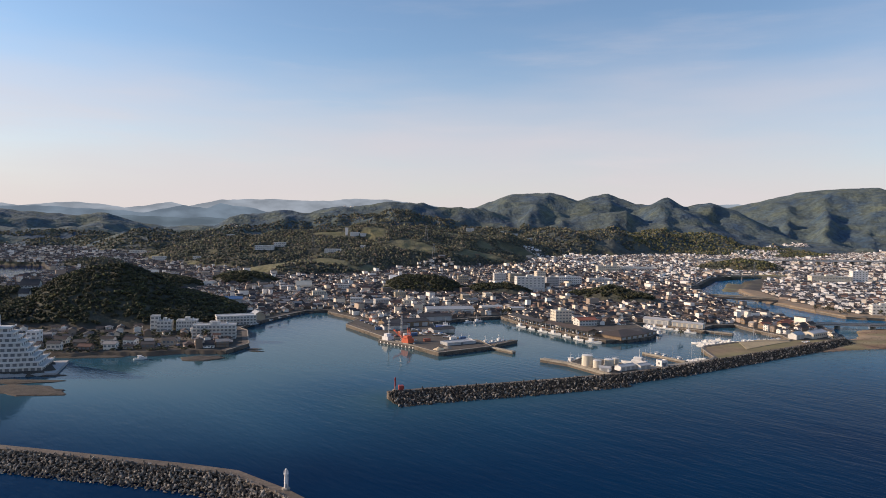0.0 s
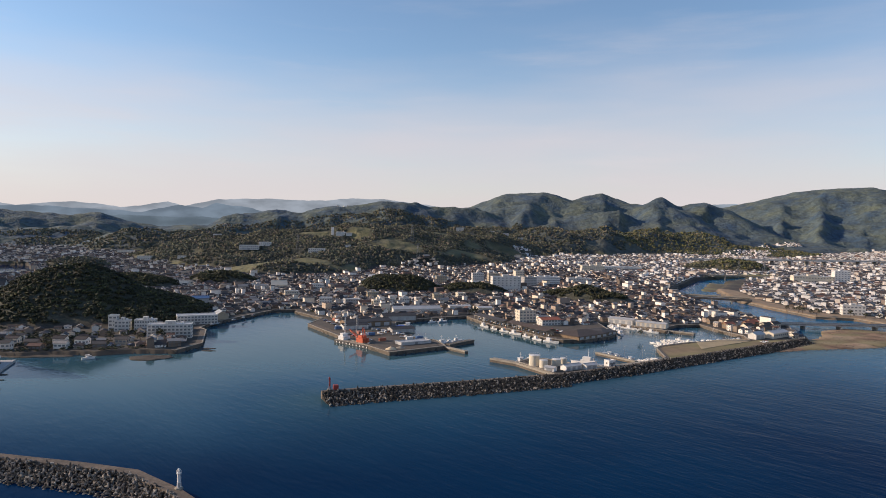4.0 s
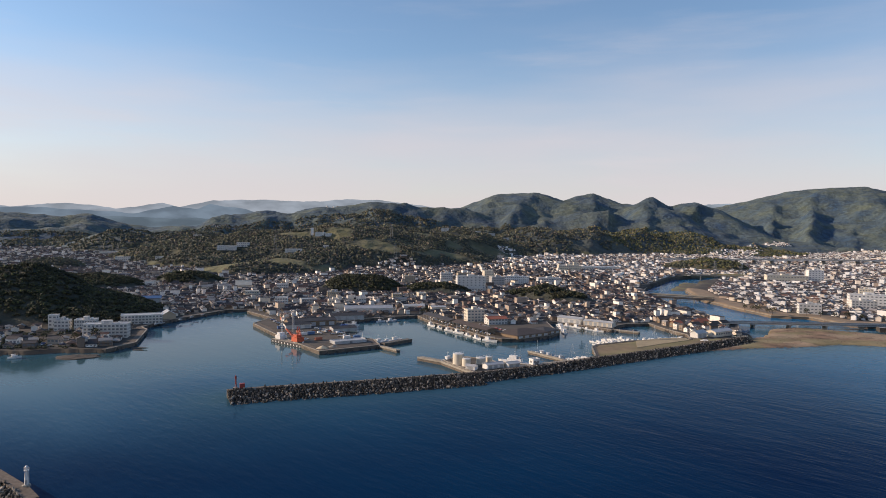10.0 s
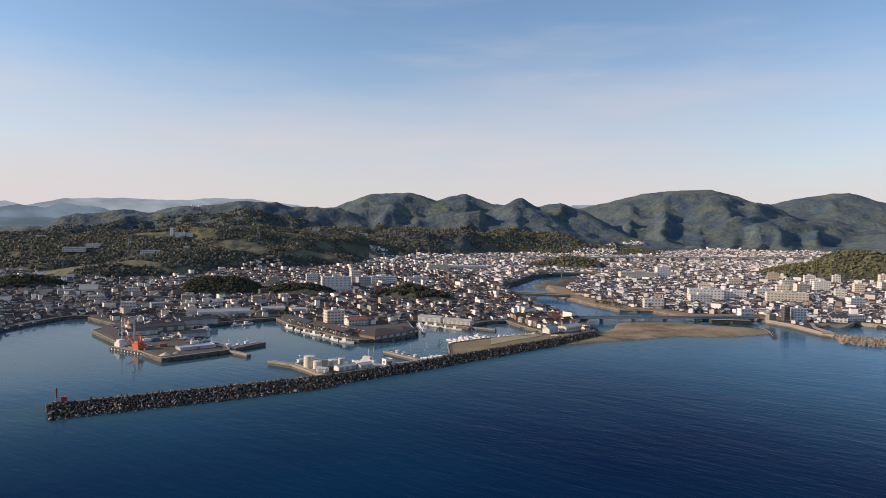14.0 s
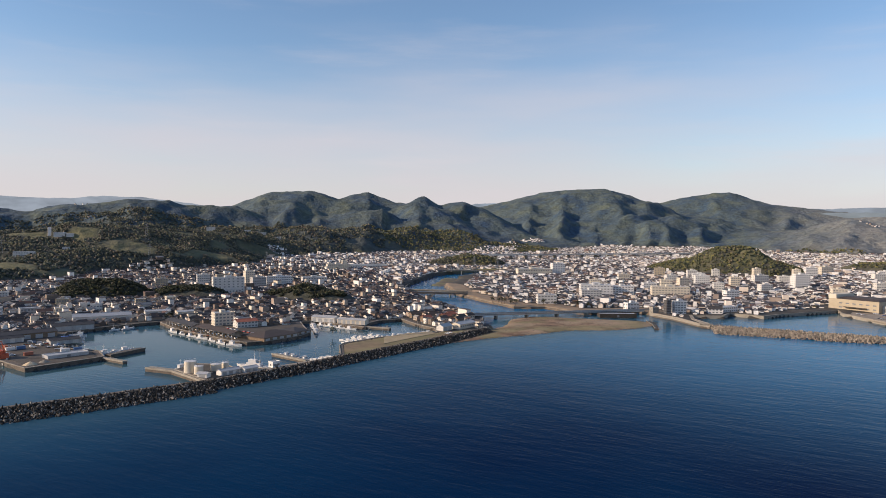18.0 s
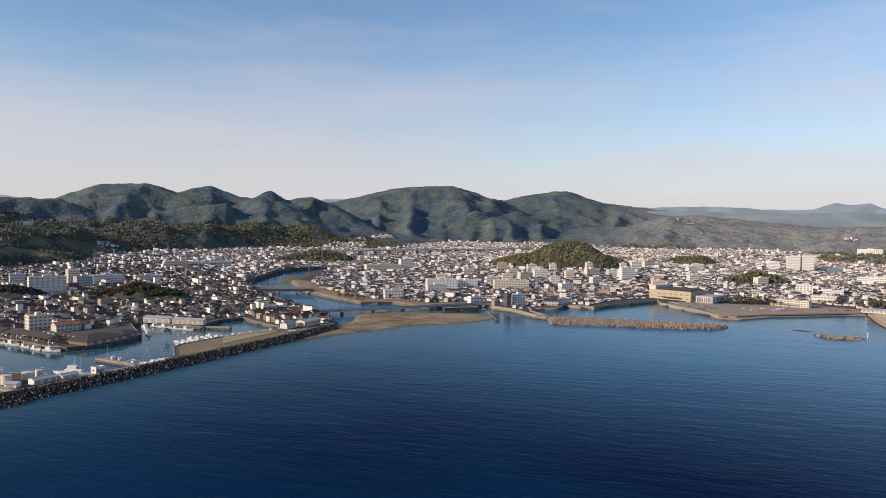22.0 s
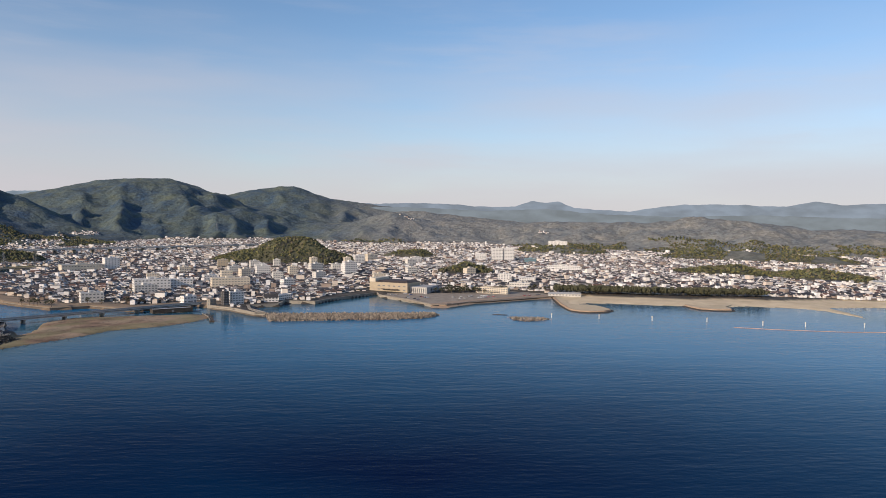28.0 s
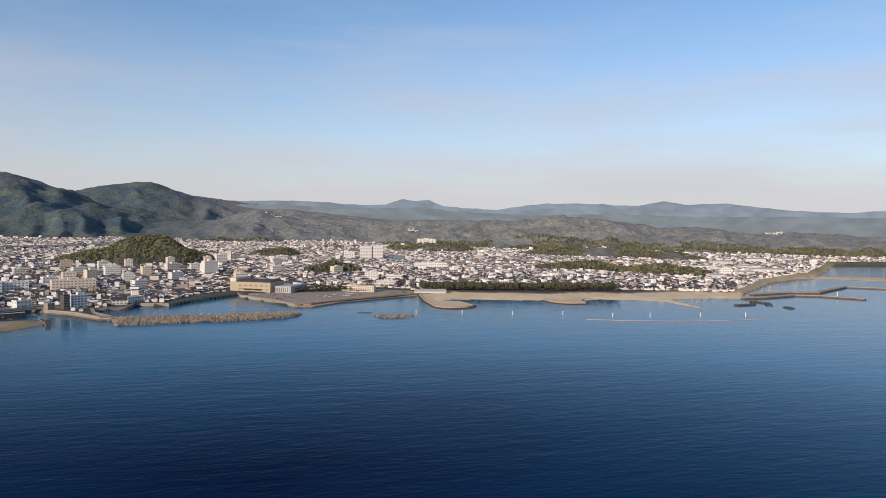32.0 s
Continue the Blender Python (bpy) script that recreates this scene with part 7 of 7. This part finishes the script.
def yacht():
    ob = thing("sailing_yacht", "white sailing yacht with a bare mast in the marina", "boat", pose(0, 0, 0), "pleasure boats in the marina")
    part("hull", hull(9.5, 2.9, 1.1, 0.25, 0.6), M["white"], ob)
    part("coachroof", boxed((-1.5, 2.5, -0.8, 0.8, 0.8, 1.5), bevel=0.2), M["white"], ob)
    part("mast", rod(bmesh.new(), (0.8, 0, 1.4), (0.8, 0, 12.5), 0.09), M["steel"], ob)
    part("boom", rod(bmesh.new(), (0.8, 0, 2.3), (-3.6, 0, 2.4), 0.12), M["blue"], ob, "boom with a blue sail cover")
    part("rigging", rod(rod(bmesh.new(), (4.6, 0, 1.3), (0.8, 0, 12.2), 0.03, 3), (-4.6, 0, 1.1), (0.8, 0, 12.3), 0.03, 3), M["steel"], ob)
    return ob


def ferry():
    ob = thing("patrol_ship", "white patrol ship with a tall mast beside the depot", "ship", pose(143, 503, 0, 0, 0, 150))
    part("hull", hull(24, 5.2, 2.2), M["white"], ob)
    part("superstructure", boxed((-7, 4, -2, 2, 1.9, 4.3), (-3.5, 2.5, -1.7, 1.7, 4.304, 6.5), bevel=0.15), M["white"], ob)
    part("windscreen", boxed((2.48, 2.56, -1.5, 1.5, 5.3, 6.1)), M["glass"], ob)
    part("mast", rod(rod(bmesh.new(), (-1.5, 0, 6.5), (-1.5, 0, 12.5), 0.14), (-1.5, -1.4, 9.5), (-1.5, 1.4, 9.5), 0.08), M["white"], ob)
    part("funnel", boxed((-6, -4.5, -0.8, 0.8, 4.304, 6.0), bevel=0.1), M["steel"], ob)
    for k in range(5):
        put("porthole", window_mesh(0.9, 0.7, M["glass"]), ob, -6 + 2 * k, -2.02, 3.3)


ferry()
boat = fishing_boat()
berths = []
for line, step, off, turn in ((MARKET_QUAY[1:6], 17, -4.5, 0), ([(20, 708), (44, 722)], 12, -4, 20), ([(0, 640), (-4, 680)], 7, -5, 70), ([(12, 602), (30, 590)], 8, -5, 60), ([(216, 706), (246, 666)], 13, -4, 0), ([(40, 575), (58, 594)], 9, 6, 0), ([(200, 650), (202, 705)], 11, -5, 10), ([(96, 506), (112, 520)], 9, 3, 0)):
    for x, y, a in along([tuple(p) for p in offset_line(line, off)], step):
        berths.append((x, y, math.degrees(a) + turn))
boat.matrix_world = pose(berths[0][0], berths[0][1], 0, 0, 0, berths[0][2])
for k, (x, y, t) in enumerate(berths[1:]):
    copy_thing(boat, pose(x, y, 0, 0, 0, t + 6 * math.sin(7 * k)) @ Matrix.Scale(0.7 + 0.45 * ((k * 0.37) % 1), 4))
cruiser, sail = motor_cruiser(), yacht()
count = 0
for line, step, off in (([(222, 584), (255, 607), (310, 622)], 5.2, 6.0), ([(226, 592), (258, 614)], 7, 12.0), ([(186, 512), (206, 526)], 5, 5.0), ([(160, 550), (180, 520)], 7, 5.0), ([(140, 492), (152, 494)], 6, 6.0)):
    for x, y, a in along([tuple(p) for p in offset_line(line, off)], step):
        proto = sail if (count * 7) % 10 < 4 else cruiser
        m = pose(x, y, 0, 0, 0, math.degrees(a) + 90 + 4 * math.sin(5 * count)) @ Matrix.Scale(0.72 + 0.35 * ((count * 0.61) % 1), 4)
        copy_thing(proto, m)
        count += 1
cruiser.matrix_world, sail.matrix_world = pose(238, 606, 0, 0, 0, 120), pose(300, 628, 0, 0, 0, 110)
copy_thing(cruiser, pose(-214, 492, 0, 0, 0, 35)), copy_thing(cruiser, pose(-300, 494, 0, 0, 0, 10))

# ---- markers, floating boom ----
ob = thing("marker_pile", "white marker pile standing in the sea off the beach", "marker", pose(803, 373, 0), "marker piles off the beach")
part("pile", lathe([(0.45, -3), (0.45, 3.6)], 10), M["white"], ob)
part("cap", lathe([(0.7, 3.604), (0.7, 4.4), (0.2, 5.0)], 10), M["cream"], ob)
for x, y in ((831, 331), (858, 283), (890, 236), (903, 184), (926, 149), (964, 102), (993, 58)):
    copy_thing(ob, pose(x, y, 0))
M["boom"] = material("orange_float", (0.55, 0.36, 0.28), 0.6, vary=0.15, size=3)
boom = thing("floating_boom", "faded orange floating boom off the beach", "boom", pose(0, 0, 0))
float_mesh = bpy.data.meshes.new("float")
bm = bmesh.new()
rod(bm, (-2.2, 0, 0.15), (2.2, 0, 0.15), 0.3, 8)
bm.to_mesh(float_mesh)
bm.free()
float_mesh.materials.append(M["boom"])
for x, y, a in along([(869, 203), (881, 169), (910, 117), (943, 76), (978, 42)], 4.7):
    put("float", float_mesh, boom, x, y, 0, math.degrees(a))

# house plots that larger buildings take
free = np.ones(len(SITES), bool)
for x, y, turn, w, d in FOOTPRINTS + [(880, 672, -75, 90, 50)]:
    c, s_ = math.cos(radians(turn)), math.sin(radians(turn))
    u, v = (SITES[:, 0] - x) * c + (SITES[:, 1] - y) * s_, -(SITES[:, 0] - x) * s_ + (SITES[:, 1] - y) * c
    free &= (np.abs(u) > w / 2 + 6.5) | (np.abs(v) > d / 2 + 6.5)
SITES = SITES[free]

# ---- cars ----
CAR_PAINT = [(0.70, 0.70, 0.69), (0.60, 0.61, 0.62), (0.04, 0.04, 0.045), (0.32, 0.33, 0.34), (0.65, 0.64, 0.60), (0.10, 0.14, 0.30), (0.40, 0.05, 0.04), (0.72, 0.72, 0.72)]
M["car_paint"] = material("car_paint", (0.6, 0.6, 0.6), 0.3, vary=0.03, size=3, hues=CAR_PAINT)
M["tyre"] = material("tyre_rubber", (0.02, 0.02, 0.02), 0.9, vary=0.1)


def car():
    ob = thing("car", "parked car with dark windows", "car", pose(0, 0, 0), "parked cars")
    part("body", boxed((-2.1, 2.1, -0.85, 0.85, 0.35, 0.95), bevel=0.12), M["car_paint"], ob)
    bm = bmesh.new()
    lo = [bm.verts.new(p) for p in ((-1.7, -0.78, 0.954), (1.0, -0.78, 0.954), (1.0, 0.78, 0.954), (-1.7, 0.78, 0.954))]
    hi = [bm.verts.new(p) for p in ((-1.3, -0.65, 1.48), (0.35, -0.65, 1.48), (0.35, 0.65, 1.48), (-1.3, 0.65, 1.48))]
    for i in range(4):
        bm.faces.new((lo[i], lo[(i + 1) % 4], hi[(i + 1) % 4], hi[i]))
    bm.faces.new(hi), bm.faces.new(lo[::-1])
    part("cabin", bm, M["glass"], ob)
    part("roof", boxed((-1.32, 0.37, -0.66, 0.66, 1.484, 1.53)), M["car_paint"], ob)
    for x in (-1.3, 1.3):
        for y in (-0.8, 0.8):
            part("wheel", rod(bmesh.new(), (x, y - 0.1, 0.32), (x, y + 0.1, 0.32), 0.32, 10), M["tyre"], ob)
    return ob


lots = []
for line, step, turn in (([(812, 560), (838, 640)], 4.5, 90), ([(830, 550), (862, 640)], 4.5, 90), ([(862, 545), (930, 520)], 4.2, 90), ([(868, 560), (925, 540)], 4.2, 90), ([(935, 512), (985, 495)], 4.5, 90), ([(-48, 610), (-22, 575)], 4.5, 90), ([(-40, 622), (-12, 590)], 4.2, 90), ([(-20, 640), (0, 612)], 5, 90), ([(-240, 528), (-208, 528)], 3.6, 90), ([(-232, 536), (-200, 534)], 3.8, 90), ([(322, 650), (348, 668)], 4, 90), ([(150, 640), (120, 690)], 7, 0), ([(300, 590), (330, 615)], 5, 90), ([(-178, 640), (-158, 715)], 9, 0), ([(1040, 500), (1090, 410)], 8, 0), ([(-80, 690), (-60, 650)], 4, 90)):
    for x, y, a in along(line, step):
        if rng.random() < 0.42:
            lots.append((x, y, math.degrees(a) + turn + rng.normal(0, 3)))
first_car = car()
first_car.matrix_world = pose(lots[0][0], lots[0][1], base_z(*lots[0][:2]) + 0.05, 0, 0, lots[0][2])
for x, y, t in lots[1:]:
    copy_thing(first_car, pose(x, y, base_z(x, y) + 0.05, 0, 0, t))

# paving of the parking ground and aprons
for poly, name, label, mat, z in ((PARKING, "parking_ground", "worn grey parking ground behind the promenade", M["parking"], 2.72), ([(-88, 705), (-87, 668), (-45, 597), (-15, 552), (-2, 531), (35, 559), (28, 582), (2, 602), (-10, 655), (-13, 688)], "apron", "worn concrete apron of the works pier", M["apron"], 2.86), (MARKET_APRON[:10] + MARKET_APRON[10:], "apron", "wet dark concrete apron of the fish market", M["apron"], 2.86), ([(250, 566), (278, 588), (308, 610), (308, 622), (283, 616), (258, 600)], "sports_field", "dry tan sports field behind the breakwater", M["field"], 2.92), ([(128, 474), (150, 488), (190, 512), (206, 524), (208, 516), (168, 491), (143, 476)], "yard", "pale concrete yard behind the breakwater", M["concrete"], 2.86)):
    bm = prism(bmesh.new(), poly, z - 0.6, z)
    me = bpy.data.meshes.new(name)
    bmesh.ops.triangulate(bm, faces=[f for f in bm.faces if len(f.verts) > 4])
    bm.to_mesh(me)
    bm.free()
    me.materials.append(mat)
    tagged(new(name, me), label, "paving", kind="structure")

# ---- trees ----


def clump_arrays(seed, n=7):
    """A crown of several small leafy clumps with an uneven outline."""
    r = np.random.default_rng(seed)
    vs, fs, base = [], [], 0
    for k in range(n):
        v, f = lump_arrays(seed * 31 + k, 8)
        way = r.normal(size=3)
        way /= np.linalg.norm(way)
        way[2] = abs(way[2]) * 0.8 - 0.15
        vs.append(v * r.uniform(0.42, 0.66) + way * r.uniform(0.35, 0.62)), fs.append(f + base)
        base += len(v)
    return np.concatenate(vs), np.concatenate(fs)


CROWNS = [clump_arrays(300 + k) for k in range(10)]
FAR_CROWNS = [lump_arrays(340 + k, 10) for k in range(8)]


def woods(lo, hi, step, size, seed, shapes, mat, label, lumps=1):
    r = np.random.default_rng(seed)
    area = 0.5 * (hi**2 - lo**2) * radians(140)
    n = int(area / step**2)
    R = np.sqrt(r.uniform(lo**2, hi**2, n))
    B = np.radians(r.uniform(-38, 102, n))
    X, Y = 75 + R * np.sin(B), R * np.cos(B)
    z, land, forest, sand, _, _ = terrain(X, Y)
    bare = fractal(X, Y, 110, 91, 3)
    ok = (forest > 0.3) & ((bare < 0.635) | (R < 1200) | ((X > 650) & (R < 1900)))
    for ob in bpy.data.objects:
        if ob.parent is None and "category" in ob and ob["category"] not in ("car", "boat") and ob.type == "EMPTY":
            ok &= np.hypot(X - ob.location.x, Y - ob.location.y) > (24 if ob["category"] == "temple" else 9 + step)
    cells = set(zip((SITES[:, 0] // 16).astype(int).tolist(), (SITES[:, 1] // 16).astype(int).tolist()))
    ok &= ~np.array([(int(x // 16), int(y // 16)) in cells for x, y in zip(X, Y)])
    places = []
    for x, y, zz in zip(X[ok], Y[ok], z[ok]):
        for k in range(lumps):
            s = r.uniform(*size) * (1 if k == 0 else 0.7)
            places.append((x + k * r.uniform(-2, 2), y + k * r.uniform(-2, 2), zz + s * (0.55 + 0.35 * k), s * 1.1, s * r.uniform(1.0, 1.4), s * r.uniform(1.1, 1.7), r.uniform(0, 6.28), r.uniform(-0.3, 0.3)))
    east = [p for p in places if p[0] > 640]
    west = [p for p in places if p[0] <= 640]
    for group, m, words in ((west, mat, label), (east, M["sunlit_leaf"] if mat is M["hazed_leaf"] else mat, label + " east of the river")):
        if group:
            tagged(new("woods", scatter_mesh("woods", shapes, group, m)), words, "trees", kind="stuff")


woods(480, 1150, 3.3, (1.6, 3.3), 51, CROWNS, M["leaf"], "dense dark broadleaf woods near the harbour", 2)
woods(1150, 2150, 4.9, (1.7, 3.8), 52, FAR_CROWNS, M["hazed_leaf"], "broadleaf woods on hills behind the town")
woods(2150, 2750, 7.5, (2.6, 5.0), 53, FAR_CROWNS, M["hazed_leaf"], "rounded broadleaf woods below the mountains")

# pine belt behind the beach
r = np.random.default_rng(61)
xs, ys = [p[0] for p in PINE_BELT], [p[1] for p in PINE_BELT]
P = r.uniform((min(xs), min(ys)), (max(xs), max(ys)), (6500, 2))
P = P[inside(PINE_BELT, P[:, 0], P[:, 1])]
places = [(x, y, 2.6 + s * 2.6, s * 0.9, s * 1.0, s * 2.2, t, 0.0) for (x, y), s, t in zip(P, r.uniform(2.4, 3.9, len(P)), r.uniform(0, 6.28, len(P)))]
tagged(new("pine_belt", scatter_mesh("pine_belt", CROWNS, places, M["pine"])), "dense dark pine shelter belt behind the beach", "trees", kind="stuff")
trunks = [(np.array([(0.18 * math.cos(k * 1.2566), 0.18 * math.sin(k * 1.2566), z) for z in (0, 3) for k in range(5)]), np.array([q for k in range(5) for q in ((k, (k + 1) % 5, 5 + k), ((k + 1) % 5, 5 + (k + 1) % 5, 5 + k))]))]
tagged(new("pine_trunks", scatter_mesh("pine_trunks", trunks, [(x, y, 2.4, 1, 1, 1, 0, 0) for x, y in P[:900]], M["bark"])), "slim trunks of the pine shelter belt", "trees", kind="stuff")

# scrub on the headland shore between the sheds
scrub = np.random.default_rng(66)
Q = scrub.uniform((-350, 500), (-190, 640), (2600, 2))
Q = Q[(line_dist(WEST_SHORE, Q[:, 0], Q[:, 1])[0] > 5) & inside(COAST, Q[:, 0], Q[:, 1])]
keep = np.ones(len(Q), bool)
for x, y, turn, w, d in FOOTPRINTS:
    keep &= np.hypot(Q[:, 0] - x, Q[:, 1] - y) > 0.5 * max(w, d) + 2
Q = Q[keep & (value_noise(Q[:, 0], Q[:, 1], 30, 67) > 0.42)]
places = [(x, y, 2.6 + s * 0.5, s, s * 1.2, s * 0.9, t, 0.0) for (x, y), s, t in zip(Q, scrub.uniform(0.9, 2.4, len(Q)), scrub.uniform(0, 6.28, len(Q)))]
tagged(new("shore_scrub", scatter_mesh("shore_scrub", CROWNS, places, M["leaf"])), "dark scrub and trees on the headland shore", "trees", kind="stuff")

# garden trees between the houses
pick = r.choice(len(SITES), 8000, replace=False)
places = []
for x, y, z, t, *_ in SITES[pick]:
    s = r.uniform(0.9, 2.3)
    places.append((x + r.uniform(-7, 7), y + r.uniform(-7, 7), z + s * 0.9, s, s * r.uniform(0.9, 1.3), s * r.uniform(1.0, 1.6), r.uniform(0, 6.28), 0.0))
tagged(new("garden_trees", scatter_mesh("garden_trees", CROWNS, places, M["leaf"])), "small green garden trees and hedges between the houses", "trees", kind="stuff")


def tree(seed, h):
    """A broadleaf tree: tapered trunk with limbs and a crown of clumps with gaps."""
    rr = random.Random(seed)
    ob = thing("tree", "round dark green broadleaf tree beside the waterfront", "tree", pose(0, 0, 0), "trees by the waterfront")
    bm = lathe([(0.32, -0.3), (0.24, 1.2), (0.18, h * 0.45), (0.08, h * 0.7)], 7)
    tips = []
    for k in range(5):
        a = 2 * math.pi * k / 5 + rr.uniform(-0.4, 0.4)
        tip = (h * 0.3 * math.cos(a), h * 0.3 * math.sin(a), h * rr.uniform(0.5, 0.75))
        rod(bm, (0, 0, h * 0.35), tip, 0.08, 5)
        tips.append(tip)
    part("trunk", bm, M["bark"], ob)
    pl = []
    for k in range(46):
        c = tips[k % 5] if k % 3 else (0, 0, h * 0.78)
        s = h * rr.uniform(0.07, 0.14)
        pl.append((c[0] + rr.gauss(0, h * 0.12), c[1] + rr.gauss(0, h * 0.12), c[2] + rr.gauss(0, h * 0.09), s, s * 1.1, s * 0.8, rr.uniform(0, 6.28), rr.uniform(-0.4, 0.4)))
    crown = new("crown", scatter_mesh("crown", FAR_CROWNS, pl, M["leaf"]))
    crown.parent = ob
    return ob


protos = [tree(1, 7.5), tree(2, 9.0), tree(3, 6.0)]
spots = []
for line, step in (([(902, 608), (940, 585), (985, 560)], 7), ([(908, 616), (946, 594)], 8), ([(890, 628), (902, 608)], 7), ([(455, 850), (470, 800)], 9), ([(500, 800), (560, 760)], 14), ([(205, 620), (240, 640)], 30), ([(-230, 540), (-190, 560)], 12), ([(65, 765), (78, 740)], 8), ([(1010, 530), (1030, 500)], 7), ([(905, 600), (975, 545)], 6), ([(915, 612), (985, 556)], 6)):
    spots += [(x + rng.normal(0, 1.5), y + rng.normal(0, 1.5)) for x, y, _ in along(line, step)]
for k, (x, y) in enumerate(spots):
    m = pose(x, y, base_z(x, y), 0, 0, 47 * k)
    if k < 3:
        protos[k].matrix_world = m
    else:
        copy_thing(protos[k % 3], m @ Matrix.Scale(0.8 + 0.4 * ((k * 0.37) % 1), 4))

# ---- houses near the water, one by one ----


def house(k):
    w, d, storeys = ((8.5, 7, 2), (10.5, 7.5, 2), (9, 8, 1), (12, 8, 2), (8, 6.5, 3), (11, 9, 1))[k]
    h, rise = 2.8 * storeys, 0.23 * d
    ob = thing("house", ("two-storey house with pale walls and a dark tiled gable roof", "wide two-storey house with a dark tiled gable roof", "low house with a heavy tiled hipped roof",
                         "long two-storey house with a tiled gable roof", "narrow three-storey house with a flat-pitched roof", "low broad house with a tiled gable roof")[k], "house", pose(0, 0, 0), "town houses near the harbour")
    hip = k == 2
    part("wall", boxed((-w / 2, w / 2, -d / 2, d / 2, -0.4, h)) if hip else gable_body(w, d, h, rise), M["wall_piece"], ob)
    part("roof", hip_roof(w, d, h + 0.004, rise * 1.2, 0.6) if hip else gable_roof(w, d, h, rise, 0.55, 0.22), M["roof_piece"], ob)
    n = 2 if w < 10 else 3
    for s in range(storeys):
        for j in range(n):
            put("window", window_mesh(1.7, 1.2, M["glass"]), ob, -w / 2 + w * (j + 0.5) / n, -d / 2 - 0.02, 2.8 * s + 1.6)
        put("window", window_mesh(1.3, 1.1, M["glass"]), ob, -w / 2 - 0.02, 0, 2.8 * s + 1.6, 90)
    if storeys > 1:
        part("eave_roof", boxed((-w / 2 - 0.3, w / 2 + 0.3, -d / 2 - 0.9, -d / 2 - 0.03, 2.65, 2.8)), M["roof_piece"], ob, "lower tiled eave")
    part("door", boxed((w * 0.2, w * 0.2 + 1.0, -d / 2 - 0.06, -d / 2 + 0.03, 0.05, 2.05)), M["wood"], ob)
    return ob


kinds_of_house = [house(k) for k in range(6)]
reach = np.hypot(SITES[:, 0] - 75, SITES[:, 1])
order = np.argsort(reach)
nearest = order[:255]
used = set()
for i in nearest:
    x, y, z, t, p, q, c = SITES[i]
    k = int(c * 5.99)
    m = pose(x, y, z, 0, 0, math.degrees(t) + (180 if math.cos(t) < -0.1 else 0)) @ Matrix.Scale(0.72 + 0.18 * p, 4)
    if k not in used:
        used.add(k)
        kinds_of_house[k].matrix_world = m
    else:
        copy_thing(kinds_of_house[k], m)
rest = SITES[order[255:]]
# the old town round the harbour has dark tiles, the suburbs across the river have paler roofs
ring = rest[:, 0] + 0.25 * (rest[:, 1] - 900) + 160 * (rng.random(len(rest)) - 0.5)
for rows, wall, roof, label in ((rest[ring < 470], M["house_wall"], M["house_roof"], "tightly packed town houses with pale walls and dark tiled roofs"),
                                (rest[(ring >= 470) & (ring < 1250)], M["east_wall"], M["mid_roof"], "white town houses across the river with mostly dark roofs"),
                                (rest[ring >= 1250], M["east_wall"], M["east_roof"], "wide plain of white suburban houses with mixed pale and dark roofs")):
    V, F, I = house_arrays(rows)
    tagged(new("houses", big_mesh("houses", V, F, [wall, roof], I)), label, "houses", kind="stuff")
